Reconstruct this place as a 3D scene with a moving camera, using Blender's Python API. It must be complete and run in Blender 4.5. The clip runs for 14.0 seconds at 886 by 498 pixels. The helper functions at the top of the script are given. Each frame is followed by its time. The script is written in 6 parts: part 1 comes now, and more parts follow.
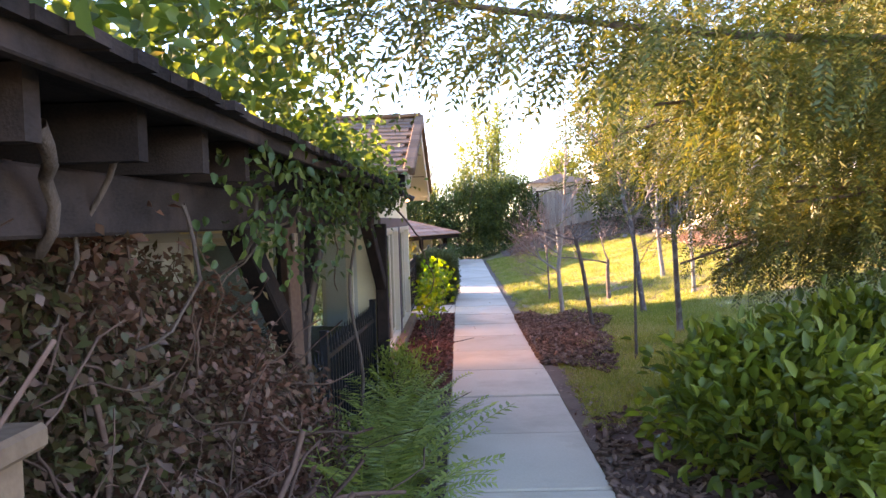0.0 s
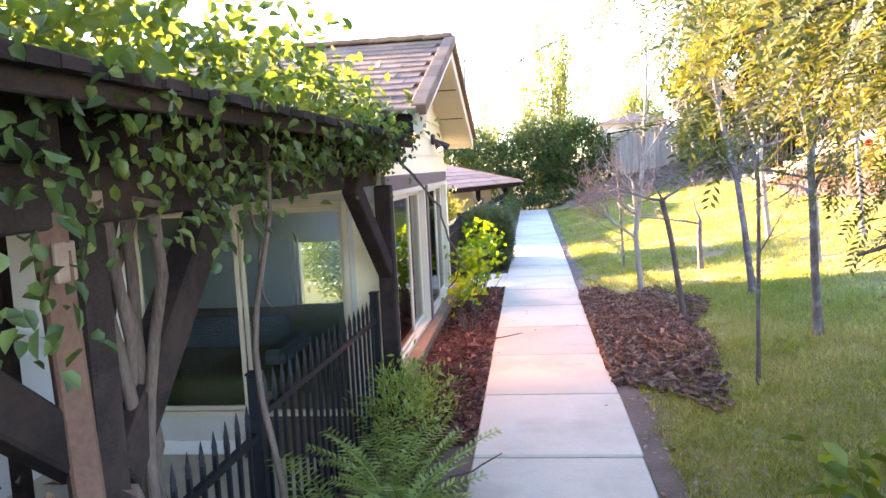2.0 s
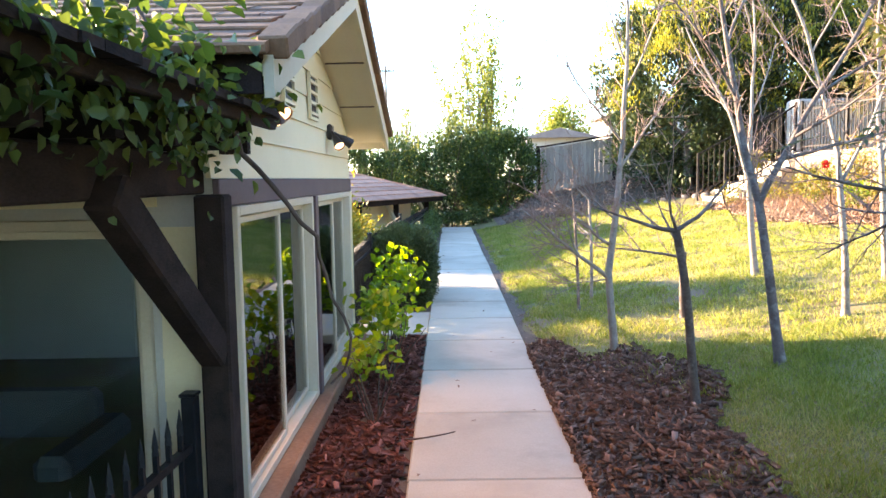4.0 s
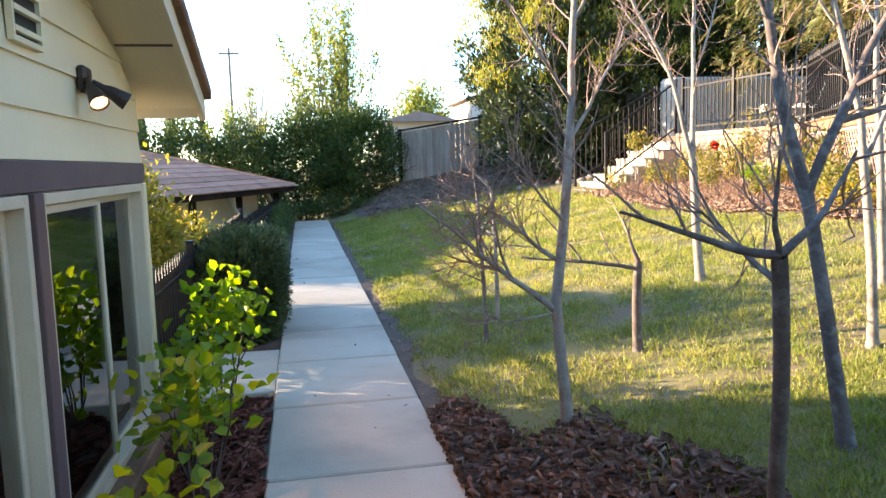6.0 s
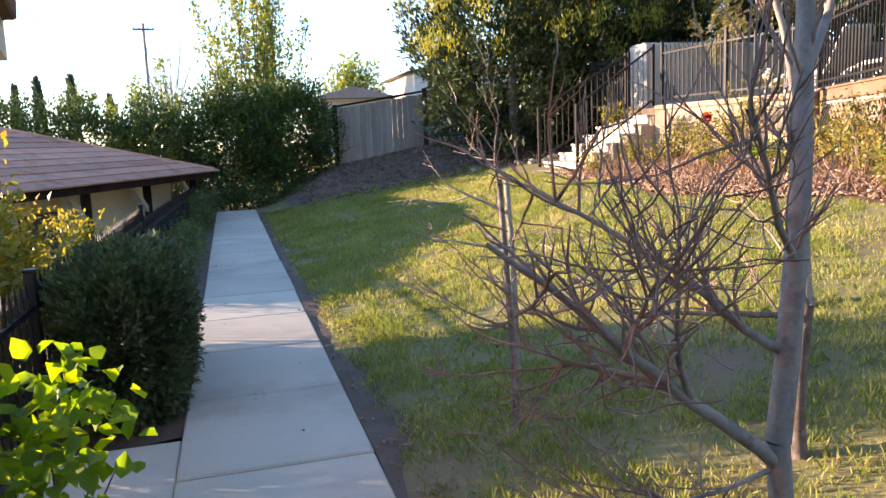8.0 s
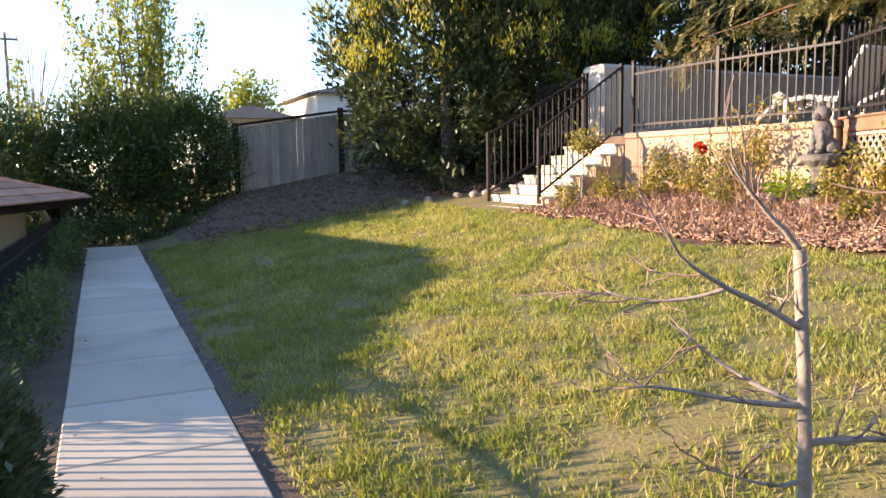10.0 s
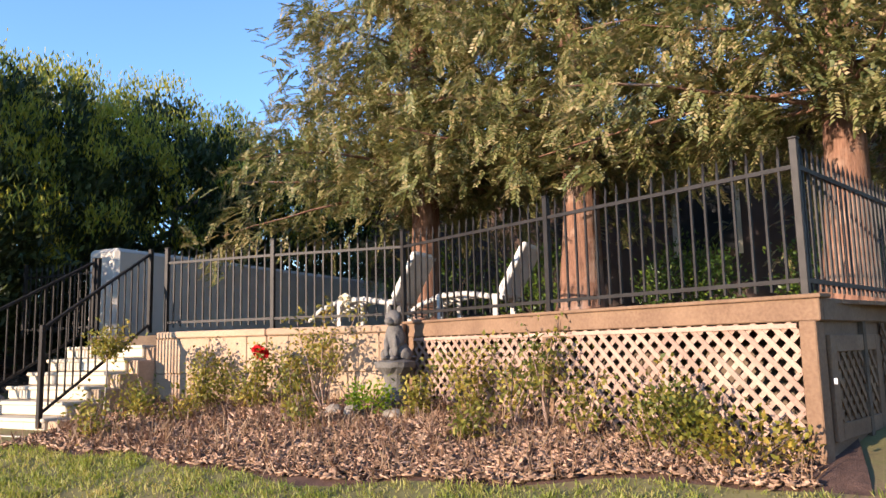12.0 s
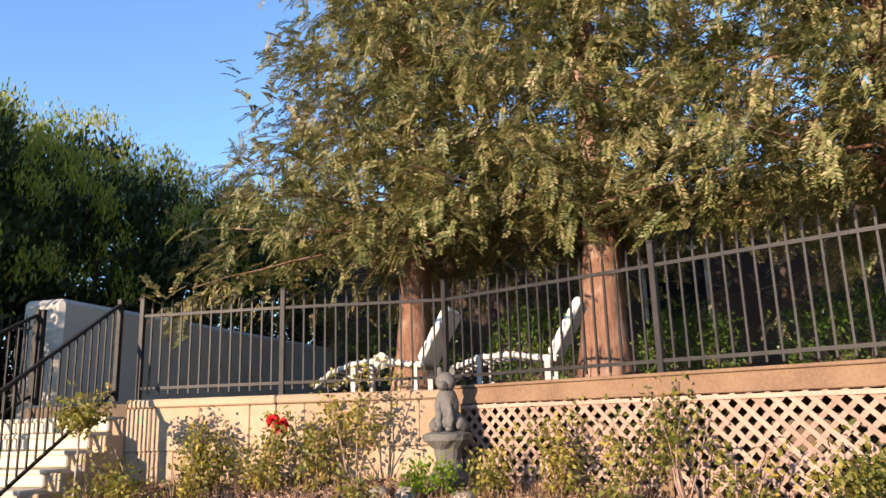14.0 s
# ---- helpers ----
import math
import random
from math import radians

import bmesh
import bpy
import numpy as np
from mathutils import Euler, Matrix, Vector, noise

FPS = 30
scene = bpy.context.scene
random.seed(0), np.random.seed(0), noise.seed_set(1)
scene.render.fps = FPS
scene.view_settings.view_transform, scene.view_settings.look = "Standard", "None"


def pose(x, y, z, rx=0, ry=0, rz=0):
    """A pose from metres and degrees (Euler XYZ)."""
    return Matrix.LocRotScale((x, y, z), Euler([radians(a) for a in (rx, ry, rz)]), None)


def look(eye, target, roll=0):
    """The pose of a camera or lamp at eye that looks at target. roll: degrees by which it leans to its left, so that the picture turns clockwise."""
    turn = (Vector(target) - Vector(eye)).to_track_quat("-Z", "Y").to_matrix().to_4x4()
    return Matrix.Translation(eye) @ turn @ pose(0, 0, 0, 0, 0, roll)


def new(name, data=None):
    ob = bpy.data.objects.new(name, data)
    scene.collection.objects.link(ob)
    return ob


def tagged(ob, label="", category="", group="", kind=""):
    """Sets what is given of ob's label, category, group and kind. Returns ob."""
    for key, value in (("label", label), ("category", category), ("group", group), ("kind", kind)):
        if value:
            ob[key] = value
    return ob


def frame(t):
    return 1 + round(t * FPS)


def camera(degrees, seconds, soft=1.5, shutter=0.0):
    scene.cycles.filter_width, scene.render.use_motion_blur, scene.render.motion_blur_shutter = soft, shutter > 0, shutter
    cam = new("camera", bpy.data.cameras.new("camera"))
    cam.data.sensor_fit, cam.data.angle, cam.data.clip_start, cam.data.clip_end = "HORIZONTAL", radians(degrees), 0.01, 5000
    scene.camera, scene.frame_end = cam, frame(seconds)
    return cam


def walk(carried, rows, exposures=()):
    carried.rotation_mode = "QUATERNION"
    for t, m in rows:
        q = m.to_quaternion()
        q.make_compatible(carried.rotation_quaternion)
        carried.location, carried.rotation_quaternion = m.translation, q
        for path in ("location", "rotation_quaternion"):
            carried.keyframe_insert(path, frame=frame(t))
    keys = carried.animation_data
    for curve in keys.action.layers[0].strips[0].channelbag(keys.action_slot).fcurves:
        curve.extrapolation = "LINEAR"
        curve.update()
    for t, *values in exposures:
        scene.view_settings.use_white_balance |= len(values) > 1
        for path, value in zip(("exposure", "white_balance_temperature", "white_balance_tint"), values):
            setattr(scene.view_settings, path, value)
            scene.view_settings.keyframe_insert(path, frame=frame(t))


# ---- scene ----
cam = camera(61.4, 14.0)
PATH = [
    (0, (-0.34, 0.406, 1.483), (-0.387, 2.404, 1.407), -1.7),
    (0.5, (-0.208, 0.975, 1.481), (-0.409, 2.95, 1.243), -5.1),
    (1, (-0.137, 1.493, 1.512), (-0.397, 3.451, 1.194), -4.9),
    (1.5, (-0.136, 2.079, 1.56), (-0.4, 4.042, 1.28), -3.8),
    (2, (-0.093, 2.699, 1.573), (-0.33, 4.673, 1.358), -2.8),
    (2.2, (-0.125, 2.94, 1.573), (-0.35, 4.917, 1.367), -2.5),
    (4.3, (-0.225, 5.464, 1.511), (-0.187, 7.454, 1.323), -0.9),
    (4.5, (-0.224, 5.668, 1.509), (-0.143, 7.657, 1.315), -0.9),
    (5, (-0.215, 6.32, 1.508), (0.001, 8.298, 1.307), -1.0),
    (5.5, (-0.172, 6.906, 1.503), (0.133, 8.872, 1.292), -1.4),
    (6, (-0.22, 7.476, 1.48), (0.144, 9.43, 1.252), -1.6),
    (6.5, (-0.179, 8.043, 1.46), (0.233, 9.985, 1.214), -1.8),
    (7, (-0.196, 8.648, 1.452), (0.262, 10.577, 1.188), -1.8),
    (7.5, (-0.124, 9.205, 1.477), (0.386, 11.118, 1.194), -2.1),
    (9.8, (-0.135, 12.118, 1.447), (0.553, 13.978, 1.184), -1.0),
    (10, (-0.183, 12.424, 1.459), (0.647, 14.231, 1.242), -0.8),
    (10.5, (-0.157, 12.985, 1.569), (1.029, 14.593, 1.486), -0.4),
    (11, (-0.011, 13.456, 1.609), (1.478, 14.789, 1.688), -0.5),
    (11.2, (0.076, 13.677, 1.625), (1.661, 14.889, 1.766), -0.6),
    (11.5, (0.145, 14.013, 1.659), (1.83, 15.072, 1.85), -0.9),
    (12, (0.233, 14.514, 1.701), (2.024, 15.366, 1.96), -1.3),
    (12.5, (0.383, 15.088, 1.7), (2.235, 15.779, 2.002), -1.5),
    (13, (0.379, 15.641, 1.7), (2.266, 16.223, 2.022), -1.7),
    (13.5, (0.496, 16.137, 1.682), (2.398, 16.658, 2.02), -2.2),
    (14, (0.582, 16.705, 1.707), (2.461, 17.232, 2.144), -1.7),
]
EXPOSURES = [(0, 3.4, 7500, 38), (1, 4.35, 7600, 40), (1.5, 4.45, 7400, 38), (2, 4.28, 7300, 34), (4.5, 3.3, 6800, 18), (5.5, 3.0, 6700, 16), (7.5, 2.45, 6700, 24), (10, 2.22, 6800, 26), (11, 1.68, 6300, 25), (12, 1.6, 6100, 19), (14, 1.5, 6350, 18)]
walk(cam, [(t, look(eye, target, roll)) for t, eye, target, roll in PATH], EXPOSURES)


# ---- light ----
SUN_AZ, SUN_EL = math.atan2(-0.90, 0.435), radians(11.0)
world = bpy.data.worlds.new("sky")
scene.world = world
world.use_nodes = True
wn = world.node_tree.nodes
sky = wn.new("ShaderNodeTexSky")
sky.sky_type = "NISHITA"
sky.sun_disc = False
sky.sun_elevation = SUN_EL
sky.sun_rotation = SUN_AZ
sky.altitude = 100
sky.dust_density = 0.0
sky.ozone_density = 3.5
world.node_tree.links.new(sky.outputs[0], wn["Background"].inputs[0])
wn["Background"].inputs[1].default_value = 0.15
sun_data = bpy.data.lights.new("sun", "SUN")
sun_data.energy = 4.0
sun_data.angle = radians(0.55)
sun_data.color = (1.0, 0.81, 0.57)
sun = new("sun", sun_data)
SUN_WAY = Vector((math.sin(SUN_AZ) * math.cos(SUN_EL), math.cos(SUN_AZ) * math.cos(SUN_EL), math.sin(SUN_EL)))
sun.matrix_world = look(SUN_WAY * 60, (0, 0, 0))

rng = np.random.default_rng(7)
rnd = random.Random(11)


# ---- materials ----
def surface(name, a, b, scale=3.0, fine=60.0, rough=0.8, bump=0.3, metal=0.0, vary="", spread=0.25, stain=None, stain_scale=0.8, stretch=(1, 1, 1), spec=0.2):
    """Two-scale noise between colours a and b, with grain bump; vary 'object' or 'island' shifts each piece's brightness."""
    m = bpy.data.materials.new(name)
    m.use_nodes = True
    nt = m.node_tree
    N, L = nt.nodes.new, nt.links.new
    bsdf = nt.nodes["Principled BSDF"]
    mp = N("ShaderNodeMapping")
    mp.inputs["Scale"].default_value = stretch
    geo = N("ShaderNodeNewGeometry")
    L(geo.outputs["Position"], mp.inputs["Vector"])
    n1 = N("ShaderNodeTexNoise")
    n1.inputs["Scale"].default_value = scale
    n1.inputs["Detail"].default_value = 4
    n2 = N("ShaderNodeTexNoise")
    n2.inputs["Scale"].default_value = fine
    n2.inputs["Detail"].default_value = 3
    L(mp.outputs[0], n1.inputs["Vector"])
    L(mp.outputs[0], n2.inputs["Vector"])
    add = N("ShaderNodeMath")
    add.operation = "MULTIPLY_ADD"
    L(n2.outputs["Fac"], add.inputs[0])
    add.inputs[1].default_value = 0.7
    L(n1.outputs["Fac"], add.inputs[2])
    rr = N("ShaderNodeMapRange")
    rr.inputs["From Min"].default_value = 0.55
    rr.inputs["From Max"].default_value = 1.15
    L(add.outputs[0], rr.inputs["Value"])
    mix = N("ShaderNodeMix")
    mix.data_type = "RGBA"
    mix.inputs[6].default_value = (*a, 1)
    mix.inputs[7].default_value = (*b, 1)
    L(rr.outputs[0], mix.inputs[0])
    out = mix.outputs[2]
    if stain:
        n3 = N("ShaderNodeTexNoise")
        n3.inputs["Scale"].default_value = stain_scale
        n3.inputs["Detail"].default_value = 6
        n3.inputs["Roughness"].default_value = 0.65
        L(geo.outputs["Position"], n3.inputs["Vector"])
        r3 = N("ShaderNodeMapRange")
        r3.inputs["From Min"].default_value = 0.5
        r3.inputs["From Max"].default_value = 0.66
        L(n3.outputs["Fac"], r3.inputs["Value"])
        m3 = N("ShaderNodeMix")
        m3.data_type = "RGBA"
        L(r3.outputs[0], m3.inputs[0])
        L(out, m3.inputs[6])
        m3.inputs[7].default_value = (*stain, 1)
        out = m3.outputs[2]
    if vary:
        if vary == "object":
            src = N("ShaderNodeObjectInfo").outputs["Random"]
        else:
            src = geo.outputs["Random Per Island"]
        vr = N("ShaderNodeMapRange")
        vr.inputs["To Min"].default_value = 1 - spread
        vr.inputs["To Max"].default_value = 1 + spread
        L(src, vr.inputs["Value"])
        hs = N("ShaderNodeHueSaturation")
        L(vr.outputs[0], hs.inputs["Value"])
        L(out, hs.inputs["Color"])
        out = hs.outputs[0]
    L(out, bsdf.inputs["Base Color"])
    bsdf.inputs["Roughness"].default_value = rough
    bsdf.inputs["Metallic"].default_value = metal
    bsdf.inputs["Specular IOR Level"].default_value = spec
    if bump:
        bp = N("ShaderNodeBump")
        bp.inputs["Strength"].default_value = bump
        bp.inputs["Distance"].default_value = 0.01
        L(add.outputs[0], bp.inputs["Height"])
        L(bp.outputs[0], bsdf.inputs["Normal"])
    return m


def leafy(name, a, b, c, through_light=0.35, rough=0.5):
    """Leaves in colours from a over b to c, leaf by leaf, that let some light through."""
    m = bpy.data.materials.new(name)
    m.use_nodes = True
    nt = m.node_tree
    N, L = nt.nodes.new, nt.links.new
    bsdf = nt.nodes["Principled BSDF"]
    geo = N("ShaderNodeNewGeometry")
    n1 = N("ShaderNodeTexNoise")
    n1.inputs["Scale"].default_value = 1.6
    L(geo.outputs["Position"], n1.inputs["Vector"])
    ad = N("ShaderNodeMath")
    ad.operation = "MULTIPLY_ADD"
    ad.inputs[1].default_value = 0.75
    L(geo.outputs["Random Per Island"], ad.inputs[0])
    sb = N("ShaderNodeMath")
    sb.operation = "MULTIPLY_ADD"
    sb.inputs[1].default_value = 1.3
    sb.inputs[2].default_value = -0.52
    L(n1.outputs["Fac"], sb.inputs[0])
    L(sb.outputs[0], ad.inputs[2])
    cr = N("ShaderNodeValToRGB")
    cr.color_ramp.elements[0].color = (*a, 1)
    cr.color_ramp.elements[1].color = (*c, 1)
    e = cr.color_ramp.elements.new(0.5)
    e.color = (*b, 1)
    L(ad.outputs[0], cr.inputs[0])
    L(cr.outputs[0], bsdf.inputs["Base Color"])
    bsdf.inputs["Roughness"].default_value = rough
    bsdf.inputs["Specular IOR Level"].default_value = 0.35
    tr = N("ShaderNodeBsdfTranslucent")
    br = N("ShaderNodeHueSaturation")
    br.inputs["Value"].default_value = 1.6
    br.inputs["Saturation"].default_value = 1.1
    br.inputs["Hue"].default_value = 0.485
    L(cr.outputs[0], br.inputs["Color"])
    L(br.outputs[0], tr.inputs["Color"])
    mx = N("ShaderNodeMixShader")
    mx.inputs[0].default_value = through_light
    L(bsdf.outputs[0], mx.inputs[1])
    L(tr.outputs[0], mx.inputs[2])
    L(mx.outputs[0], nt.nodes["Material Output"].inputs["Surface"])
    return m


def clear_glass(name, tint, gloss=1.5):
    m = bpy.data.materials.new(name)
    m.use_nodes = True
    nt = m.node_tree
    N, L = nt.nodes.new, nt.links.new
    tp, gl, fr, mx = N("ShaderNodeBsdfTransparent"), N("ShaderNodeBsdfGlossy"), N("ShaderNodeFresnel"), N("ShaderNodeMixShader")
    tp.inputs[0].default_value = (*tint, 1)
    gl.inputs["Roughness"].default_value = 0.015
    fr.inputs["IOR"].default_value = gloss
    L(fr.outputs[0], mx.inputs[0])
    L(tp.outputs[0], mx.inputs[1])
    L(gl.outputs[0], mx.inputs[2])
    L(mx.outputs[0], nt.nodes["Material Output"].inputs["Surface"])
    return m


def soil_material():
    """Turf and soil of the ground sheet: green and straw-coloured patches, with brown earth along the house side."""
    m = surface("turf_soil", (0.13, 0.122, 0.042), (0.22, 0.185, 0.078), 1.3, 45, 0.95, 0.8, stain=(0.18, 0.125, 0.07), stain_scale=1.1)
    return m


M_GROUND = soil_material()
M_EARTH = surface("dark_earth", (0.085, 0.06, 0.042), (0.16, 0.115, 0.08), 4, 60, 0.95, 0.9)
M_CONC = surface("concrete", (0.45, 0.39, 0.29), (0.54, 0.475, 0.36), 1.5, 90, 0.85, 0.18, vary="object", spread=0.07, stain=(0.41, 0.355, 0.265), stain_scale=1.1, spec=0.05)
M_STEP = surface("step_concrete", (0.48, 0.41, 0.31), (0.58, 0.51, 0.395), 2, 80, 0.85, 0.2, stain=(0.5, 0.43, 0.33), stain_scale=1.5)
M_WALLTAN = surface("tan_stone_wall", (0.30, 0.20, 0.13), (0.44, 0.31, 0.205), 2.2, 40, 0.9, 0.4, vary="object", spread=0.14, stain=(0.36, 0.26, 0.17), stain_scale=1.7)
M_STUCCO = surface("grey_beige_stucco", (0.42, 0.37, 0.32), (0.50, 0.45, 0.38), 2, 120, 0.9, 0.4)
M_SIDE = surface("cream_siding", (0.74, 0.63, 0.39), (0.80, 0.70, 0.45), 1.5, 70, 0.6, 0.06, vary="object", spread=0.04)
M_SIDEW = surface("white_siding", (0.70, 0.68, 0.64), (0.77, 0.75, 0.71), 1.5, 70, 0.6, 0.06, vary="object", spread=0.04)
M_SOFFIT = surface("cream_soffit", (0.62, 0.53, 0.36), (0.69, 0.60, 0.42), 2, 60, 0.7, 0.08)
M_MAUVE = surface("brown_trim", (0.11, 0.075, 0.075), (0.15, 0.105, 0.10), 3, 80, 0.6, 0.1)
M_FRAME = surface("cream_frame", (0.54, 0.46, 0.32), (0.62, 0.54, 0.39), 4, 100, 0.45, 0.03)
M_TILE = surface("brown_roof_tile", (0.16, 0.085, 0.045), (0.26, 0.145, 0.08), 5, 70, 0.85, 0.4, vary="object", spread=0.28, stain=(0.13, 0.08, 0.06), stain_scale=2.5)
M_TILE_I = surface("brown_roof_tile_rest", (0.17, 0.092, 0.05), (0.27, 0.152, 0.085), 5, 70, 0.85, 0.4, vary="island", spread=0.28, stain=(0.14, 0.085, 0.065), stain_scale=2.5)
M_DKWOOD = surface("dark_stained_wood", (0.018, 0.013, 0.012), (0.042, 0.030, 0.026), 3, 50, 0.85, 0.3, vary="object", spread=0.4, stretch=(3, 1, 3), spec=0.08, stain=(0.055, 0.035, 0.028), stain_scale=3)
M_REDWOOD = surface("red_brown_wood", (0.085, 0.042, 0.028), (0.15, 0.078, 0.05), 3, 50, 0.75, 0.3)
M_IRON = surface("black_iron", (0.012, 0.013, 0.015), (0.025, 0.026, 0.028), 8, 120, 0.42, 0.12, metal=0.4)
M_IRON2 = surface("weathered_iron", (0.014, 0.012, 0.011), (0.034, 0.029, 0.026), 8, 120, 0.5, 0.15, metal=0.15)
M_DECK = surface("weathered_deck_wood", (0.14, 0.082, 0.05), (0.24, 0.15, 0.09), 2.5, 40, 0.8, 0.35, vary="object", spread=0.12)
M_DRYCHIP = surface("dry_bark_chip", (0.20, 0.115, 0.078), (0.42, 0.28, 0.19), 9, 90, 0.9, 0.5, vary="island", spread=0.5)
M_LATT = surface("lattice_wood", (0.25, 0.155, 0.115), (0.38, 0.265, 0.20), 3, 60, 0.8, 0.25, vary="object", spread=0.2)
M_FENCE = surface("grey_fence_board", (0.23, 0.19, 0.16), (0.34, 0.29, 0.245), 2, 40, 0.85, 0.35, vary="object", spread=0.16, stretch=(6, 6, 1))
M_MULCH = surface("mulch_bed", (0.06, 0.035, 0.026), (0.13, 0.075, 0.055), 9, 70, 0.95, 1.0)
M_CHIP = surface("bark_chip", (0.13, 0.075, 0.055), (0.30, 0.19, 0.14), 9, 90, 0.9, 0.5, vary="island", spread=0.5)
M_CHIPR = surface("red_bark_chip", (0.14, 0.05, 0.035), (0.27, 0.11, 0.08), 9, 90, 0.9, 0.5, vary="island", spread=0.5)
M_STONE = surface("grey_statue_stone", (0.075, 0.068, 0.06), (0.18, 0.165, 0.148), 6, 50, 0.9, 0.6, stain=(0.10, 0.095, 0.09), stain_scale=6)
M_SHINGLE = surface("red_brown_shingle", (0.48, 0.235, 0.15), (0.60, 0.34, 0.235), 6, 60, 0.85, 0.4, vary="object", spread=0.2, stain=(0.36, 0.19, 0.13), stain_scale=3, spec=0.0)
M_ROCK = surface("brown_rock", (0.20, 0.165, 0.13), (0.34, 0.29, 0.23), 6, 50, 0.9, 0.6)
M_SLING = surface("pale_weathered_wood", (0.40, 0.37, 0.33), (0.52, 0.48, 0.43), 6, 90, 0.8, 0.2, vary="object", spread=0.1)
M_CUSHION = surface("off_white_cushion", (0.62, 0.58, 0.51), (0.70, 0.66, 0.59), 6, 90, 0.9, 0.2)
M_BARKP = surface("pale_smooth_bark", (0.23, 0.19, 0.15), (0.37, 0.315, 0.255), 9, 60, 0.85, 0.5, stain=(0.17, 0.14, 0.11), stain_scale=9)
M_BARKD = surface("dark_fruit_bark", (0.085, 0.065, 0.055), (0.17, 0.135, 0.115), 9, 60, 0.85, 0.5, stain=(0.24, 0.21, 0.18), stain_scale=12)
M_TWIG = surface("reddish_twig", (0.19, 0.12, 0.095), (0.36, 0.25, 0.195), 9, 60, 0.8, 0.2)
M_RBARK = surface("redwood_bark", (0.10, 0.05, 0.033), (0.27, 0.145, 0.095), 6, 30, 0.95, 1.0, stretch=(5, 5, 0.5), stain=(0.30, 0.20, 0.15), stain_scale=2)
M_VBARK = surface("vine_bark", (0.065, 0.044, 0.034), (0.15, 0.105, 0.08), 6, 50, 0.9, 0.7, stretch=(3, 3, 0.6))
M_DEADVINE = surface("dead_vine", (0.07, 0.036, 0.026), (0.16, 0.09, 0.062), 6, 50, 0.9, 0.5, vary="island", spread=0.35)
M_INNER = surface("room_plaster", (0.50, 0.48, 0.42), (0.58, 0.56, 0.50), 2, 60, 0.9, 0.05)
M_SOFA = surface("dark_sofa_cloth", (0.08, 0.085, 0.09), (0.13, 0.135, 0.14), 6, 90, 0.95, 0.2)
M_LAMP = surface("bronze_lamp", (0.05, 0.04, 0.035), (0.09, 0.075, 0.065), 6, 90, 0.45, 0.1, metal=0.5)
M_POLE = surface("old_pole_wood", (0.12, 0.09, 0.07), (0.18, 0.14, 0.11), 3, 40, 0.9, 0.3)
M_HOUSE = surface("far_house_wall", (0.52, 0.46, 0.40), (0.60, 0.54, 0.47), 1, 30, 0.9, 0.1)
M_BROWNH = surface("brown_house_wall", (0.065, 0.045, 0.036), (0.10, 0.068, 0.055), 1, 30, 0.9, 0.1)
M_SHING = surface("far_roof", (0.22, 0.17, 0.15), (0.30, 0.24, 0.21), 3, 40, 0.9, 0.2)
M_ROSE = surface("red_petal", (0.55, 0.01, 0.015), (0.75, 0.03, 0.03), 20, 90, 0.6, 0.1)
M_CREAM = surface("cream_petal", (0.75, 0.66, 0.48), (0.82, 0.75, 0.58), 20, 90, 0.6, 0.1)
M_WHITE = surface("white_plastic", (0.70, 0.69, 0.66), (0.76, 0.75, 0.72), 4, 90, 0.5, 0.03)
M_GLASS = clear_glass("window_glass", (0.50, 0.57, 0.53), 3.4)
M_GLASS2 = clear_glass("clear_window_glass", (0.80, 0.88, 0.86), 1.5)
L_GRASS = leafy("grass_blade", (0.12, 0.17, 0.027), (0.23, 0.255, 0.05), (0.43, 0.365, 0.14), 0.4, 0.6)
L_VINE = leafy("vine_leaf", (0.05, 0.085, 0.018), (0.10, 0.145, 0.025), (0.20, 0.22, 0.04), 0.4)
L_IVY = leafy("brown_green_ivy", (0.06, 0.06, 0.016), (0.115, 0.058, 0.034), (0.20, 0.085, 0.05), 0.2)
L_FERN = leafy("fern_leaf", (0.11, 0.165, 0.03), (0.19, 0.26, 0.05), (0.32, 0.36, 0.075), 0.4)
L_LAUREL = leafy("terrace_shrub_leaf", (0.03, 0.062, 0.012), (0.06, 0.11, 0.02), (0.15, 0.20, 0.03), 0.35, 0.38)
L_SHINY = leafy("bright_laurel_leaf", (0.045, 0.078, 0.011), (0.105, 0.145, 0.018), (0.25, 0.27, 0.035), 0.35, 0.45)
L_BOX = leafy("boxwood_leaf", (0.035, 0.055, 0.02), (0.06, 0.085, 0.03), (0.095, 0.12, 0.045), 0.2)
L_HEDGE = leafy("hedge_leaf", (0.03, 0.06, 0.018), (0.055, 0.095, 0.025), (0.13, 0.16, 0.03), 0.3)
L_POPLAR = leafy("upright_tree_leaf", (0.09, 0.13, 0.03), (0.16, 0.20, 0.04), (0.28, 0.27, 0.05), 0.45)
L_PINE = leafy("dark_needle", (0.02, 0.036, 0.016), (0.038, 0.058, 0.02), (0.085, 0.105, 0.026), 0.15)
L_PINETIP = leafy("yellow_green_tip", (0.17, 0.20, 0.03), (0.28, 0.28, 0.035), (0.42, 0.36, 0.05), 0.35)
L_REDW = leafy("redwood_spray", (0.075, 0.095, 0.028), (0.17, 0.17, 0.055), (0.38, 0.29, 0.145), 0.25)
L_NEAR = leafy("near_redwood_spray", (0.04, 0.062, 0.014), (0.08, 0.095, 0.018), (0.19, 0.165, 0.032), 0.3)
L_ROSE = leafy("rose_leaf", (0.07, 0.095, 0.02), (0.20, 0.19, 0.035), (0.46, 0.36, 0.08), 0.4)
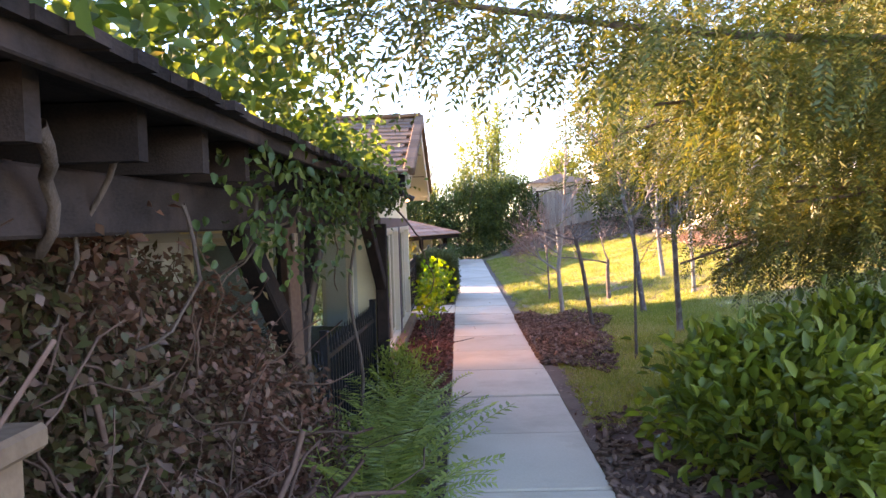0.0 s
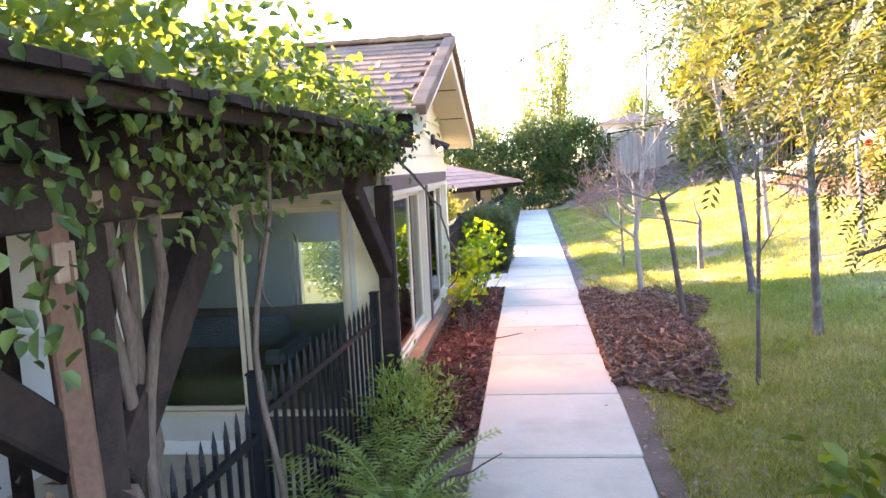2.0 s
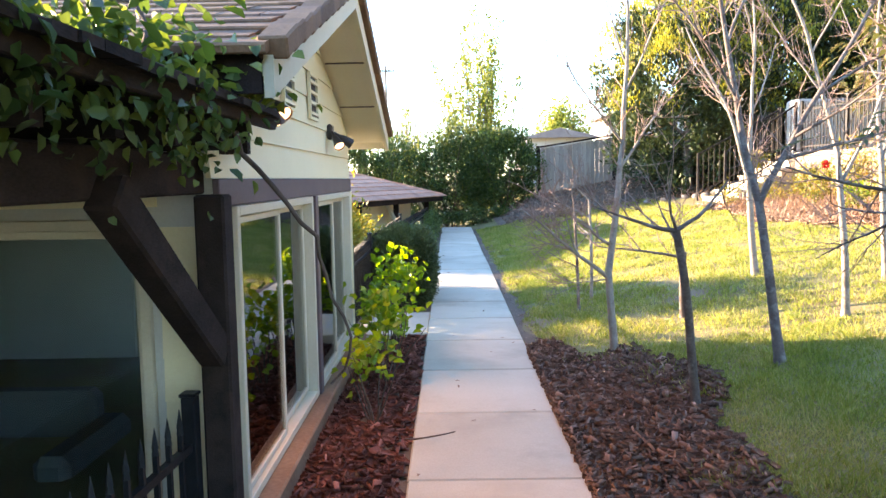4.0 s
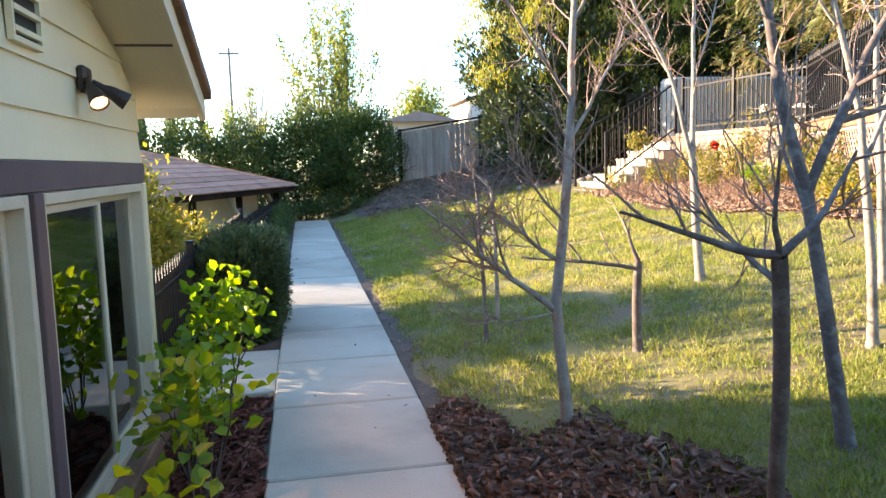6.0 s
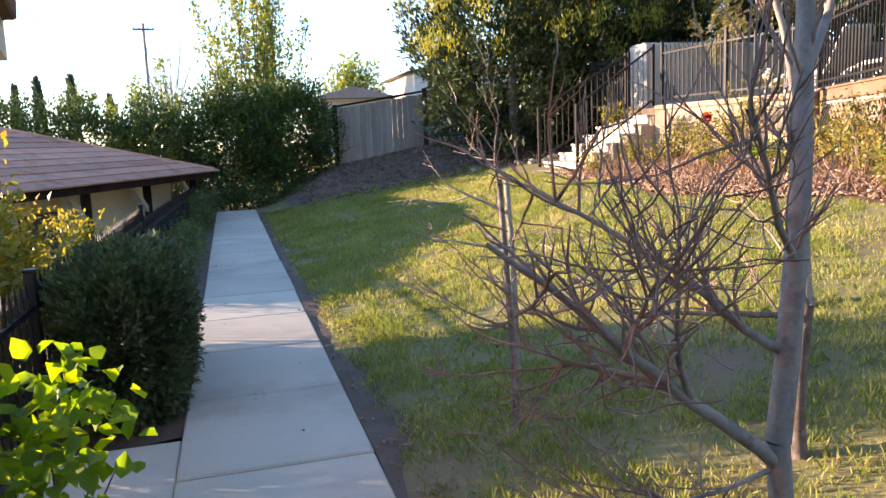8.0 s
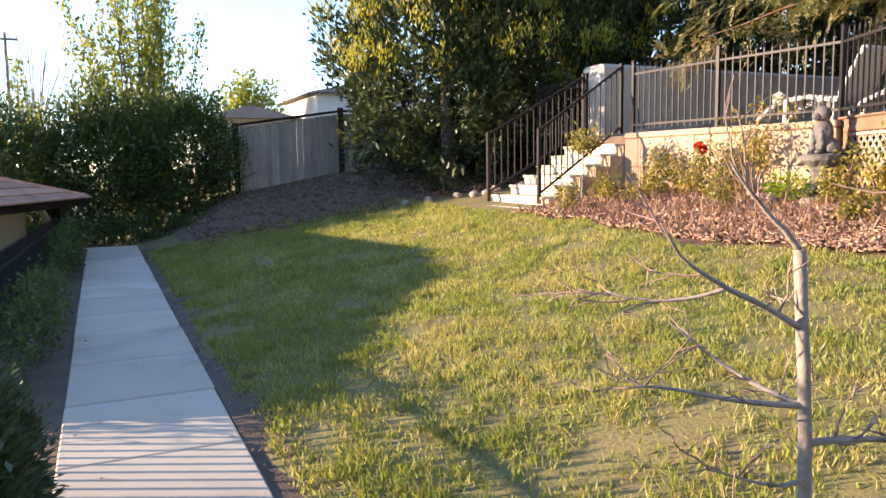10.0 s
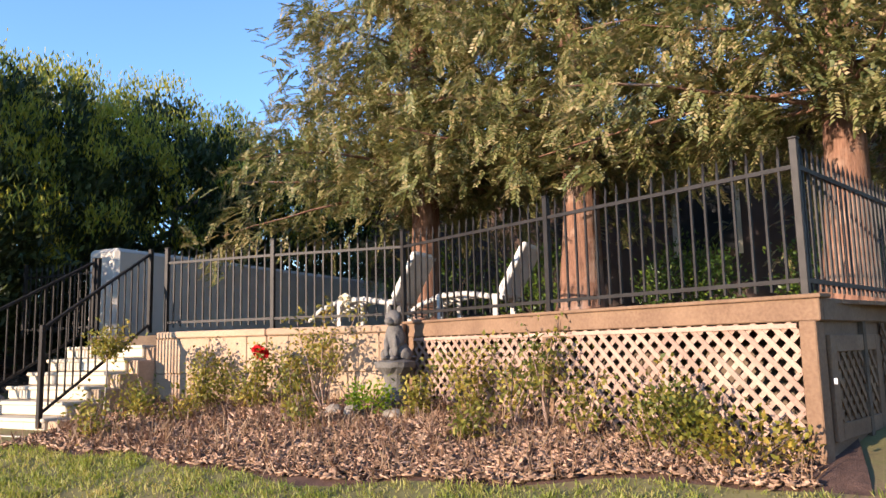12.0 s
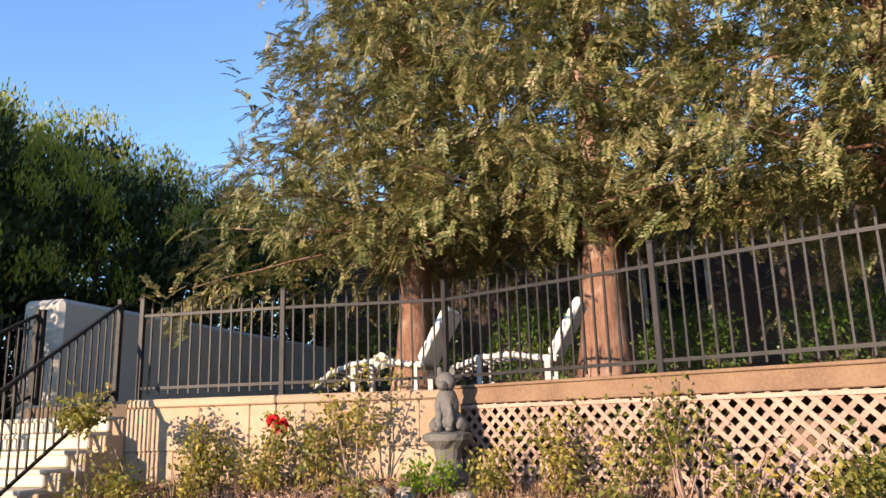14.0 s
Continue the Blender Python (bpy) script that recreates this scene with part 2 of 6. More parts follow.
L_DRY = leafy("dry_stalk", (0.12, 0.065, 0.042), (0.20, 0.12, 0.07), (0.30, 0.21, 0.12), 0.3)
L_YEL = leafy("golden_shrub_leaf", (0.11, 0.13, 0.02), (0.24, 0.22, 0.03), (0.42, 0.30, 0.06), 0.45)
L_RIVER = leafy("bright_currant_leaf", (0.08, 0.15, 0.015), (0.15, 0.25, 0.025), (0.30, 0.36, 0.03), 0.5)
L_CYP = leafy("cypress_leaf", (0.035, 0.05, 0.03), (0.055, 0.075, 0.04), (0.085, 0.10, 0.05), 0.2)

# ---- mesh tools ----
BASE = {}


def thing(name, at, label, category, group="", kind=""):
    ob = new(name)
    ob.location = at
    ob.empty_display_size = 0.2
    BASE[ob.name] = Vector(at)
    return tagged(ob, label, category, group, kind)


def hang(ob, parent):
    ob.parent = parent
    b = BASE.get(parent.name)
    ob.matrix_parent_inverse = Matrix.Translation(-b) if b else Matrix()
    return ob


def mesh_of(name, bm, material):
    me = bpy.data.meshes.new(name)
    bm.normal_update()
    bm.to_mesh(me)
    bm.free()
    me.materials.append(material)
    return me


def part(name, bm, material, parent, label=""):
    me = bm if isinstance(bm, bpy.types.Mesh) else mesh_of(name, bm, material)
    if label:
        return tagged(hang(new(name, me), parent), label)
    return hang(new(name, me), parent)


def piece(name, me, m, parent):
    """A repeat on a shared mesh, at the pose m in the world."""
    ob = new(name, me)
    hang(ob, parent)
    ob.matrix_basis = m
    return ob


def boxes(*specs, bevel=0.0):
    """A bmesh of boxes (x0, x1, y0, y1, z0, z1)."""
    bm = bmesh.new()
    for x0, x1, y0, y1, z0, z1 in specs:
        bmesh.ops.create_cube(bm, size=1, matrix=Matrix.Translation(((x0 + x1) / 2, (y0 + y1) / 2, (z0 + z1) / 2)) @ Matrix.Diagonal((x1 - x0, y1 - y0, z1 - z0, 1)))
    if bevel:
        bmesh.ops.bevel(bm, geom=list(bm.edges), offset=bevel, segments=1, affect="EDGES")
    return bm


def beam(p, q, w, h, bevel=0.0, up=(0, 0, 1)):
    """A straight bar from p to q, w wide and h high."""
    p, q = Vector(p), Vector(q)
    ax = (q - p).normalized()
    s = ax.cross(Vector(up))
    s = s.normalized() if s.length > 1e-4 else Vector((1, 0, 0))
    t = s.cross(ax)
    bm = bmesh.new()
    vs = [bm.verts.new(c + s * w / 2 * i + t * h / 2 * j) for c in (p, q) for i, j in ((-1, -1), (1, -1), (1, 1), (-1, 1))]
    for f in ((3, 2, 1, 0), (4, 5, 6, 7), (0, 1, 5, 4), (1, 2, 6, 5), (2, 3, 7, 6), (3, 0, 4, 7)):
        bm.faces.new([vs[i] for i in f])
    if bevel:
        bmesh.ops.bevel(bm, geom=list(bm.edges), offset=bevel, segments=1, affect="EDGES")
    return bm


def raw_mesh(name, verts, quads, material, smooth=False):
    me = bpy.data.meshes.new(name)
    v = np.ascontiguousarray(verts, dtype=np.float32)
    q = np.ascontiguousarray(quads, dtype=np.int32)
    me.vertices.add(len(v))
    me.vertices.foreach_set("co", v.ravel())
    me.loops.add(q.size)
    me.loops.foreach_set("vertex_index", q.ravel())
    me.polygons.add(len(q))
    me.polygons.foreach_set("loop_start", np.arange(0, q.size, q.shape[1], dtype=np.int32))
    me.update(calc_edges=True)
    if smooth:
        me.polygons.foreach_set("use_smooth", np.ones(len(q), dtype=bool))
    me.materials.append(material)
    return me


def tubes(name, lines, material, sides=6):
    """Tapered tubes along polylines [(points, radii), ...] in one mesh."""
    V, Q, n0 = [], [], 0
    ang = np.arange(sides) * 2 * np.pi / sides
    for pts, rad in lines:
        p = np.array(pts, dtype=float)
        tg = np.gradient(p, axis=0)
        tg /= np.linalg.norm(tg, axis=1)[:, None] + 1e-9
        ref = np.array([0.3, 0.2, 1.0]) if abs(tg[0][2]) < 0.8 else np.array([1.0, 0.2, 0.1])
        s = np.cross(tg, ref)
        s /= np.linalg.norm(s, axis=1)[:, None] + 1e-9
        t = np.cross(tg, s)
        ring = p[:, None, :] + np.array(rad)[:, None, None] * (np.cos(ang)[None, :, None] * s[:, None, :] + np.sin(ang)[None, :, None] * t[:, None, :])
        V.append(ring.reshape(-1, 3))
        k = len(p)
        for i in range(k - 1):
            a = n0 + i * sides + np.arange(sides)
            b = n0 + i * sides + (np.arange(sides) + 1) % sides
            Q.append(np.stack([a, b, b + sides, a + sides], 1))
        n0 += k * sides
    return raw_mesh(name, np.concatenate(V), np.concatenate(Q), material, True)


def unit(a):
    return a / (np.linalg.norm(a, axis=-1, keepdims=True) + 1e-9)


def leaves(name, c, way, length, width, material, nrm=None, fold=0.25, broad=False):
    """Small folded leaves at c (n x 3), pointing along way; length and width are numbers or n-arrays. broad: rounded, drooping blades."""
    n = len(c)
    way = unit(way)
    if nrm is None:
        nrm = rng.normal(size=(n, 3)) * 0.6 + np.array([0, 0, 1.0])
    s = unit(np.cross(way, nrm))
    up = np.cross(s, way)
    ln = np.broadcast_to(np.asarray(length, dtype=float), (n,))[:, None]
    wd = np.broadcast_to(np.asarray(width, dtype=float), (n,))[:, None]
    if broad:
        a, b = c + way * ln * 0.28 + up * wd * fold, c + way * ln * 0.68 + up * wd * fold * 0.8
        tip = c + way * ln - up * ln * 0.16
        v = np.stack([c, a - s * wd * 0.46, b - s * wd * 0.42, tip, b + s * wd * 0.42, a + s * wd * 0.46], 1).reshape(-1, 3)
        k = np.arange(n)[:, None] * 6
        return raw_mesh(name, v, np.concatenate([k + np.array([[0, 1, 2, 3]]), k + np.array([[0, 3, 4, 5]])]), material)
    mid = c + way * ln * 0.45 + up * wd * fold
    v = np.stack([c, mid - s * wd / 2, c + way * ln, mid + s * wd / 2], 1).reshape(-1, 3)
    q = np.arange(4 * n).reshape(-1, 4)
    return raw_mesh(name, v, q, material)


def clumps(n, centre, radii, clump, per, bottom=-1.0, shell=0.6):
    """Points in clumps inside an ellipsoid, most near its skin; also the clumps' outward ways."""
    d = unit(rng.normal(size=(n, 3)))
    d[:, 2] = np.where(d[:, 2] < bottom, -d[:, 2], d[:, 2])
    r = shell + (1 - shell) * rng.random(n) ** 0.7
    r *= 1 + 0.16 * np.sin(d[:, 0] * 5 + centre[1]) * np.cos(d[:, 1] * 4 + d[:, 2] * 6 + centre[0])
    cc = np.array(centre) + d * r[:, None] * np.array(radii)
    c = np.repeat(cc, per, 0) + rng.normal(size=(n * per, 3)) * clump
    return c, np.repeat(d, per, 0)


def sprays(c, d, reach, k, droop=0.7, size=0.09):
    """Feathery sprays at c along d: k leaflets on both sides of a drooping stalk. Gives leaf places and ways."""
    n = len(c)
    d = unit(d + rng.normal(size=(n, 3)) * 0.45 - np.array([0, 0, droop]))
    s = unit(np.cross(d, np.array([0, 0, 1.0]) + rng.normal(size=(n, 3)) * 0.3))
    f = np.linspace(0.05, 1, k)
    side = np.where(np.arange(k) % 2 == 0, 1.0, -1.0)
    p = c[:, None, :] + d[:, None, :] * (reach * f)[None, :, None] - np.array([0, 0, 1.0]) * (0.25 * reach * f ** 2)[None, :, None]
    w = d[:, None, :] * 0.75 + s[:, None, :] * side[None, :, None] * 0.75
    up = np.cross(s, d)
    up *= np.where(up[:, 2:] < 0, -1.0, 1.0)
    nr = np.repeat(up[:, None, :], k, 1) + rng.normal(size=(n, k, 3)) * 0.25
    return p.reshape(-1, 3), w.reshape(-1, 3), nr.reshape(-1, 3)


def wander(p, way, length, steps, bend, lift=0.0):
    """A crooked line from p along way."""
    pts = [np.array(p, dtype=float)]
    w = np.array(way, dtype=float)
    w /= np.linalg.norm(w)
    for _ in range(steps):
        w = w + rng.normal(size=3) * bend + np.array([0, 0, lift])
        w /= np.linalg.norm(w)
        pts.append(pts[-1] + w * length / steps)
    return pts


def ramp(a, b, x):
    t = min(1.0, max(0.0, (x - a) / (b - a)))
    return t * t * (3 - 2 * t)


def ground_z(x, y):
    """Height of the ground: path level at 0, lawn rising on one side, house side falling."""
    if x > 0.457:
        z = 0.155 * (min(x, 6) - 0.457) + 0.12 * (max(6, min(x, 9)) - 6)
        wave = 0.02 * math.sin(x * 1.7 + y * 0.6) * ramp(0.6, 2, x)
        return -0.03 + z + wave + 0.6 * ramp(26, 30.5, y) * ramp(0.5, 3, x)
    d = max(0.0, -0.457 - x)
    if d == 0:
        return -0.11
    if y < 8.3:
        return -0.05 - 0.6 * ramp(0, 1.2, d)
    return -0.05 - 0.1 * ramp(0, 0.7, d) - 1.1 * ramp(0.9, 3.5, d) * ramp(12.3, 14.0, y)

# ---- ground, path, beds ----
xs = sorted(set([-400, -150, -60, -30, -18, -12] + [-8 + 0.2 * i for i in range(40)] + [-0.457, -0.456, 0.456, 0.458] + [0.5 + 0.16 * i for i in range(60)] + [11, 14, 20, 40, 100, 400]))
ys = sorted(set([-300, -80, -25, -10] + [-4 + 0.35 * i for i in range(106)] + [36, 45, 70, 150, 500]))
gv = np.array([(x, y, ground_z(x, y)) for y in ys for x in xs])
nx = len(xs)
gq = np.array([(j * nx + i, j * nx + i + 1, (j + 1) * nx + i + 1, (j + 1) * nx + i) for j in range(len(ys) - 1) for i in range(nx - 1)])
tagged(new("ground", raw_mesh("ground", gv, gq, M_GROUND, True)), "sloping turf and soil around the concrete path", "ground", kind="structure")

path = thing("pavement", (0, 12, 0), "pale concrete slab path with dark joints", "path", kind="structure")
slab = mesh_of("slab", boxes((-0.457, 0.457, 0.009, 1.084, -0.1, 0.0), bevel=0.010), M_CONC)
for k in range(-6, 22):
    piece("slab", slab, pose(rnd.uniform(-0.004, 0.004), 4.43 + 1.093 * k, rnd.uniform(-0.004, 0.004), 0, 0, 0), path)
part("slab", boxes((-1.22, -0.463, 12.55, 13.75, -0.14, -0.03), bevel=0.008), M_CONC, path)


def bed_sheet(name, x0, x1, y0, y1, material, lift, label, edge=None, step=0.16):
    """A thin bed of earth laid on the ground, with a wavy edge."""
    nxs, nys = int((x1 - x0) / step) + 2, int((y1 - y0) / step) + 2
    vs, keep = [], []
    for j in range(nys):
        for i in range(nxs):
            x, y = x0 + (x1 - x0) * i / (nxs - 1), y0 + (y1 - y0) * j / (nys - 1)
            w = edge(x, y) if edge else 1.0
            vs.append((x, y, ground_z(x, y) + lift * min(1, max(-8, w)) + 0.006 * noise.noise((x * 6, y * 6, 0))))
    q = [(j * nxs + i, j * nxs + i + 1, (j + 1) * nxs + i + 1, (j + 1) * nxs + i) for j in range(nys - 1) for i in range(nxs - 1)]
    return tagged(new(name, raw_mesh(name, np.array(vs), np.array(q), material, True)), label, "garden bed", kind="structure")


def round_bed(cx, cy, rx, ry):
    return lambda x, y: 3 * (1 + 0.05 * math.sin(13 * math.atan2(y - cy, x - cx)) + 0.22 * math.sin(4 * math.atan2(y - cy, x - cx)) + 0.1 * math.sin(9 * math.atan2(y - cy, x - cx)) - math.hypot((x - cx) / rx, (y - cy) / ry))


def chips(name, n, pick, material, label, size=0.035):
    """n bark chips strewn at the places that pick gives."""
    P = np.array([pick() for _ in range(n)])
    c = np.array([(x, y, ground_z(x, y) + 0.03 + 0.012 * rnd.random()) for x, y in P])
    a = unit(rng.normal(size=(n, 3)) * np.array([1, 1, 0.3]))
    b = unit(np.cross(a, rng.normal(size=(n, 3)) * 0.35 + np.array([0, 0, 1.0])))
    u = np.cross(a, b)
    L = (size * (0.5 + rng.random(n)))[:, None]
    W, T = L * (0.35 + 0.3 * rng.random((n, 1))), L * 0.16
    v = np.stack([c + a * L * i + b * W * j * (0.7 if i > 0 else 1) + u * T * k for k in (-1, 1) for i, j in ((-1, -1), (1, -1), (1, 1), (-1, 1))], 1).reshape(-1, 3)
    f = np.array([(4, 5, 6, 7), (0, 1, 5, 4), (1, 2, 6, 5), (2, 3, 7, 6), (3, 0, 4, 7)])
    q = (np.arange(n)[:, None, None] * 8 + f[None]).reshape(-1, 4)
    return tagged(new(name, raw_mesh(name, v, q, material)), label, "mulch", kind="stuff")


def in_round(cx, cy, rx, ry):
    def pick():
        a = rnd.uniform(0, 2 * math.pi)
        r = math.sqrt(rnd.random()) * 1.1 * (1 + 0.2 * math.sin(4 * a) + 0.1 * math.sin(9 * a) + 0.15 * rnd.random())
        return max(0.48, cx + rx * r * math.cos(a)), cy + ry * r * math.sin(a)
    return pick


bed_sheet("tree_bed", 0.46, 2.0, 7.6, 11.7, M_MULCH, 0.02, "dark bark mulch round the young trees", round_bed(0.66, 9.6, 0.64, 1.7), 0.08)
bed_sheet("laurel_bed", 0.46, 2.6, 3.0, 6.2, M_MULCH, 0.03, "dark mulch under the laurel", round_bed(1.25, 4.5, 0.95, 1.3), 0.1)
chips("bark_mulch", 5600, in_round(0.70, 9.6, 0.60, 1.68), M_CHIP, "coarse brown bark chips round young trees", 0.034)
bed_sheet("path_edge_bed", -1.2, -0.46, 8.3, 12.5, M_EARTH, 0.02, "narrow planted bed under the windows")
bed_sheet("slope_bed", -2.4, -0.46, 0.0, 8.3, M_EARTH, 0.02, "shaded planted slope below the path")
bed_sheet("shrub_bed", -3.5, -0.46, 13.8, 28.3, M_EARTH, 0.02, "bare earth beside the path")
chips("red_mulch", 2600, lambda: (rnd.uniform(-1.15, -0.48), rnd.uniform(6.9, 12.4)), M_CHIPR, "red-brown bark chips beside the path", 0.035)
bed_sheet("path_edge_earth", 0.46, 0.95, 3.2, 27.5, M_EARTH, 0.026, "bare earth strip along the path", lambda x, y: 6 * (0.62 + 0.08 * math.sin(y * 1.9) + 0.05 * math.sin(y * 5.3) - x), 0.08)
bed_sheet("slope_earth", 1.2, 10.5, 25.3, 30.6, M_EARTH, 0.03, "dry brown slope below the board fence", lambda x, y: 2 * (y - (26.3 + 0.25 * math.sin(x * 1.7) + 0.1 * math.sin(x * 5))), 0.2)
chips("slope_litter", 2600, lambda: (rnd.uniform(1.4, 9.5), rnd.uniform(26.2, 30.3)), M_CHIP, "dry leaf litter below the board fence", 0.04)
chips("shrub_mulch", 500, in_round(0.85, 4.8, 0.42, 0.8), M_CHIP, "bark chips under the laurel", 0.03)


def rose_edge(x, y):
    return 4 * (x - (5.25 + 0.18 * math.sin(y * 1.3) + 0.07 * math.sin(y * 4.1) + 0.30 * ramp(16.5, 14.4, y) + 0.35 * ramp(20.5, 22.4, y)))


bed_sheet("rose_bed", 4.9, 8.3, 14.2, 22.3, M_MULCH, 0.03, "mulched rose bed below the retaining wall", rose_edge, 0.15)


def rose_spot():
    while True:
        x, y = rnd.uniform(5.1, 8.1), rnd.uniform(14.5, 22.3)
        if rose_edge(x, y) > 0 and (x - 6.0) * 0.89 - (y - 14.4) * 0.455 < 0.02:
            return x, y


chips("rose_mulch", 11500, rose_spot, M_DRYCHIP, "dry reddish bark mulch and fallen leaves", 0.032)


def lawn():
    """Short, tufted turf right of the path, thinner and drier at its edges."""
    n = 260000
    x = 0.46 + (5.6 - 0.46) * rng.random(n) ** 1.15
    y = 3.4 + 23.5 * rng.random(n) ** 1.1
    t = np.array([noise.noise((a * 1.9, b * 1.9, 3.0)) for a, b in zip(x, y)])
    inb = (np.hypot((x - 0.66) / 0.64, (y - 9.6) / 1.7) < 0.86 + 0.6 * t) | (np.hypot((x - 1.1) / 0.7, (y - 4.7) / 1.0) < 1) | (x < 0.57 + 0.08 * t)
    inb |= np.array([rose_edge(a, b) > -0.2 and 14.2 < b < 22.5 for a, b in zip(x, y)])
    u = np.array([noise.noise((a * 5.5, b * 5.5, 8.0)) for a, b in zip(x, y)])
    ok = ~inb & (t + 0.45 * rng.random(n) > -0.16) & (u + 0.9 * rng.random(n) > 0.1)
    x, y, t, u = x[ok], y[ok], t[ok], u[ok]
    n = len(x)
    z = np.array([ground_z(a, b) for a, b in zip(x, y)]) - 0.004
    way = rng.normal(size=(n, 3)) * 0.5 + np.array([0, 0, 1.0])
    far = 1 + 0.05 * np.clip(y - 8, 0, 20)
    h = (0.016 + 0.022 * rng.random(n) + 0.03 * np.clip(t, 0, 1) + 0.05 * np.clip(u, 0, 1)) * far
    return leaves("lawn_grass", np.stack([x, y, z], 1), way, h, 0.007 * far, L_GRASS, rng.normal(size=(n, 3)))


def near_turf():
    """Denser, finer blades beside the path's start, where the grass is seen from close by."""
    n = 95000
    x, y = 0.6 + 2.2 * rng.random(n) ** 1.2, 4.6 + 6.5 * rng.random(n)
    t = np.array([noise.noise((a * 1.9, b * 1.9, 3.0)) for a, b in zip(x, y)])
    ok = (np.hypot((x - 0.66) / 0.64, (y - 9.6) / 1.7) > 0.86 + 0.6 * t) & (x > 0.60 + 0.08 * t) & (np.hypot((x - 1.1) / 0.7, (y - 4.5) / 1.1) > 1)
    x, y = x[ok], y[ok]
    z = np.array([ground_z(a, b) for a, b in zip(x, y)]) - 0.003
    n = len(x)
    return leaves("near_grass", np.stack([x, y, z], 1), rng.normal(size=(n, 3)) * 0.7 + np.array([0, 0, 1.0]), 0.02 + 0.035 * rng.random(n), 0.005, L_GRASS, rng.normal(size=(n, 3)))


def tufts():
    """Taller clumps of grass that catch the low sun."""
    n, per = 2600, 15
    x, y = 0.75 + 3.6 * rng.random(n) ** 1.2, 7.0 + 14 * rng.random(n)
    ok = np.array([noise.noise((a * 1.9, b * 1.9, 3.0)) > -0.05 and math.hypot((a - 0.66) / 0.64, (b - 9.6) / 1.7) > 0.8 for a, b in zip(x, y)])
    x, y = x[ok], y[ok]
    c = np.repeat(np.array([(a, b, ground_z(a, b)) for a, b in zip(x, y)]), per, 0)
    off = rng.normal(size=c.shape) * np.array([0.035, 0.035, 0.0])
    way = off * 14 + rng.normal(size=c.shape) * 0.25 + np.array([0, 0, 1.0])
    return leaves("grass_tufts", c + off, way, 0.045 + 0.055 * rng.random(len(c)), 0.006, L_GRASS, rng.normal(size=c.shape))


tagged(new("grass_tufts", tufts()), "taller sunlit tufts of green grass", "grass", kind="stuff")
tagged(new("near_grass", near_turf()), "fine green turf beside the path", "grass", kind="stuff")
tagged(new("lawn_grass", lawn()), "short tufted green lawn with dry patches", "grass", kind="stuff")

# ---- near house ----
HX, HY0, HY1, RIDGE, EAVE_Y = -1.2, 8.25, 12.35, 10.25, 2.45
house = thing("house", (-3.5, 10.25, -0.65), "cream lap-sided garden house with a brown tiled gable roof", "house", kind="structure")


def roof_z(y, top=2.83, slope=0.345):
    return top - slope * abs(y - RIDGE)


def wall_box(name, x0, x1, y0, y1, z0, z1, material=M_INNER):
    return part(name, boxes((x0, x1, y0, y1, z0, z1)), material, house)


# east wall core, pierced by two sliding windows
E_WIN = ((8.46, 10.33), (10.46, 12.26))
wall_box("wall_core", HX - 0.12, HX, HY0, HY1, -0.7, 0.0)
wall_box("wall_core", HX - 0.12, HX, HY0, 8.46, 0.0, 1.41)
wall_box("wall_core", HX - 0.12, HX, 10.33, 10.46, 0.0, 1.41)
wall_box("wall_core", HX - 0.12, HX, 12.26, HY1, 0.0, 1.41)
wall_box("wall_core", HX - 0.12, HX, HY0, HY1, 1.41, 1.9)
# south wall, with one wide window
wall_box("wall_core", -3.26, HX - 0.12, HY0, HY0 + 0.12, -0.7, -0.31)
wall_box("wall_core", -1.48, HX - 0.12, HY0, HY0 + 0.12, -0.31, 1.37)
wall_box("wall_core", -6.0, -3.26, HY0, HY0 + 0.12, -0.7, 1.9)
wall_box("wall_core", -3.26, HX - 0.12, HY0, HY0 + 0.12, 1.37, 1.9)
# north wall with a small window, west wall, floor, ceiling
wall_box("wall_core", -2.5, HX - 0.12, HY1 - 0.12, HY1, -0.7, 1.9)
wall_box("wall_core", -6.0, -3.28, HY1 - 0.12, HY1, -0.7, 1.9)
wall_box("wall_core", -3.28, -2.5, HY1 - 0.12, HY1, -0.7, -0.32)
wall_box("wall_core", -3.28, -2.5, HY1 - 0.12, HY1, 0.76, 1.9)
wall_box("wall_core", -6.0, -5.88, HY0, HY1, -0.7, 1.9)
tagged(new("floor", mesh_of("floor", boxes((-5.88, HX - 0.12, HY0 + 0.12, HY1 - 0.12, -0.75, -0.65)), M_REDWOOD)), "brown wooden room floor", "floor", kind="structure")
tagged(new("ceiling", mesh_of("ceiling", boxes((-5.88, HX - 0.12, HY0 + 0.12, HY1 - 0.12, 1.84, 1.9)), M_INNER)), "plain room ceiling", "ceiling", kind="structure")


def lap(y0, y1, z0, h, x, material, along="y"):
    """One lap board, thicker at its lower edge."""
    bm = bmesh.new()
    prof = ((0.0, z0), (0.022, z0), (0.009, z0 + h), (0.0, z0 + h))
    ends = []
    for t in (y0, y1):
        ends.append([bm.verts.new((x + d, t, z) if along == "y" else (t, x - d, z)) for d, z in prof])
    for i in range(4):
        bm.faces.new((ends[0][i], ends[0][(i + 1) % 4], ends[1][(i + 1) % 4], ends[1][i]))
    bm.faces.new(ends[0][::-1])
    bm.faces.new(ends[1])
    bmesh.ops.recalc_face_normals(bm, faces=bm.faces)
    return bm


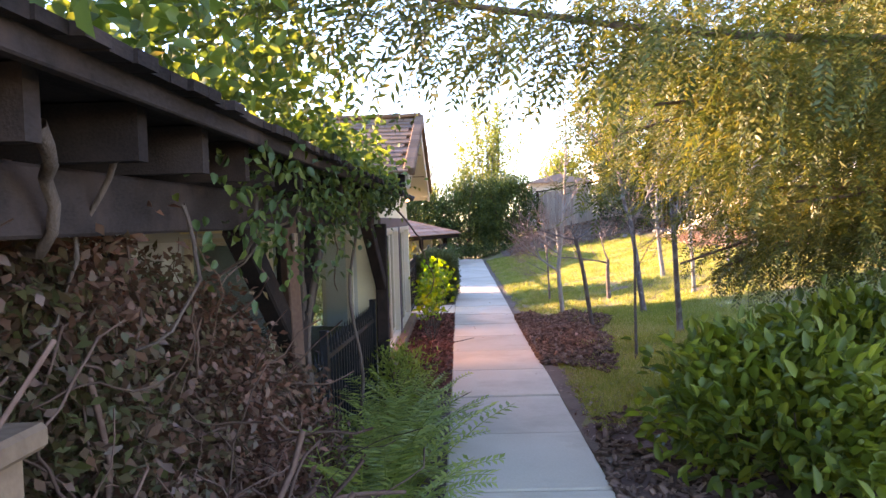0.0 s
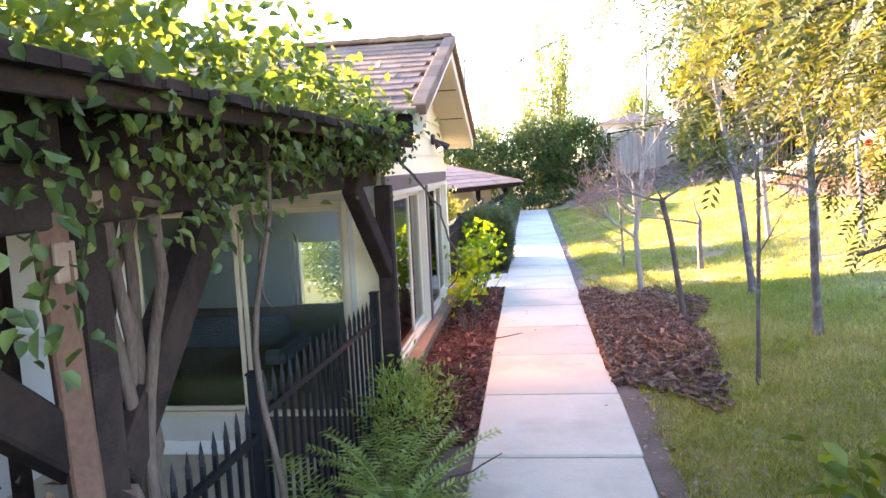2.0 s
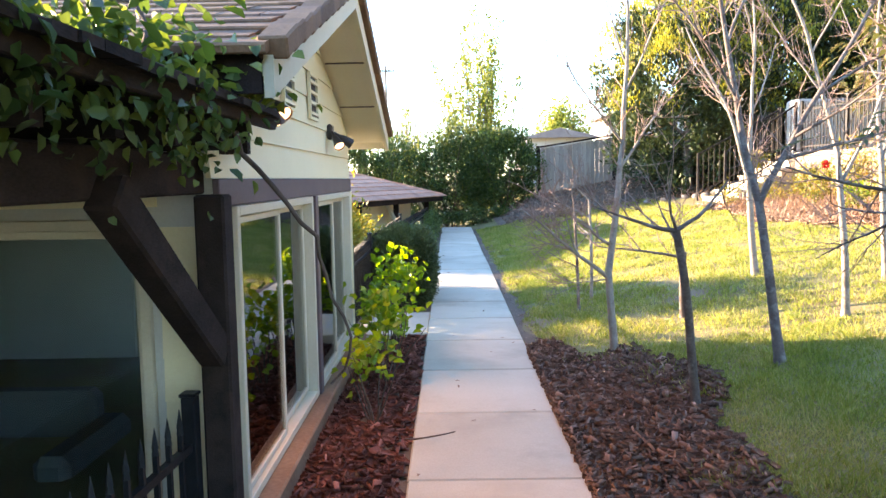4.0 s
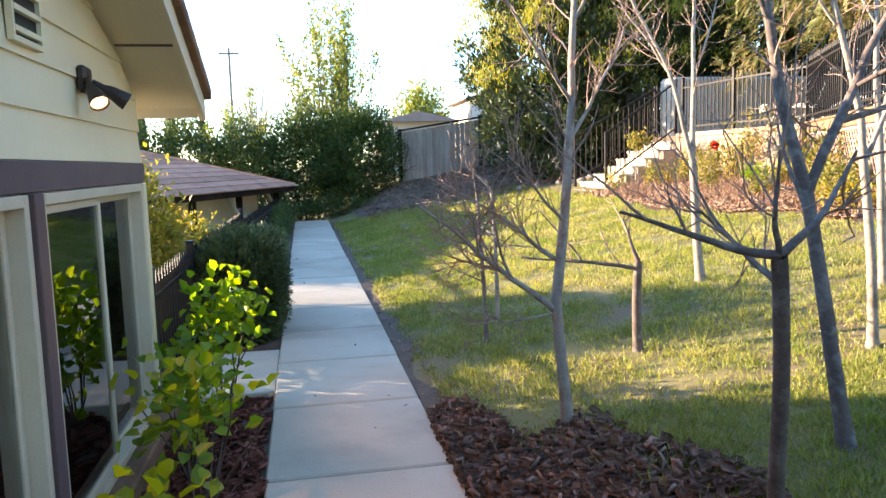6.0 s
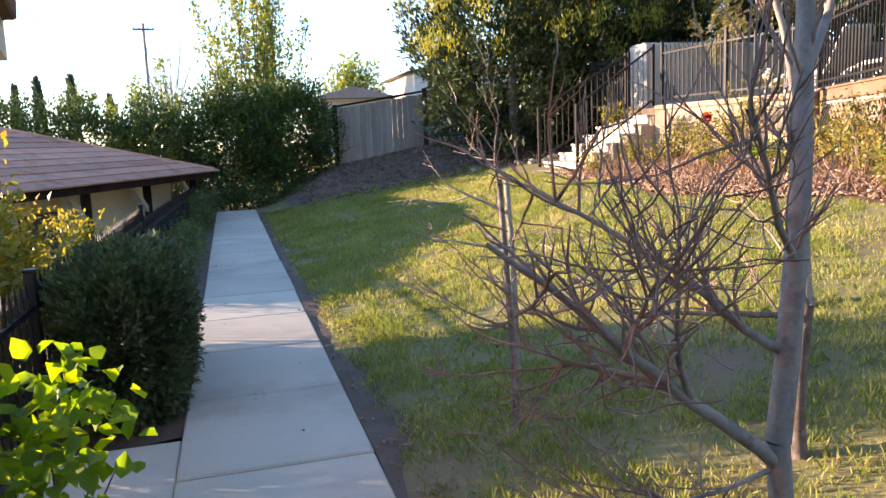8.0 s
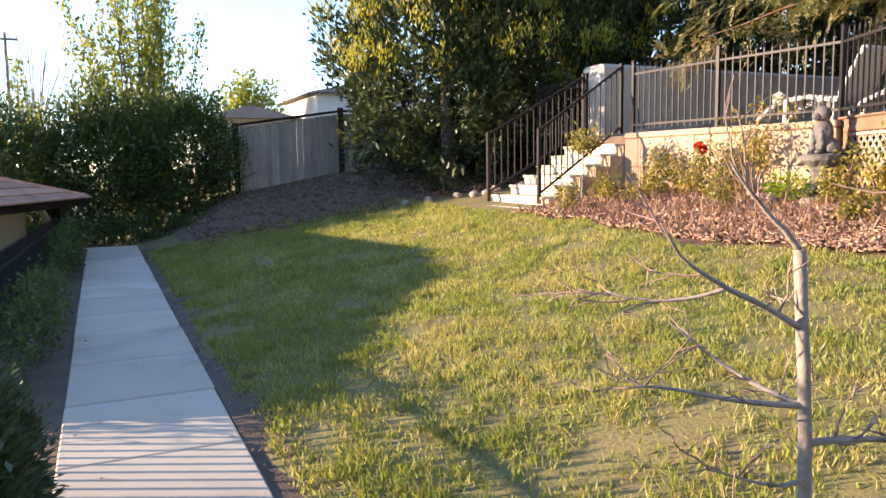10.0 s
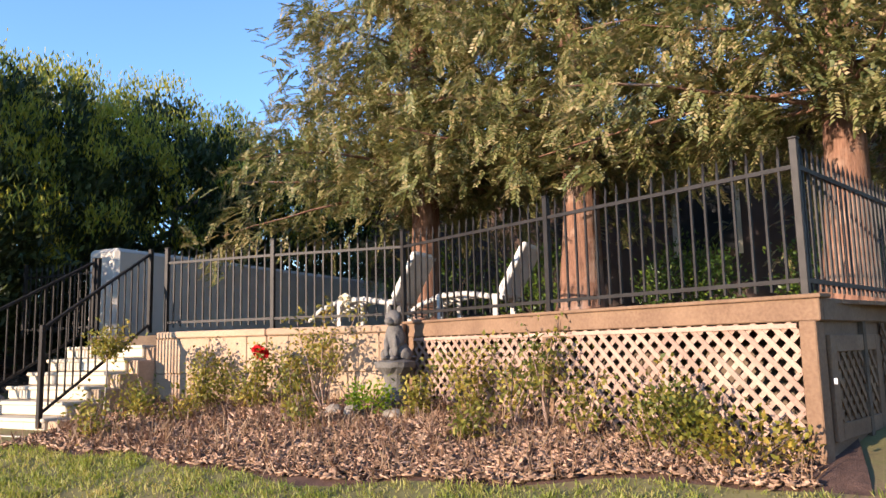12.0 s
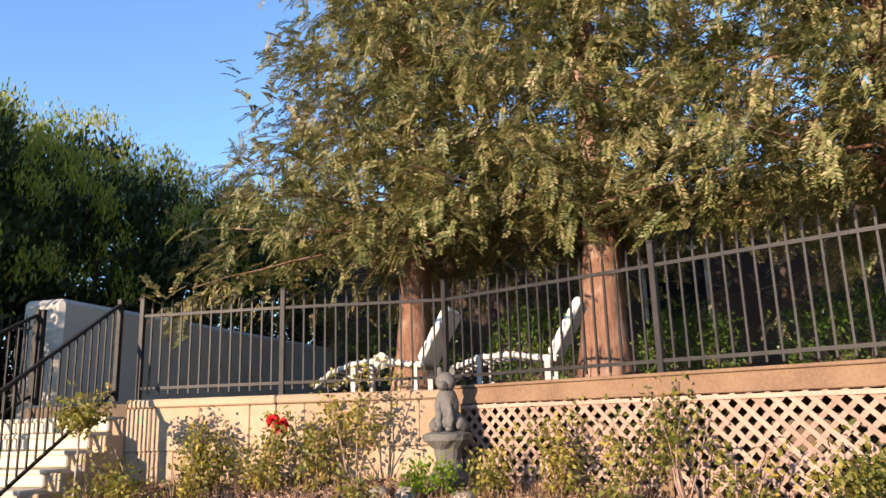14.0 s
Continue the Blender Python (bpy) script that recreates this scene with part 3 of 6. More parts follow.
def gable_board(z0, h):
    """A lap board of the gable, cut by the roof's slope."""
    half0 = min(HY1 - RIDGE, (2.70 - z0) / 0.345)
    half1 = max(0.05, min(HY1 - RIDGE, (2.70 - z0 - h) / 0.345))
    bm = bmesh.new()
    v = [bm.verts.new(c) for c in ((HX + 0.022, RIDGE - half0, z0), (HX + 0.022, RIDGE + half0, z0), (HX + 0.009, RIDGE + half1, z0 + h), (HX + 0.009, RIDGE - half1, z0 + h), (HX, RIDGE - half0, z0), (HX, RIDGE + half0, z0), (HX, RIDGE + half1, z0 + h), (HX, RIDGE - half1, z0 + h))]
    for f in ((0, 1, 2, 3), (4, 5, 1, 0), (1, 5, 6, 2), (3, 2, 6, 7), (4, 0, 3, 7)):
        bm.faces.new([v[i] for i in f])
    return bm


z = 1.535
while z < 2.6:
    part("siding_board", gable_board(z, 0.185), M_SIDE, house)
    z += 0.185
for k in range(4):
    part("siding_board", lap(-1.48, HX - 0.005, -0.7 + 0.185 * k, 0.185, HY0, M_SIDEW, "x"), M_SIDEW, house)
for k in range(11):
    z0 = -0.7 + 0.185 * k
    part("siding_board", lap(-6.0, -3.3, z0, 0.185, HY0, M_SIDEW, "x"), M_SIDEW, house)
    if z0 + 0.185 < -0.34:
        part("siding_board", lap(-3.3, -1.48, z0, 0.185, HY0, M_SIDEW, "x"), M_SIDEW, house)
    elif k >= 4:
        part("siding_board", lap(-1.44, HX - 0.005, z0, 0.185, HY0, M_SIDE, "x"), M_SIDE, house)
for k in range(3):
    part("siding_board", lap(-3.3, -1.44, 1.42 + 0.16 * k, 0.16, HY0, M_SIDE, "x"), M_SIDE, house)
part("header_board", boxes((HX, HX + 0.03, HY0 - 0.02, HY1 + 0.02, 1.415, 1.533), bevel=0.004), M_MAUVE, house, "dark brown painted header board")
part("corner_board", boxes((HX - 0.01, HX + 0.034, HY1 - 0.055, HY1 + 0.03, 0.0, 1.413), bevel=0.004), M_SIDE, house)
part("corner_board", boxes((HX, HX + 0.034, HY0 - 0.025, HY0 + 0.11, 0.0, 1.413), bevel=0.004), M_MAUVE, house)
part("corner_board", boxes((HX, HX + 0.05, 10.345, 10.445, 0.0, 1.413), bevel=0.004), M_MAUVE, house, "dark brown board between the windows")
part("sill_beam", boxes((HX, HX + 0.13, HY0 - 0.05, HY1 + 0.15, -0.14, -0.005), bevel=0.012), M_DECK, house, "weathered wooden sill beam")
# roof: sheathing, soffit panels, fascia boards, rows of tiles
ROOF_X0, ROOF_X1 = -6.2, -0.83


def slope_slab(s, lift0, lift1, x0, x1, d0=0.0, d1=EAVE_Y):
    bm = bmesh.new()
    v = []
    for lift in (lift0, lift1):
        for x in (x0, x1):
            for d in (d0, d1):
                v.append(bm.verts.new((x, RIDGE + s * d, roof_z(RIDGE + d) + lift)))
    for f in ((0, 1, 3, 2), (4, 6, 7, 5), (0, 4, 5, 1), (2, 3, 7, 6), (0, 2, 6, 4), (1, 5, 7, 3)):
        bm.faces.new([v[i] for i in f])
    bmesh.ops.recalc_face_normals(bm, faces=bm.faces)
    return bm


for s in (-1, 1):
    part("soffit", slope_slab(s, -0.10, -0.05, ROOF_X0, ROOF_X1 - 0.03), M_SOFFIT, house, "pale painted soffit boards")
    for a in (0.85, 1.62):
        part("soffit_batten", slope_slab(s, -0.108, -0.101, HX + 0.02, ROOF_X1 - 0.04, a, a + 0.012), M_MAUVE, house)
    part("barge_board", slope_slab(s, -0.17, -0.01, ROOF_X1 - 0.03, ROOF_X1 + 0.005, 0.0, EAVE_Y + 0.02), M_SOFFIT, house, "cream barge board")
    part("fascia", boxes((ROOF_X0, ROOF_X1 - 0.04, RIDGE + s * EAVE_Y - 0.015, RIDGE + s * EAVE_Y + 0.015, roof_z(RIDGE + EAVE_Y) - 0.16, roof_z(RIDGE + EAVE_Y) - 0.02)), M_SOFFIT if s > 0 else M_DKWOOD, house)


def tile_mesh(w=0.195, l=0.26, t=0.04):
    bm = boxes((-w / 2, w / 2, -l, 0.0, 0.0, t))
    for v in bm.verts:
        if v.co.y > -0.01 and v.co.z > 0.01:
            v.co.z = 0.012
    bmesh.ops.bevel(bm, geom=[e for e in bm.edges if all(v.co.y < -l + 0.01 for v in e.verts) and abs(e.verts[0].co.z - e.verts[1].co.z) < 0.002], offset=0.008, segments=1, affect="EDGES")
    return bm


ROOFTILE = mesh_of("roof_tile", tile_mesh(), M_TILE)
tv = np.array([v.co[:] for v in ROOFTILE.vertices])
rest_v, rest_f, count = [], [], 0
pitch = math.degrees(math.atan(0.345))
# ---- pergola ----
pergola = thing("pergola", (-2.2, 4.5, -0.5), "dark-stained timber pergola roofed with boards and vines", "pergola")
PX0, PX1, PY0, PY1 = -3.9, -1.0, 0.3, 8.42
for k in range(20):
    y = PY0 + 0.1 + k * (PY1 - PY0 - 0.2) / 19
    part("rafter", beam((PX0, y, 1.70), (PX1 - 0.04 + rnd.uniform(-0.03, 0.0), y, 1.70), 0.05, 0.13), M_DKWOOD, pergola)
for k in range(24):
    x = PX0 + 0.06 + k * (PX1 - PX0) / 24
    part("roof_board", boxes((x - 0.062, x + 0.058, PY0, PY1 + rnd.uniform(-0.05, 0.05), 1.77, 1.795)), M_DKWOOD, pergola)
for x in (-1.3, -3.7):
    part("girder", boxes((x - 0.06, x + 0.06, PY0, PY1 - 0.1, 1.47, 1.63), bevel=0.008), M_DKWOOD, pergola)
part("edge_board", boxes((PX1 - 0.0, PX1 + 0.03, PY0, PY1, 1.74, 1.83), bevel=0.004), M_DKWOOD, pergola)
for k in range(84):
    y = PY0 + 0.05 + k * (PY1 - PY0 - 0.1) / 83
    part("batten", beam((PX1 - 0.35, y, 1.813), (PX1 + 0.07 + rnd.uniform(-0.02, 0.02), y, 1.813 - 0.016), 0.092, 0.02 + rnd.uniform(0, 0.008)), M_DKWOOD, pergola)
for x, y in ((-1.165, 8.12), (-1.3, 4.55), (-1.3, 1.0)):
    part("post", boxes((x - 0.06, x + 0.06, y - 0.06, y + 0.06, -0.75, 1.47), bevel=0.01), M_DKWOOD, pergola)
    part("knee_brace", beam((x - 0.04, y - 0.85, 1.50), (x, y - 0.05, 0.84), 0.10, 0.13, 0.01), M_DKWOOD, pergola)
part("knee_brace", beam((-1.3, 5.4, 1.47), (-1.3, 4.62, 0.75), 0.11, 0.14, 0.01), M_DKWOOD, pergola)
part("stake", beam((-1.22, 4.45, -0.45), (-1.27, 4.40, 1.52), 0.075, 0.075, 0.008), M_REDWOOD, pergola, "reddish timber stake beside the post")
part("bracket", boxes((-1.235, -1.22, 4.35, 4.43, 1.34, 1.44), bevel=0.004), M_LATT, pergola, "small pale metal bracket")
part("bracket", boxes((-1.238, -1.225, 4.52, 4.58, 1.50, 1.56), bevel=0.004), M_LATT, pergola, "small pale metal bracket")
part("post", boxes((-3.6, -3.5, 7.1, 7.2, -0.75, 1.6), bevel=0.008), M_DKWOOD, pergola)
tagged(new("wall_patio", mesh_of("wall_patio", boxes((-4.2, -3.92, -2.0, HY0 - 0.03, -0.75, 2.4)), M_SIDEW)), "white-sided house wall behind the patio", "wall", kind="structure")
patio_wall = thing("wall_west", (-3.9, 5, -0.65), "white lap siding of the main house", "wall", kind="structure")
for k in range(13):
    z0 = -0.72 + 0.19 * k
    for a, b in (((-2.0, HY0 - 0.05),) if z0 + 0.19 < -0.1 or z0 > 1.3 else ((-2.0, 5.3), (7.0, HY0 - 0.05))):
        part("siding_board", lap(a, b, z0, 0.19, -3.91, M_SIDEW), M_SIDEW, patio_wall)
tagged(new("floor_patio", mesh_of("floor_patio", boxes((-3.92, -1.75, -1.0, HY0 - 0.03, -0.72, -0.62)), M_CONC)), "grey concrete patio floor under the pergola", "floor", kind="structure")


def window(name, plane, at, a0, a1, z0, z1, face, label, sashes=2, glass=M_GLASS, w=0.045):
    """A framed window in a wall; plane 'x' or 'y' at the given place, spanning a0..a1; face is the outward sign."""
    ob = thing(name, (at, (a0 + a1) / 2, z0) if plane == "x" else ((a0 + a1) / 2, at, z0), label, "window", kind="structure")

    def bar(n, d0, d1, p0, p1, q0, q1, m):
        lo, hi = sorted((at + face * d0, at + face * d1))
        return part(n, boxes((lo, hi, p0, p1, q0, q1) if plane == "x" else (p0, p1, lo, hi, q0, q1), bevel=0.004 if m is not M_GLASS and m is not M_GLASS2 else 0), m, ob)

    for p0, p1, q0, q1 in ((a0, a0 + w, z0, z1), (a1 - w, a1, z0, z1), (a0 + w, a1 - w, z1 - w, z1), (a0 + w, a1 - w, z0, z0 + w)):
        bar("window_frame", -0.08, 0.035, p0, p1, q0, q1, M_FRAME)
    n = sashes
    b0, b1 = a0 + w + 0.004, a1 - w - 0.004
    for i in range(n):
        p0, p1 = b0 + (b1 - b0) * i / n, b0 + (b1 - b0) * (i + 1) / n
        d = 0.012 if i % 2 == 0 else -0.03
        s0, s1 = z0 + w + 0.004, z1 - w - 0.004
        for r in ((p0, p0 + 0.034, s0, s1), (p1 - 0.034, p1, s0, s1), (p0 + 0.034, p1 - 0.034, s1 - 0.034, s1), (p0 + 0.034, p1 - 0.034, s0, s0 + 0.034)):
            bar("sash", d - 0.03, d, *r, M_FRAME)
        g = bar("pane", d - 0.018, d - 0.012, p0 + 0.034, p1 - 0.034, s0 + 0.034, s1 - 0.034, glass)
        g.visible_shadow = False
    return ob


for i, (a, b) in enumerate(E_WIN):
    window("window_%d" % (i + 1), "x", HX, a, b, 0.0, 1.41, 1, "cream-framed sliding window reflecting the lawn")
window("window_3", "y", HY0, -3.26, -1.48, -0.31, 1.37, -1, "wide cream-framed window under the pergola", glass=M_GLASS2)
window("window_4", "y", HY1, -3.28, -2.5, -0.32, 0.76, 1, "small white window in the far room wall", 1, M_GLASS2)
window("window_5", "x", -3.92, 5.3, 7.0, -0.1, 1.3, 1, "window in the white house wall", 2)
sofa = thing("sofa", (-3.3, 9.6, -0.65), "low dark sofa inside the window", "sofa")
part("seat", boxes((-3.9, -2.6, 9.2, 10.0, -0.65, -0.22), bevel=0.05), M_SOFA, sofa)
part("backrest", boxes((-3.9, -2.6, 9.95, 10.15, -0.65, 0.15), bevel=0.05), M_SOFA, sofa)
part("armrest", boxes((-2.62, -2.4, 9.2, 10.1, -0.65, -0.02), bevel=0.05), M_SOFA, sofa)
# added white-sided wall beyond the small window, stops sun shining through the house
sun_block_wall = thing("wall_sun_block", (-4.8, 13.05, -0.7), "added white lap-sided wall that stops sun through the house", "wall", kind="structure")
part("wall_core", boxes((-6.3, -3.4, 13.0, 13.12, -1.0, 1.3)), M_SIDEW, sun_block_wall)
for k in range(11):
    part("siding_board", lap(-6.3, -3.4, -0.8 + 0.185 * k, 0.185, 12.998, M_SIDEW, "x"), M_SIDEW, sun_block_wall)
# gable vents
for y0 in (9.48, 10.30):
    vent = thing("gable_vent", (HX + 0.02, y0 + 0.15, 1.95), "louvred gable vent with dark slots", "vent", "gable vents")
    part("backing", boxes((HX + 0.024, HX + 0.028, y0 + 0.02, y0 + 0.29, 1.95, 2.25)), M_IRON, vent)
    for a, b, c, d in ((y0, y0 + 0.02, 1.94, 2.26), (y0 + 0.29, y0 + 0.31, 1.94, 2.26), (y0 + 0.02, y0 + 0.29, 2.24, 2.26), (y0 + 0.02, y0 + 0.29, 1.94, 1.96)):
        part("frame", boxes((HX + 0.022, HX + 0.045, a, b, c, d)), M_SIDE, vent)
    for k in range(4):
        part("slat", beam((HX + 0.036, y0 + 0.02, 1.985 + 0.072 * k), (HX + 0.036, y0 + 0.29, 1.985 + 0.072 * k), 0.022, 0.02), M_SIDE, vent)


def flood_lamp(y, z, aim):
    """A twin-head floodlight on the gable, its warm bulbs lit."""
    ob = thing("floodlight", (HX + 0.03, y, z), "small bronze twin floodlight, lit warm", "floodlight", "gable floodlights")
    part("mount", boxes((HX + 0.02, HX + 0.06, y - 0.06, y + 0.06, z - 0.06, z + 0.06), bevel=0.012), M_LAMP, ob)
    em = bpy.data.materials.get("warm_bulb")
    if em is None:
        em = bpy.data.materials.new("warm_bulb")
        em.use_nodes = True
        em.node_tree.nodes["Principled BSDF"].inputs["Base Color"].default_value = (0.9, 0.6, 0.35, 1)
        em.node_tree.nodes["Principled BSDF"].inputs["Emission Color"].default_value = (1, 0.55, 0.25, 1)
        em.node_tree.nodes["Principled BSDF"].inputs["Emission Strength"].default_value = 0.5
    for k, way in enumerate(aim):
        w = Vector(way).normalized()
        p = Vector((HX + 0.06, y + (0.05 if k else -0.05), z))
        arm = p + w * 0.05
        head = part("head", tubes("head", [([p, arm, arm + w * 0.03, arm + w * 0.11, arm + w * 0.12], [0.010, 0.015, 0.028, 0.042, 0.043])], M_LAMP, 12), M_LAMP, ob)
        c = arm + w * 0.11
        part("bulb", tubes("bulb", [([c, c + w * 0.012], [0.038, 0.0005])], em, 12), em, head)
        ld = bpy.data.lights.new("flood_bulb", "SPOT")
        ld.energy, ld.color, ld.spot_size, ld.spot_blend, ld.shadow_soft_size = 9.0, (1.0, 0.5, 0.2), radians(75), 0.6, 0.03
        lo = new("flood_bulb", ld)
        lo.matrix_world = look(c + w * 0.03, c + w)


flood_lamp(11.15, 1.90, ((0.42, -0.55, -0.7), (0.8, 0.25, -0.55)))
flood_lamp(8.95, 1.95, ((0.42, 0.1, -0.9), (0.62, -0.5, -0.6)))
# ---- lower house ----
C2, U2, V2 = Vector((-0.44, 27.35, 1.03)), Vector((-0.36, -0.933, 0)), Vector((-0.933, 0.36, 0))
low = thing("lower_house", (-4, 24, -1.2), "low cream house with a brown shingled hip roof", "house", kind="structure")


def quad_slab(pts, th):
    bm = bmesh.new()
    top = [bm.verts.new(p) for p in pts]
    bot = [bm.verts.new(Vector(p) - Vector((0, 0, th))) for p in pts]
    bm.faces.new(top)
    bm.faces.new(bot[::-1])
    n = len(pts)
    for i in range(n):
        bm.faces.new((top[i], bot[i], bot[(i + 1) % n], top[(i + 1) % n]))
    bmesh.ops.recalc_face_normals(bm, faces=bm.faces)
    return bm


R1 = C2 + 4 * U2 + 4 * V2 + Vector((0, 0, 1.33))
R2 = C2 + 5.5 * U2 + 4 * V2 + Vector((0, 0, 1.33))
cs = [C2, C2 + 9 * U2, C2 + 9 * U2 + 8 * V2, C2 + 8 * V2]
for f in ((cs[0], R1, R2, cs[1]), (cs[1], R2, cs[2]), (cs[2], R2, R1, cs[3]), (cs[3], R1, cs[0])):
    part("roof_plane", quad_slab(f, 0.04), M_SHINGLE, low)
# shingle courses on the two roof planes in view
for o, e, up, n in ((C2, U2, V2, 13), (C2, V2, U2, 13)):
    for k in range(n):
        f0 = k / n
        span = 9.0 if e is U2 else 8.0
        a = o + e * (4 * f0) + up * (4 * f0) + Vector((0, 0, 1.33 * f0 + 0.035))
        b = o + e * (span - 4 * f0) + up * (4 * f0) + Vector((0, 0, 1.33 * f0 + 0.035))
        part("shingle_course", beam(a, b, 0.33, 0.025, 0, Vector((0, 0, 1)) * 3.7 - up), M_SHINGLE, low)
hip_a, hip_b = C2 + Vector((0, 0, 0.03)), R1 + Vector((0, 0, 0.05))
part("hip_cap", beam(hip_a, hip_b, 0.2, 0.06), M_SHINGLE, low)
for a, b in ((cs[0], cs[1]), (cs[0], cs[3])):
    part("gutter", beam(a - Vector((0, 0, 0.09)), b - Vector((0, 0, 0.09)), 0.1, 0.13, 0.015), M_DKWOOD, low, "dark brown gutter")
WIN = 0.75
w0 = C2 + WIN * U2 + WIN * V2
for a, b in ((w0, w0 + 7.5 * U2), (w0, w0 + 6.5 * V2)):
    part("wall", beam(Vector((a.x, a.y, -0.2)), Vector((b.x, b.y, -0.2)), 0.15, 2.4), M_SIDE, low)
for k in range(4):
    p = C2 + (0.45 + 2.1 * k) * U2 + 0.3 * V2
    part("post", beam((p.x, p.y, -1.2), (p.x, p.y, 0.9), 0.14, 0.14, 0.01), M_DKWOOD, low)
    q = p + 0.55 * U2
    part("brace", beam((p.x, p.y, 0.35), (q.x, q.y, 0.88), 0.07, 0.09), M_FRAME, low)
for k in range(4):
    p = C2 + 0.3 * U2 + (0.5 + 0.5 * k) * V2
    part("baluster", beam((p.x, p.y, -1.0), (p.x, p.y, 0.9), 0.05, 0.05), M_DKWOOD, low)
dn = w0 + 4.2 * U2
part("doorway", beam(Vector((dn.x + 0.1, dn.y - 0.04, -0.35)), Vector((dn.x + 0.1, dn.y - 0.04, -0.35)) + 0.9 * U2, 0.1, 1.9), M_MAUVE, low)

# ---- iron fences ----
def picket_mesh(h, r=0.009, tip=True):
    bm = boxes((-r, r, -r, r, 0, h))
    if tip:
        for z0, z1, w in ((h, h + 0.025, 0.015), (h + 0.025, h + 0.10, 0.0)):
            bmesh.ops.create_cone(bm, cap_ends=True, segments=4, radius1=max(w, 0.014), radius2=0.010 if w else 0.001, depth=z1 - z0, matrix=Matrix.Translation((0, 0, (z0 + z1) / 2)))
    return bm


def iron_fence(p, q, z0, z1, material, label, spacing=0.118, posts=(True, True), base=0.06, group="", tilt=0.0):
    """A picket fence panel from p to q with two rails; z1 is the post's top at p, and rises by tilt towards q."""
    p, q = Vector((p[0], p[1], 0)), Vector((q[0], q[1], 0))
    ob = thing("iron_fence", (*((p + q) / 2)[:2], z0), label, "fence", group)
    L = (q - p).length
    e = (q - p) / L
    yaw = math.degrees(math.atan2(e.y, e.x))
    up = Vector((0, 0, tilt))
    for c, has, s in ((p, posts[0], 0), (q, posts[1], tilt)):
        if has:
            pb = part("post", beam(c + Vector((0, 0, z0 + s)), c + Vector((0, 0, z1 + s)), 0.055, 0.055, 0.004, (e.x, e.y, 0)), material, ob)
            part("post_cap", beam(c + Vector((0, 0, z1 + s)), c + Vector((0, 0, z1 + s + 0.015)), 0.066, 0.066, 0.004, (e.x, e.y, 0)), material, pb)
    for zr in (z0 + 0.13, z1 - 0.2):
        part("rail", beam(p + Vector((0, 0, zr)), q + Vector((0, 0, zr)) + up, 0.028, 0.032), material, ob)
    me = mesh_of("picket", picket_mesh(z1 - z0 - base - 0.12), material)
    n = int(L / spacing)
    for k in range(1, n):
        c = p + e * (L * k / n)
        piece("picket", me, pose(c.x, c.y, z0 + base + tilt * k / n, 0, 0, yaw), ob)
    return ob


TER = 1.975
FP = [(7.81, 22.32), (7.93, 20.61), (8.19, 18.84), (7.14, 16.68), (6.03, 14.47)]
for a, b in zip(FP, FP[1:]):
    iron_fence(a, b, TER, 3.12, M_IRON2, "weathered black iron picket fence on the terrace edge", 0.118, (True, False), group="terrace fence")
iron_fence(FP[-1], (6.03 + 3.2, 14.47 - 1.1), TER, 3.12, M_IRON2, "weathered black iron picket fence on the deck side", 0.118, (True, True), group="terrace fence")
iron_fence((-1.37, 5.89), (-1.26, 8.02), -0.42, 0.68, M_IRON, "black iron picket fence beside the patio", 0.105, group="lower fence")
iron_fence((-1.42, 3.9), (-1.37, 5.89), -0.5, 0.60, M_IRON, "black iron picket fence beside the patio", 0.105, (True, False), group="lower fence")
iron_fence((-1.2, 12.45), (-1.2, 14.22), -0.1, 0.86, M_IRON, "black iron picket fence by the clipped bush", 0.105, group="gap fence")
iron_fence((-1.2, 14.22), (-1.15, 19.2), -0.1, 0.86, M_IRON, "black iron picket fence by the clipped bush", 0.105, (False, True), group="gap fence")
iron_fence((-1.15, 19.2), (-0.85, 27.0), -0.15, 0.75, M_IRON, "black iron picket fence along the path", 0.115, (False, True), group="gap fence")

# ---- terrace ----
terrace = thing("terrace", (10, 19, 1.0), "raised terrace behind a tan stone retaining wall", "terrace", kind="structure")
bm = bmesh.new()
back = [(8.25, 18.9), (7.87, 22.35), (7.95, 24.0), (40, 24.0), (40, 9.0), (14, 9.0), (9.2, 17.0)]
vs = [bm.verts.new((x, y, TER - 0.03)) for x, y in back]
bm.faces.new(vs[::-1])
r = bmesh.ops.extrude_face_region(bm, geom=list(bm.faces))
for v in r["geom"]:
    if isinstance(v, bmesh.types.BMVert):
        v.co.z = 0.3
bmesh.ops.recalc_face_normals(bm, faces=bm.faces)
part("terrace_fill", bm, M_EARTH, terrace)
# stone blocks of the retaining wall, from the stairs to the deck
wl = [Vector((7.74, 22.36, 0)), Vector((7.86, 20.61, 0)), Vector((8.12, 18.8, 0))]
for a, b in zip(wl, wl[1:]):
    L = (b - a).length
    n = int(L / 0.46)
    for row, (z0, z1) in enumerate(((0.9, 1.42), (1.424, 1.88))):
        for k in range(-1, n):
            s0, s1 = (k + (0.5 if row else 0)) / n, (k + 1 + (0.5 if row else 0)) / n
            s0, s1 = max(0, s0), min(1, s1)
            if s1 - s0 > 0.01:
                off = Vector((rnd.uniform(-0.006, 0.006), 0, 0))
                part("stone_block", beam(a.lerp(b, s0) + off + Vector((0.05, 0.004, (z0 + z1) / 2)), a.lerp(b, s1) + off + Vector((0.05, 0.004, (z0 + z1) / 2)), 0.22, z1 - z0, 0.01), M_WALLTAN, terrace)
    part("coping", beam(a + Vector((0.06, 0, 1.93)), b + Vector((0.06, 0, 1.93)), 0.30, 0.09, 0.015), M_WALLTAN, terrace)

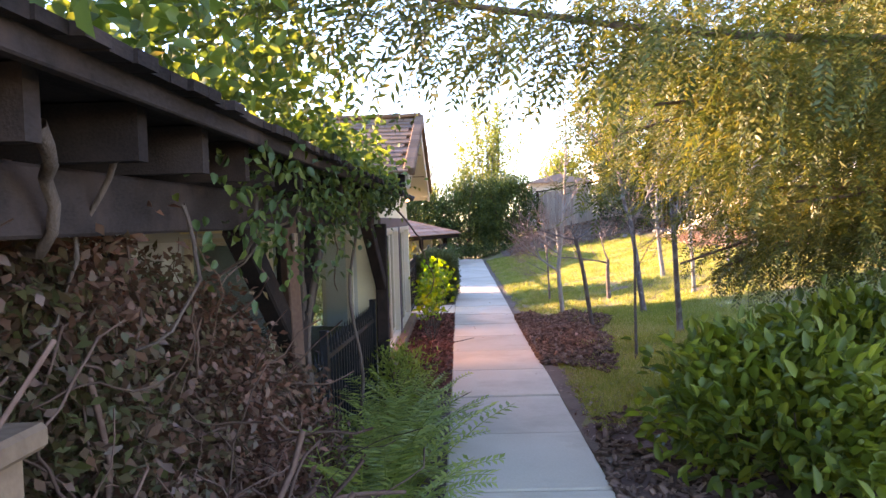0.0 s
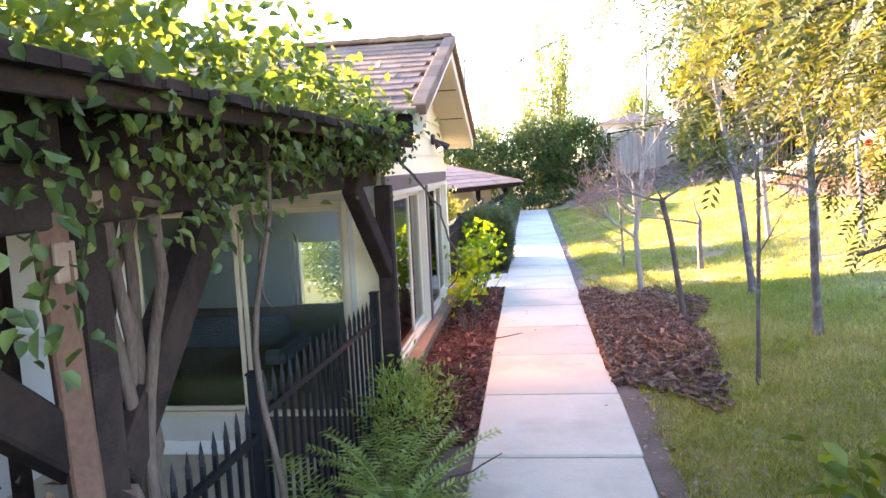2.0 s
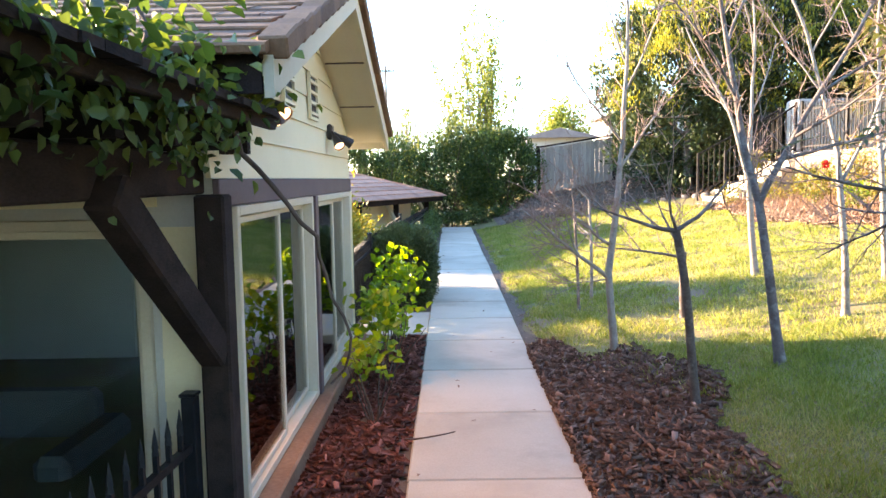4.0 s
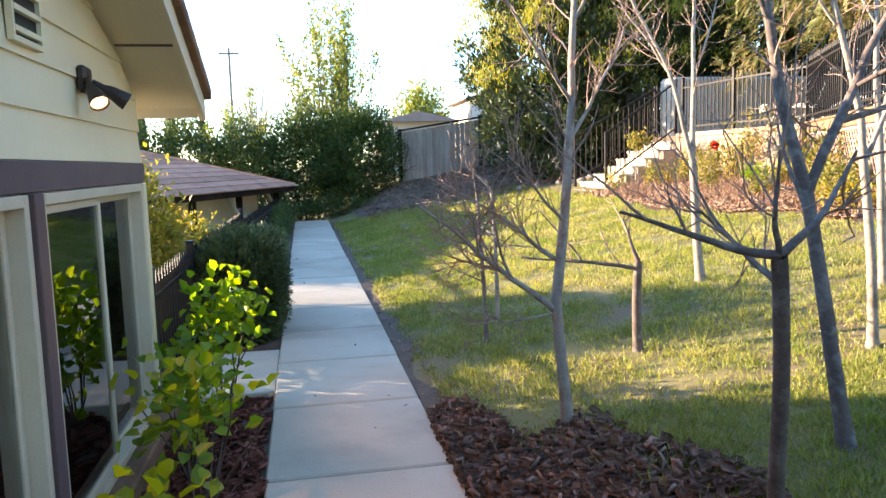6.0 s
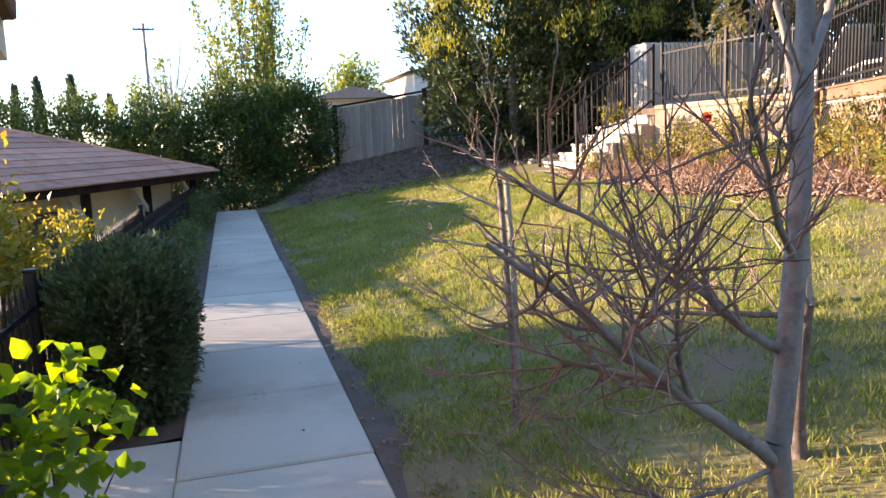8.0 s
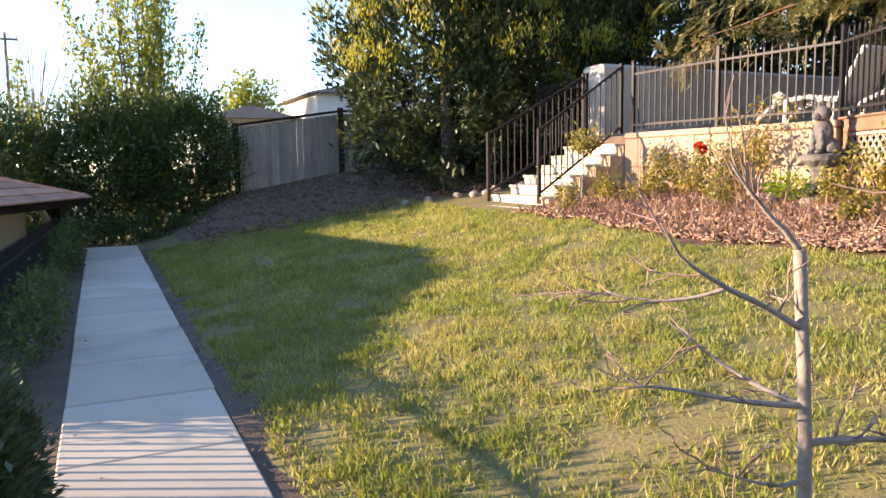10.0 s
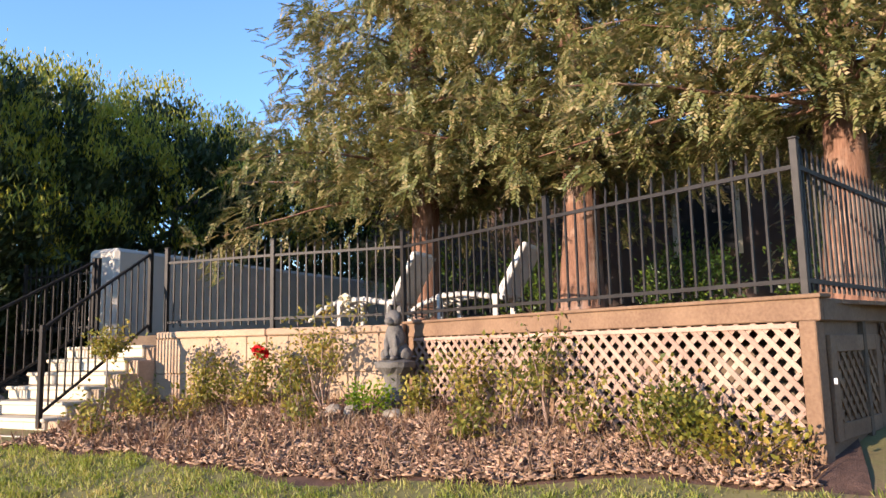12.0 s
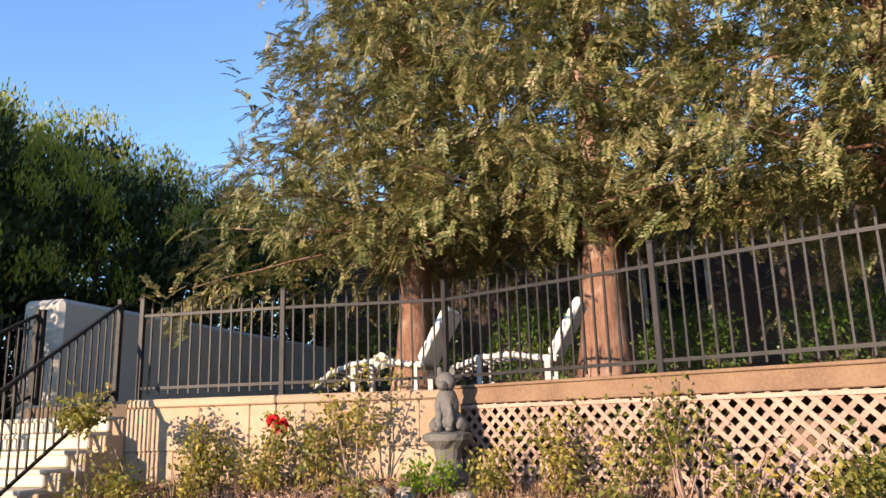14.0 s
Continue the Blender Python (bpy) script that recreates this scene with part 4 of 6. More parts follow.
# ---- deck with lattice skirt ----
deck = thing("deck", (7.2, 16.5, 0.95), "weathered wooden deck with a diagonal lattice skirt", "deck", kind="structure")
D0, D1 = Vector((8.19, 18.84, 0)), Vector((6.0, 14.41, 0))
EV = (D1 - D0).normalized()
OUT = Vector((-EV.y, EV.x, 0)) * (1 if (-EV.y) < 0 else -1)
DL = (D1 - D0).length
SIDE = Vector((0.945, -0.327, 0))
SIDE_N = Vector((-0.327, -0.945, 0))


def at_deck(s, d, z):
    return D0 + EV * s + OUT * d + Vector((0, 0, z))


part("fascia_beam", beam(at_deck(0.05, -0.02, 1.90), at_deck(DL + 0.02, -0.02, 1.90), 0.06, 0.16, 0.008), M_DECK, deck)
part("cap_board", beam(at_deck(0.0, -0.05, 1.993), at_deck(DL + 0.04, -0.05, 1.993), 0.17, 0.03, 0.006), M_DECK, deck)
part("fascia_beam", beam(D1 + SIDE * 0.05 + Vector((0, 0, 1.90)), D1 + SIDE * 3.4 + Vector((0, 0, 1.90)), 0.05, 0.16, 0.008), M_DECK, deck)
for k in range(24):
    d = -0.2 - 0.14 * k
    part("deck_board", beam(at_deck(0.3 + max(0, 0.03 * k), d, 1.96), at_deck(DL - 0.01, d, 1.96), 0.134, 0.03), M_DECK, deck)
for s in (0.12, 2.36, DL - 0.07):
    part("post", beam(at_deck(s, -0.04, 0.6), at_deck(s, -0.04, 1.82), 0.13 if s > 3 else 0.09, 0.12, 0.008, EV), M_DECK, deck)
# Added dark sheet under the deck stands in for the shade behind the lattice.
part("void_shade_sheet", beam(at_deck(-0.1, -0.95, 1.2), at_deck(DL - 0.1, -0.95, 1.2), 0.05, 1.4), M_EARTH, deck)


def lattice(s0, s1, zb, zt, d, along=None, origin=None):
    """Diagonal slats in two layers between s0 and s1 along the deck's front."""
    step = 0.135
    h = zt - zb
    for layer, sg in ((0, 1), (1, -1)):
        k = -int(h / step) - 1
        while s0 + k * step < s1 + h:
            a = s0 + k * step
            p, q = ((a, zb), (a + h, zt)) if sg > 0 else ((a, zt), (a + h, zb))
            lo, hi = max(p[0], s0), min(q[0], s1)
            k += 1
            if hi - lo < 0.06:
                continue
            f = lambda s: p[1] + (q[1] - p[1]) * (s - p[0]) / h
            dd = d + 0.009 * layer
            if origin is None:
                A, B, nrm = at_deck(lo, dd, f(lo)), at_deck(hi, dd, f(hi)), OUT
            else:
                A, B, nrm = origin + along * lo + SIDE_N * dd + Vector((0, 0, f(lo))), origin + along * hi + SIDE_N * dd + Vector((0, 0, f(hi))), SIDE_N
            # Side slats use the darker deck wood to put that side's shade into colour.
            part("lattice_slat", beam(A, B, 0.040, 0.007, 0, nrm), M_LATT if origin is None else M_DECK, deck)


lattice(0.2, 2.30, 0.85, 1.815, -0.02)
lattice(2.42, DL - 0.15, 0.72, 1.815, -0.02)
part("trim_strip", beam(at_deck(0.2, 0.005, 1.79), at_deck(DL - 0.15, 0.005, 1.79), 0.012, 0.035), M_LATT, deck)
# side panel with an access hatch
o = D1 + Vector((0, 0, 0))
part("side_panel", beam(o + SIDE * 0.08 - SIDE_N * 0.03 + Vector((0, 0, 1.3)), o + SIDE * 3.3 - SIDE_N * 0.03 + Vector((0, 0, 1.3)), 0.02, 1.04), M_DECK, deck)
for s0, s1, z0, z1 in ((0.18, 0.30, 0.98, 1.72), (1.25, 1.37, 0.98, 1.72), (0.30, 1.25, 1.60, 1.72), (0.30, 1.25, 0.98, 1.10)):
    part("hatch_rail", beam(o + SIDE * ((s0 + s1) / 2) - SIDE_N * 0.004 + Vector((0, 0, z0)), o + SIDE * ((s0 + s1) / 2) - SIDE_N * 0.004 + Vector((0, 0, z1)), s1 - s0, 0.03, 0.004, SIDE_N), M_DECK, deck)
lattice(0.3, 1.25, 1.10, 1.60, -0.012, SIDE, o)
lattice(1.45, 3.2, 0.9, 1.815, 0.0, SIDE, o)
part("hatch_latch", beam(o + SIDE * 0.20 + SIDE_N * 0.016 + Vector((0, 0, 1.38)), o + SIDE * 0.20 + SIDE_N * 0.016 + Vector((0, 0, 1.42)), 0.03, 0.02), M_WHITE, deck, "small pale latch")

# ---- stairs ----
stairs = thing("stairs", (6.9, 23.3, 0.7), "pale concrete garden stairs with stone cheeks", "stairs", kind="structure")
NS, TREAD, RISE, SX, SZ = 7, 0.285, 0.168, 5.93, 0.80
for k in range(NS):
    wide = 0.28 if k == 0 else 0.14 if k == 1 else 0
    x0 = SX + TREAD * k
    part("step", boxes((x0, x0 + TREAD + 0.06, 22.55, 24.05 + wide, SZ + RISE * k - 0.16, SZ + RISE * k + 0.0), bevel=0.014), M_STEP, stairs)
    part("nosing", boxes((x0 - 0.025, x0 + 0.05, 22.53, 24.07 + wide, SZ + RISE * k - 0.045, SZ + RISE * k + 0.004), bevel=0.014), M_STEP, stairs)
    part("cheek_stone", boxes((x0 + 0.03, x0 + TREAD + 0.03, 22.36, 22.53, 0.55, SZ + RISE * k - 0.03), bevel=0.012), M_WALLTAN, stairs)
    part("riser_core", boxes((x0 + 0.05, 7.95, 22.54, 24.04, SZ + RISE * k - 0.165 if k else 0.5, SZ + RISE * k - 0.01)), M_STEP, stairs)


def stair_rail(y, x0, x1, z0, z1, label):
    """A sloping iron handrail with plain balusters."""
    ob = thing("stair_railing", (x0, y, z0), label, "railing", "stair railings")
    part("post", boxes((x0 - 0.028, x0 + 0.028, y - 0.028, y + 0.028, z0, z0 + 1.2), bevel=0.004), M_IRON2, ob)
    part("post", boxes((x1 - 0.028, x1 + 0.028, y - 0.028, y + 0.028, z1, z1 + 1.16), bevel=0.004), M_IRON2, ob)
    part("handrail", beam((x0, y, z0 + 1.16), (x1, y, z1 + 1.10), 0.045, 0.035, 0.006), M_IRON2, ob)
    part("rail", beam((x0, y, z0 + 0.16), (x1, y, z1 + 0.12), 0.028, 0.03), M_IRON2, ob)
    me = mesh_of("baluster", boxes((-0.008, 0.008, -0.008, 0.008, 0, 0.97)), M_IRON2)
    for k in range(1, 15):
        f = k / 15
        piece("baluster", me, pose(x0 + (x1 - x0) * f, y, z0 + 0.17 + (z1 - z0 - 0.04) * f), ob)
    return ob


stair_rail(22.62, 6.2, 7.8, 0.86, TER, "black iron stair railing with plain balusters")
stair_rail(24.0, 6.03, 8.02, 0.86, TER, "black iron stair railing with plain balusters")
iron_fence((8.05, 23.95), (8.05, 25.6), TER, 3.12, M_IRON2, "weathered black iron picket fence beyond the stairs", 0.118, group="terrace fence")
garden_wall = tagged(new("wall_garden", mesh_of("wall_garden", boxes((8.5, 20.0, 24.1, 24.75, 1.2, 3.36), bevel=0.06), M_STUCCO)), "rounded beige stucco wall beside the stairs", "wall", kind="structure")

# ---- board fence at the back ----
fence = thing("board_fence", (7, 30.5, 1.0), "grey weathered board fence with dark posts", "fence")
x = 2.75
while x < 13:
    zt = 2.45 + 0.17 * min(1, (x - 2.75) / 2.6) * 2.2
    b = 0.62 + 0.12 * min(3, x - 2.75) / 3
    part("board", boxes((x + 0.004, x + 0.146, 30.45, 30.475, b + 0.25, zt + rnd.uniform(-0.012, 0.012))), M_FENCE, fence)
    x += 0.15
for xp in (2.8, 5.35, 7.9, 10.5):
    zt = 2.55 + 0.17 * min(1, (xp - 2.75) / 2.6) * 2.4
    part("post", boxes((xp - 0.06, xp + 0.06, 30.38, 30.5, 0.4, zt), bevel=0.006), M_DKWOOD, fence)
part("top_rail", beam((2.75, 30.43, 2.50), (5.35, 30.43, 2.88), 0.09, 0.06), M_DKWOOD, fence)
part("top_rail", beam((5.35, 30.43, 2.88), (13, 30.43, 2.90), 0.09, 0.06), M_DKWOOD, fence)
part("kick_board", boxes((2.75, 13, 30.42, 30.45, 0.5, 0.95)), M_DKWOOD, fence)

# ---- bare trees on the lawn ----
def fruit_tree(x, y, bark, label, trunk, stems, twiggy=1.0, droop=0.12, shoot=0.36):
    """A leafless young tree: a trunk (way, length, radius), then stems (parent, fraction, way, length, radius), and fine shoots on all of them."""
    z = ground_z(x, y) - 0.04
    ob = thing("bare_tree", (x, y, z), label, "tree", "bare young trees")
    way, ln, r = trunk
    lines = [(wander((x, y, z), way, ln, 12, 0.014), r, r * 0.8)]
    flare = np.linspace(r, r * 0.8, 13) * (1 + 0.5 * np.exp(-np.arange(13) * 1.3))
    part("trunk", tubes("trunk", [(lines[0][0], flare)], bark, 9), bark, ob)
    for up, f, w, l, r0 in stems:
        pts, _, _ = lines[up]
        i = min(12, int(round(f * 12)))
        lp = wander(pts[i], w, l, 12, 0.06, 0.01)
        lines.append((lp, r0, r0 * 0.3))
        part("limb", tubes("limb", [(lp, np.linspace(r0, r0 * 0.3, 13))], bark, 7), bark, ob)
    tw = []

    def shoots(pts, r0, n, length, depth):
        for _ in range(n):
            i = rng.integers(2, len(pts))
            w = unit(np.array(pts[i]) - np.array(pts[i - 1])) * 0.7 + rng.normal(size=3) * 0.5 + np.array([0, 0, 0.25 - droop])
            t = wander(pts[i], w, length * (0.4 + 0.9 * rng.random()), 6, 0.11, 0.035)
            tw.append((t, np.linspace(r0, max(0.0014, r0 * 0.35), 7)))
            if depth:
                shoots(t, r0 * 0.62, 3, length * 0.5, depth - 1)

    for lp, r0, r1 in lines[1:]:
        shoots(lp, min(0.0065, max(0.0035, r0 * 0.4)), int(8 * twiggy), shoot, 1)
    tagged(part("twig_mass", tubes("twig_mass", tw, M_TWIG, 3), M_TWIG, ob, "fine reddish twigs"), kind="stuff")
    return ob


fruit_tree(1.10, 11.1, M_BARKP, "leafless pale-barked fruit tree in bark mulch", ((-0.03, 0.0, 1), 0.72, 0.035),
           ((0, 1.0, (0.07, 0.0, 1), 2.5, 0.030), (0, 0.95, (-0.75, -0.1, 0.68), 0.92, 0.019), (1, 0.1, (-0.8, 0.25, 0.45), 0.7, 0.013), (1, 0.3, (0.5, 0.3, 0.75), 0.9, 0.013), (1, 0.42, (-0.6, -0.3, 0.7), 0.8, 0.012), (1, 0.55, (0.4, -0.4, 0.9), 0.9, 0.012), (2, 0.45, (-0.7, 0.4, 0.3), 0.35, 0.009), (2, 0.3, (-0.5, -0.35, 0.9), 0.5, 0.009), (0, 0.9, (-0.9, -0.1, -0.1), 0.45, 0.007), (1, 0.7, (-0.4, 0.3, 1), 0.7, 0.010), (2, 0.6, (-0.3, -0.6, 0.5), 0.35, 0.008), (1, 0.2, (-0.7, -0.4, 0.6), 0.6, 0.010)), 2.1, 0.12, 0.28)
fruit_tree(1.26, 9.58, M_BARKD, "short dark pruned tree with thin side shoots", ((-0.17, -0.25, 1), 1.22, 0.028),
           ((0, 0.97, (-0.9, 0.15, 0.12), 0.45, 0.014), (0, 1.0, (0.8, 0.15, 0.35), 0.45, 0.014), (0, 0.95, (0.1, 0.8, 0.3), 0.5, 0.011), (0, 1.0, (-0.2, -0.3, 0.8), 0.3, 0.010)), 0.55)
fruit_tree(2.04, 10.2, M_BARKD, "tall leafless tree with dark crooked trunk", ((-0.06, 0.18, 1), 1.15, 0.036),
           ((0, 1.0, (-0.22, 0.16, 1), 2.3, 0.028), (0, 1.0, (0.30, -0.05, 1), 2.1, 0.024), (0, 0.9, (0.2, 0.7, 0.6), 0.6, 0.013), (2, 0.15, (0.95, 0.2, 0.15), 1.3, 0.015), (1, 0.3, (-0.6, -0.2, 0.8), 1.0, 0.013), (2, 0.4, (0.8, -0.2, 0.6), 1.1, 0.013), (1, 0.5, (0.3, 0.5, 0.8), 0.9, 0.012), (2, 0.25, (0.3, -0.7, 0.5), 0.9, 0.012), (1, 0.65, (-0.5, 0.2, 0.9), 0.8, 0.010)), 2.0)
fruit_tree(3.16, 13.38, M_BARKP, "slender leafless tree with whitewashed trunk", ((-0.13, 0.0, 1), 1.1, 0.040),
           ((0, 1.0, (-0.40, 0.0, 1), 1.8, 0.024), (0, 1.0, (0.10, 0.05, 1), 2.2, 0.026), (1, 0.4, (-0.6, 0.2, 0.8), 0.8, 0.012), (2, 0.3, (0.5, 0.2, 0.9), 0.9, 0.012), (2, 0.55, (-0.3, -0.3, 1), 0.8, 0.010)), 1.6)
fruit_tree(1.96, 12.08, M_BARKD, "low stub of a tree with one side branch", ((-0.06, 0.0, 1), 0.66, 0.034),
           ((0, 0.95, (-0.9, -0.1, 0.22), 0.85, 0.015), (0, 1.0, (-0.35, 0.1, 0.8), 0.3, 0.016), (1, 0.5, (-0.5, 0.1, 0.7), 0.5, 0.008)), 0.5)
fruit_tree(1.15, 13.05, M_BARKD, "thin dark sapling on the lawn", ((-0.01, 0.0, 1), 1.25, 0.017), ((0, 0.45, (-0.9, 0.1, 0.4), 0.45, 0.007), (0, 0.6, (0.7, 0.2, 0.6), 0.4, 0.006), (0, 0.95, (-0.2, 0.1, 1), 0.4, 0.008)), 0.6)
fruit_tree(1.41, 13.69, M_BARKP, "pale pruned tree with arching bare twigs", ((-0.01, 0.0, 1), 1.18, 0.019),
           ((0, 0.82, (-0.75, 0.15, 0.35), 0.50, 0.010), (0, 0.66, (-0.8, 0.15, 0.05), 0.45, 0.009), (0, 1.0, (-0.6, 0.1, 0.8), 0.30, 0.009), (0, 0.6, (0.8, -0.4, 0.05), 0.45, 0.011), (0, 0.7, (-0.2, 0.7, 0.1), 0.40, 0.009), (0, 0.5, (-0.6, -0.1, 0.1), 0.40, 0.006), (1, 0.5, (-0.5, 0.3, -0.2), 0.3, 0.006)), 0.7, 0.3, 0.15)
fruit_tree(3.0, 11.19, M_BARKP, "slender leafless tree with pale trunk", ((0.02, 0.03, 1), 1.2, 0.030), ((0, 1.0, (-0.1, 0.05, 1), 2.0, 0.022), (0, 0.95, (0.4, 0.1, 0.9), 1.5, 0.016), (1, 0.3, (-0.6, 0.1, 0.8), 0.8, 0.010), (1, 0.5, (0.3, -0.4, 0.9), 0.8, 0.010)), 1.0)
fruit_tree(3.83, 12.07, M_BARKP, "slender leafless tree with pale trunk", ((-0.08, 0.0, 1), 1.25, 0.030), ((0, 1.0, (-0.15, 0.05, 1), 1.9, 0.022), (0, 0.9, (0.35, 0.1, 0.9), 1.4, 0.015), (1, 0.35, (-0.5, 0.2, 0.8), 0.8, 0.010)), 0.9)
fruit_tree(1.31, 7.53, M_BARKD, "thin dark sapling on the lawn", ((-0.01, 0.0, 1), 1.5, 0.014), ((0, 0.9, (-0.2, 0.1, 1), 0.6, 0.008), (0, 0.6, (0.5, 0.1, 0.8), 0.4, 0.006)), 0.4)
fruit_tree(1.97, 8.34, M_BARKD, "leafless tree with mossy grey trunk", ((-0.06, 0.02, 1), 1.3, 0.032),
           ((0, 1.0, (-0.15, 0.1, 1), 1.6, 0.022), (0, 0.85, (0.5, 0.2, 0.8), 1.3, 0.018), (0, 0.8, (0.15, 0.95, 0.12), 0.75, 0.013), (0, 0.95, (0.3, 0.9, 0.35), 0.9, 0.013), (0, 0.9, (-0.85, 0.1, 0.2), 0.7, 0.012), (3, 0.5, (-0.3, 0.5, -0.35), 0.5, 0.008)), 1.0)


# ---- leafy trees ----
def crown_sprays(centre, radii, n, per, reach, k, size, material, bottom=-0.8, shell=0.45, droop=0.7, name="crown", clump=0.3, wide=0.26):
    c, d = clumps(n, centre, radii, clump, per, bottom, shell)
    p, w, nr = sprays(c, d * np.array([1, 1, 0.3]), reach, k, droop)
    m = len(p)
    return leaves(name, p, w, size * (0.7 + 0.6 * rng.random(m)), size * wide, material, nr)


def redwood(x, y, z, r, low, tall, wide, n, label, per=7, k=17, size=0.074, material=L_REDW, base=None):
    """A redwood: fluted red-brown trunk, drooping limbs and feathery sprays from low upwards."""
    ob = thing("redwood_tree", (x, y, z), label, "tree", "redwoods")
    h = tall
    zz = np.linspace(0, h, 14)
    me = tubes("trunk", [([(x + 0.03 * math.sin(q), y + 0.03 * math.cos(q * 1.3), z + q) for q in zz], r * (1.0 - 0.75 * zz / h) * (1 + 0.45 * np.exp(-zz * 2.2)))], M_RBARK, 22)
    co = np.array([v.co[:] for v in me.vertices])
    a = np.arctan2(co[:, 1] - y, co[:, 0] - x)
    f = 1 + 0.05 * np.sin(a * 9 + co[:, 2] * 0.4) + 0.035 * np.sin(a * 17 + co[:, 2])
    co[:, 0], co[:, 1] = x + (co[:, 0] - x) * f, y + (co[:, 1] - y) * f
    me.vertices.foreach_set("co", co.ravel())
    part("trunk", me, M_RBARK, ob)
    tips, ways = [], []
    nl = 54
    for i in range(nl):
        f = i / nl
        zc = z + low + (h - low) * f ** 1.45
        a = i * 2.399
        ln = wide * (1 - 0.58 * f) * (0.75 + 0.4 * rng.random())
        lp = wander((x, y, zc), (math.cos(a), math.sin(a), 0.16 - 0.10 * (1 - f)), ln, 7, 0.06, -0.03)
        rr = 0.035 * (1 - 0.6 * f)
        part("limb", tubes("limb", [(lp, np.linspace(rr, 0.008, 8))], M_RBARK, 5), M_RBARK, ob)
        arr = np.array(lp)
        m = max(1, int(n / nl / 5))
        s = 0.12 + 0.9 * rng.random(m) ** 0.8
        idx = np.clip((s * 7).astype(int), 0, 6)
        fr = (s * 7 - idx)[:, None]
        q = arr[idx] * (1 - fr) + arr[np.minimum(idx + 1, 7)] * fr
        sp = 0.12 + 0.22 * s[:, None] * wide / 3
        q = np.repeat(q + rng.normal(size=(m, 3)) * np.array([1, 1, 0.75]) * sp - np.array([0, 0, 0.12]), 5, 0)
        tips.append(q + rng.normal(size=q.shape) * 0.09)
        out = np.array([math.cos(a), math.sin(a), 0.0]) + rng.normal(size=(m, 3)) * 0.5
        ways.append(np.repeat(out, 5, 0))
    c, d = np.concatenate(tips), np.concatenate(ways)
    p, w, nr = sprays(c, d + rng.normal(size=d.shape) * 0.5, 0.27, k, 0.55)
    m = len(p)
    part("crown", leaves("crown", p, w, size * (0.7 + 0.6 * rng.random(m)), size * 0.42, material, nr), material, ob, "drooping olive-green sprays")
    return ob


redwood(11.75, 20.35, TER - 0.05, 0.28, 2.45, 8.4, 3.5, 10400, "tall redwood with drooping olive foliage on the terrace")
redwood(10.9, 17.35, TER - 0.05, 0.30, 2.5, 8.8, 3.1, 9400, "tall redwood with drooping olive foliage on the terrace")
redwood(9.4, 13.95, TER - 0.05, 0.25, 2.3, 8.2, 3.2, 9000, "tall redwood with drooping olive foliage by the deck")
redwood(12.5, 11.3, TER - 0.05, 0.28, 2.4, 8.5, 4.2, 3600, "tall redwood with drooping olive foliage behind the deck")


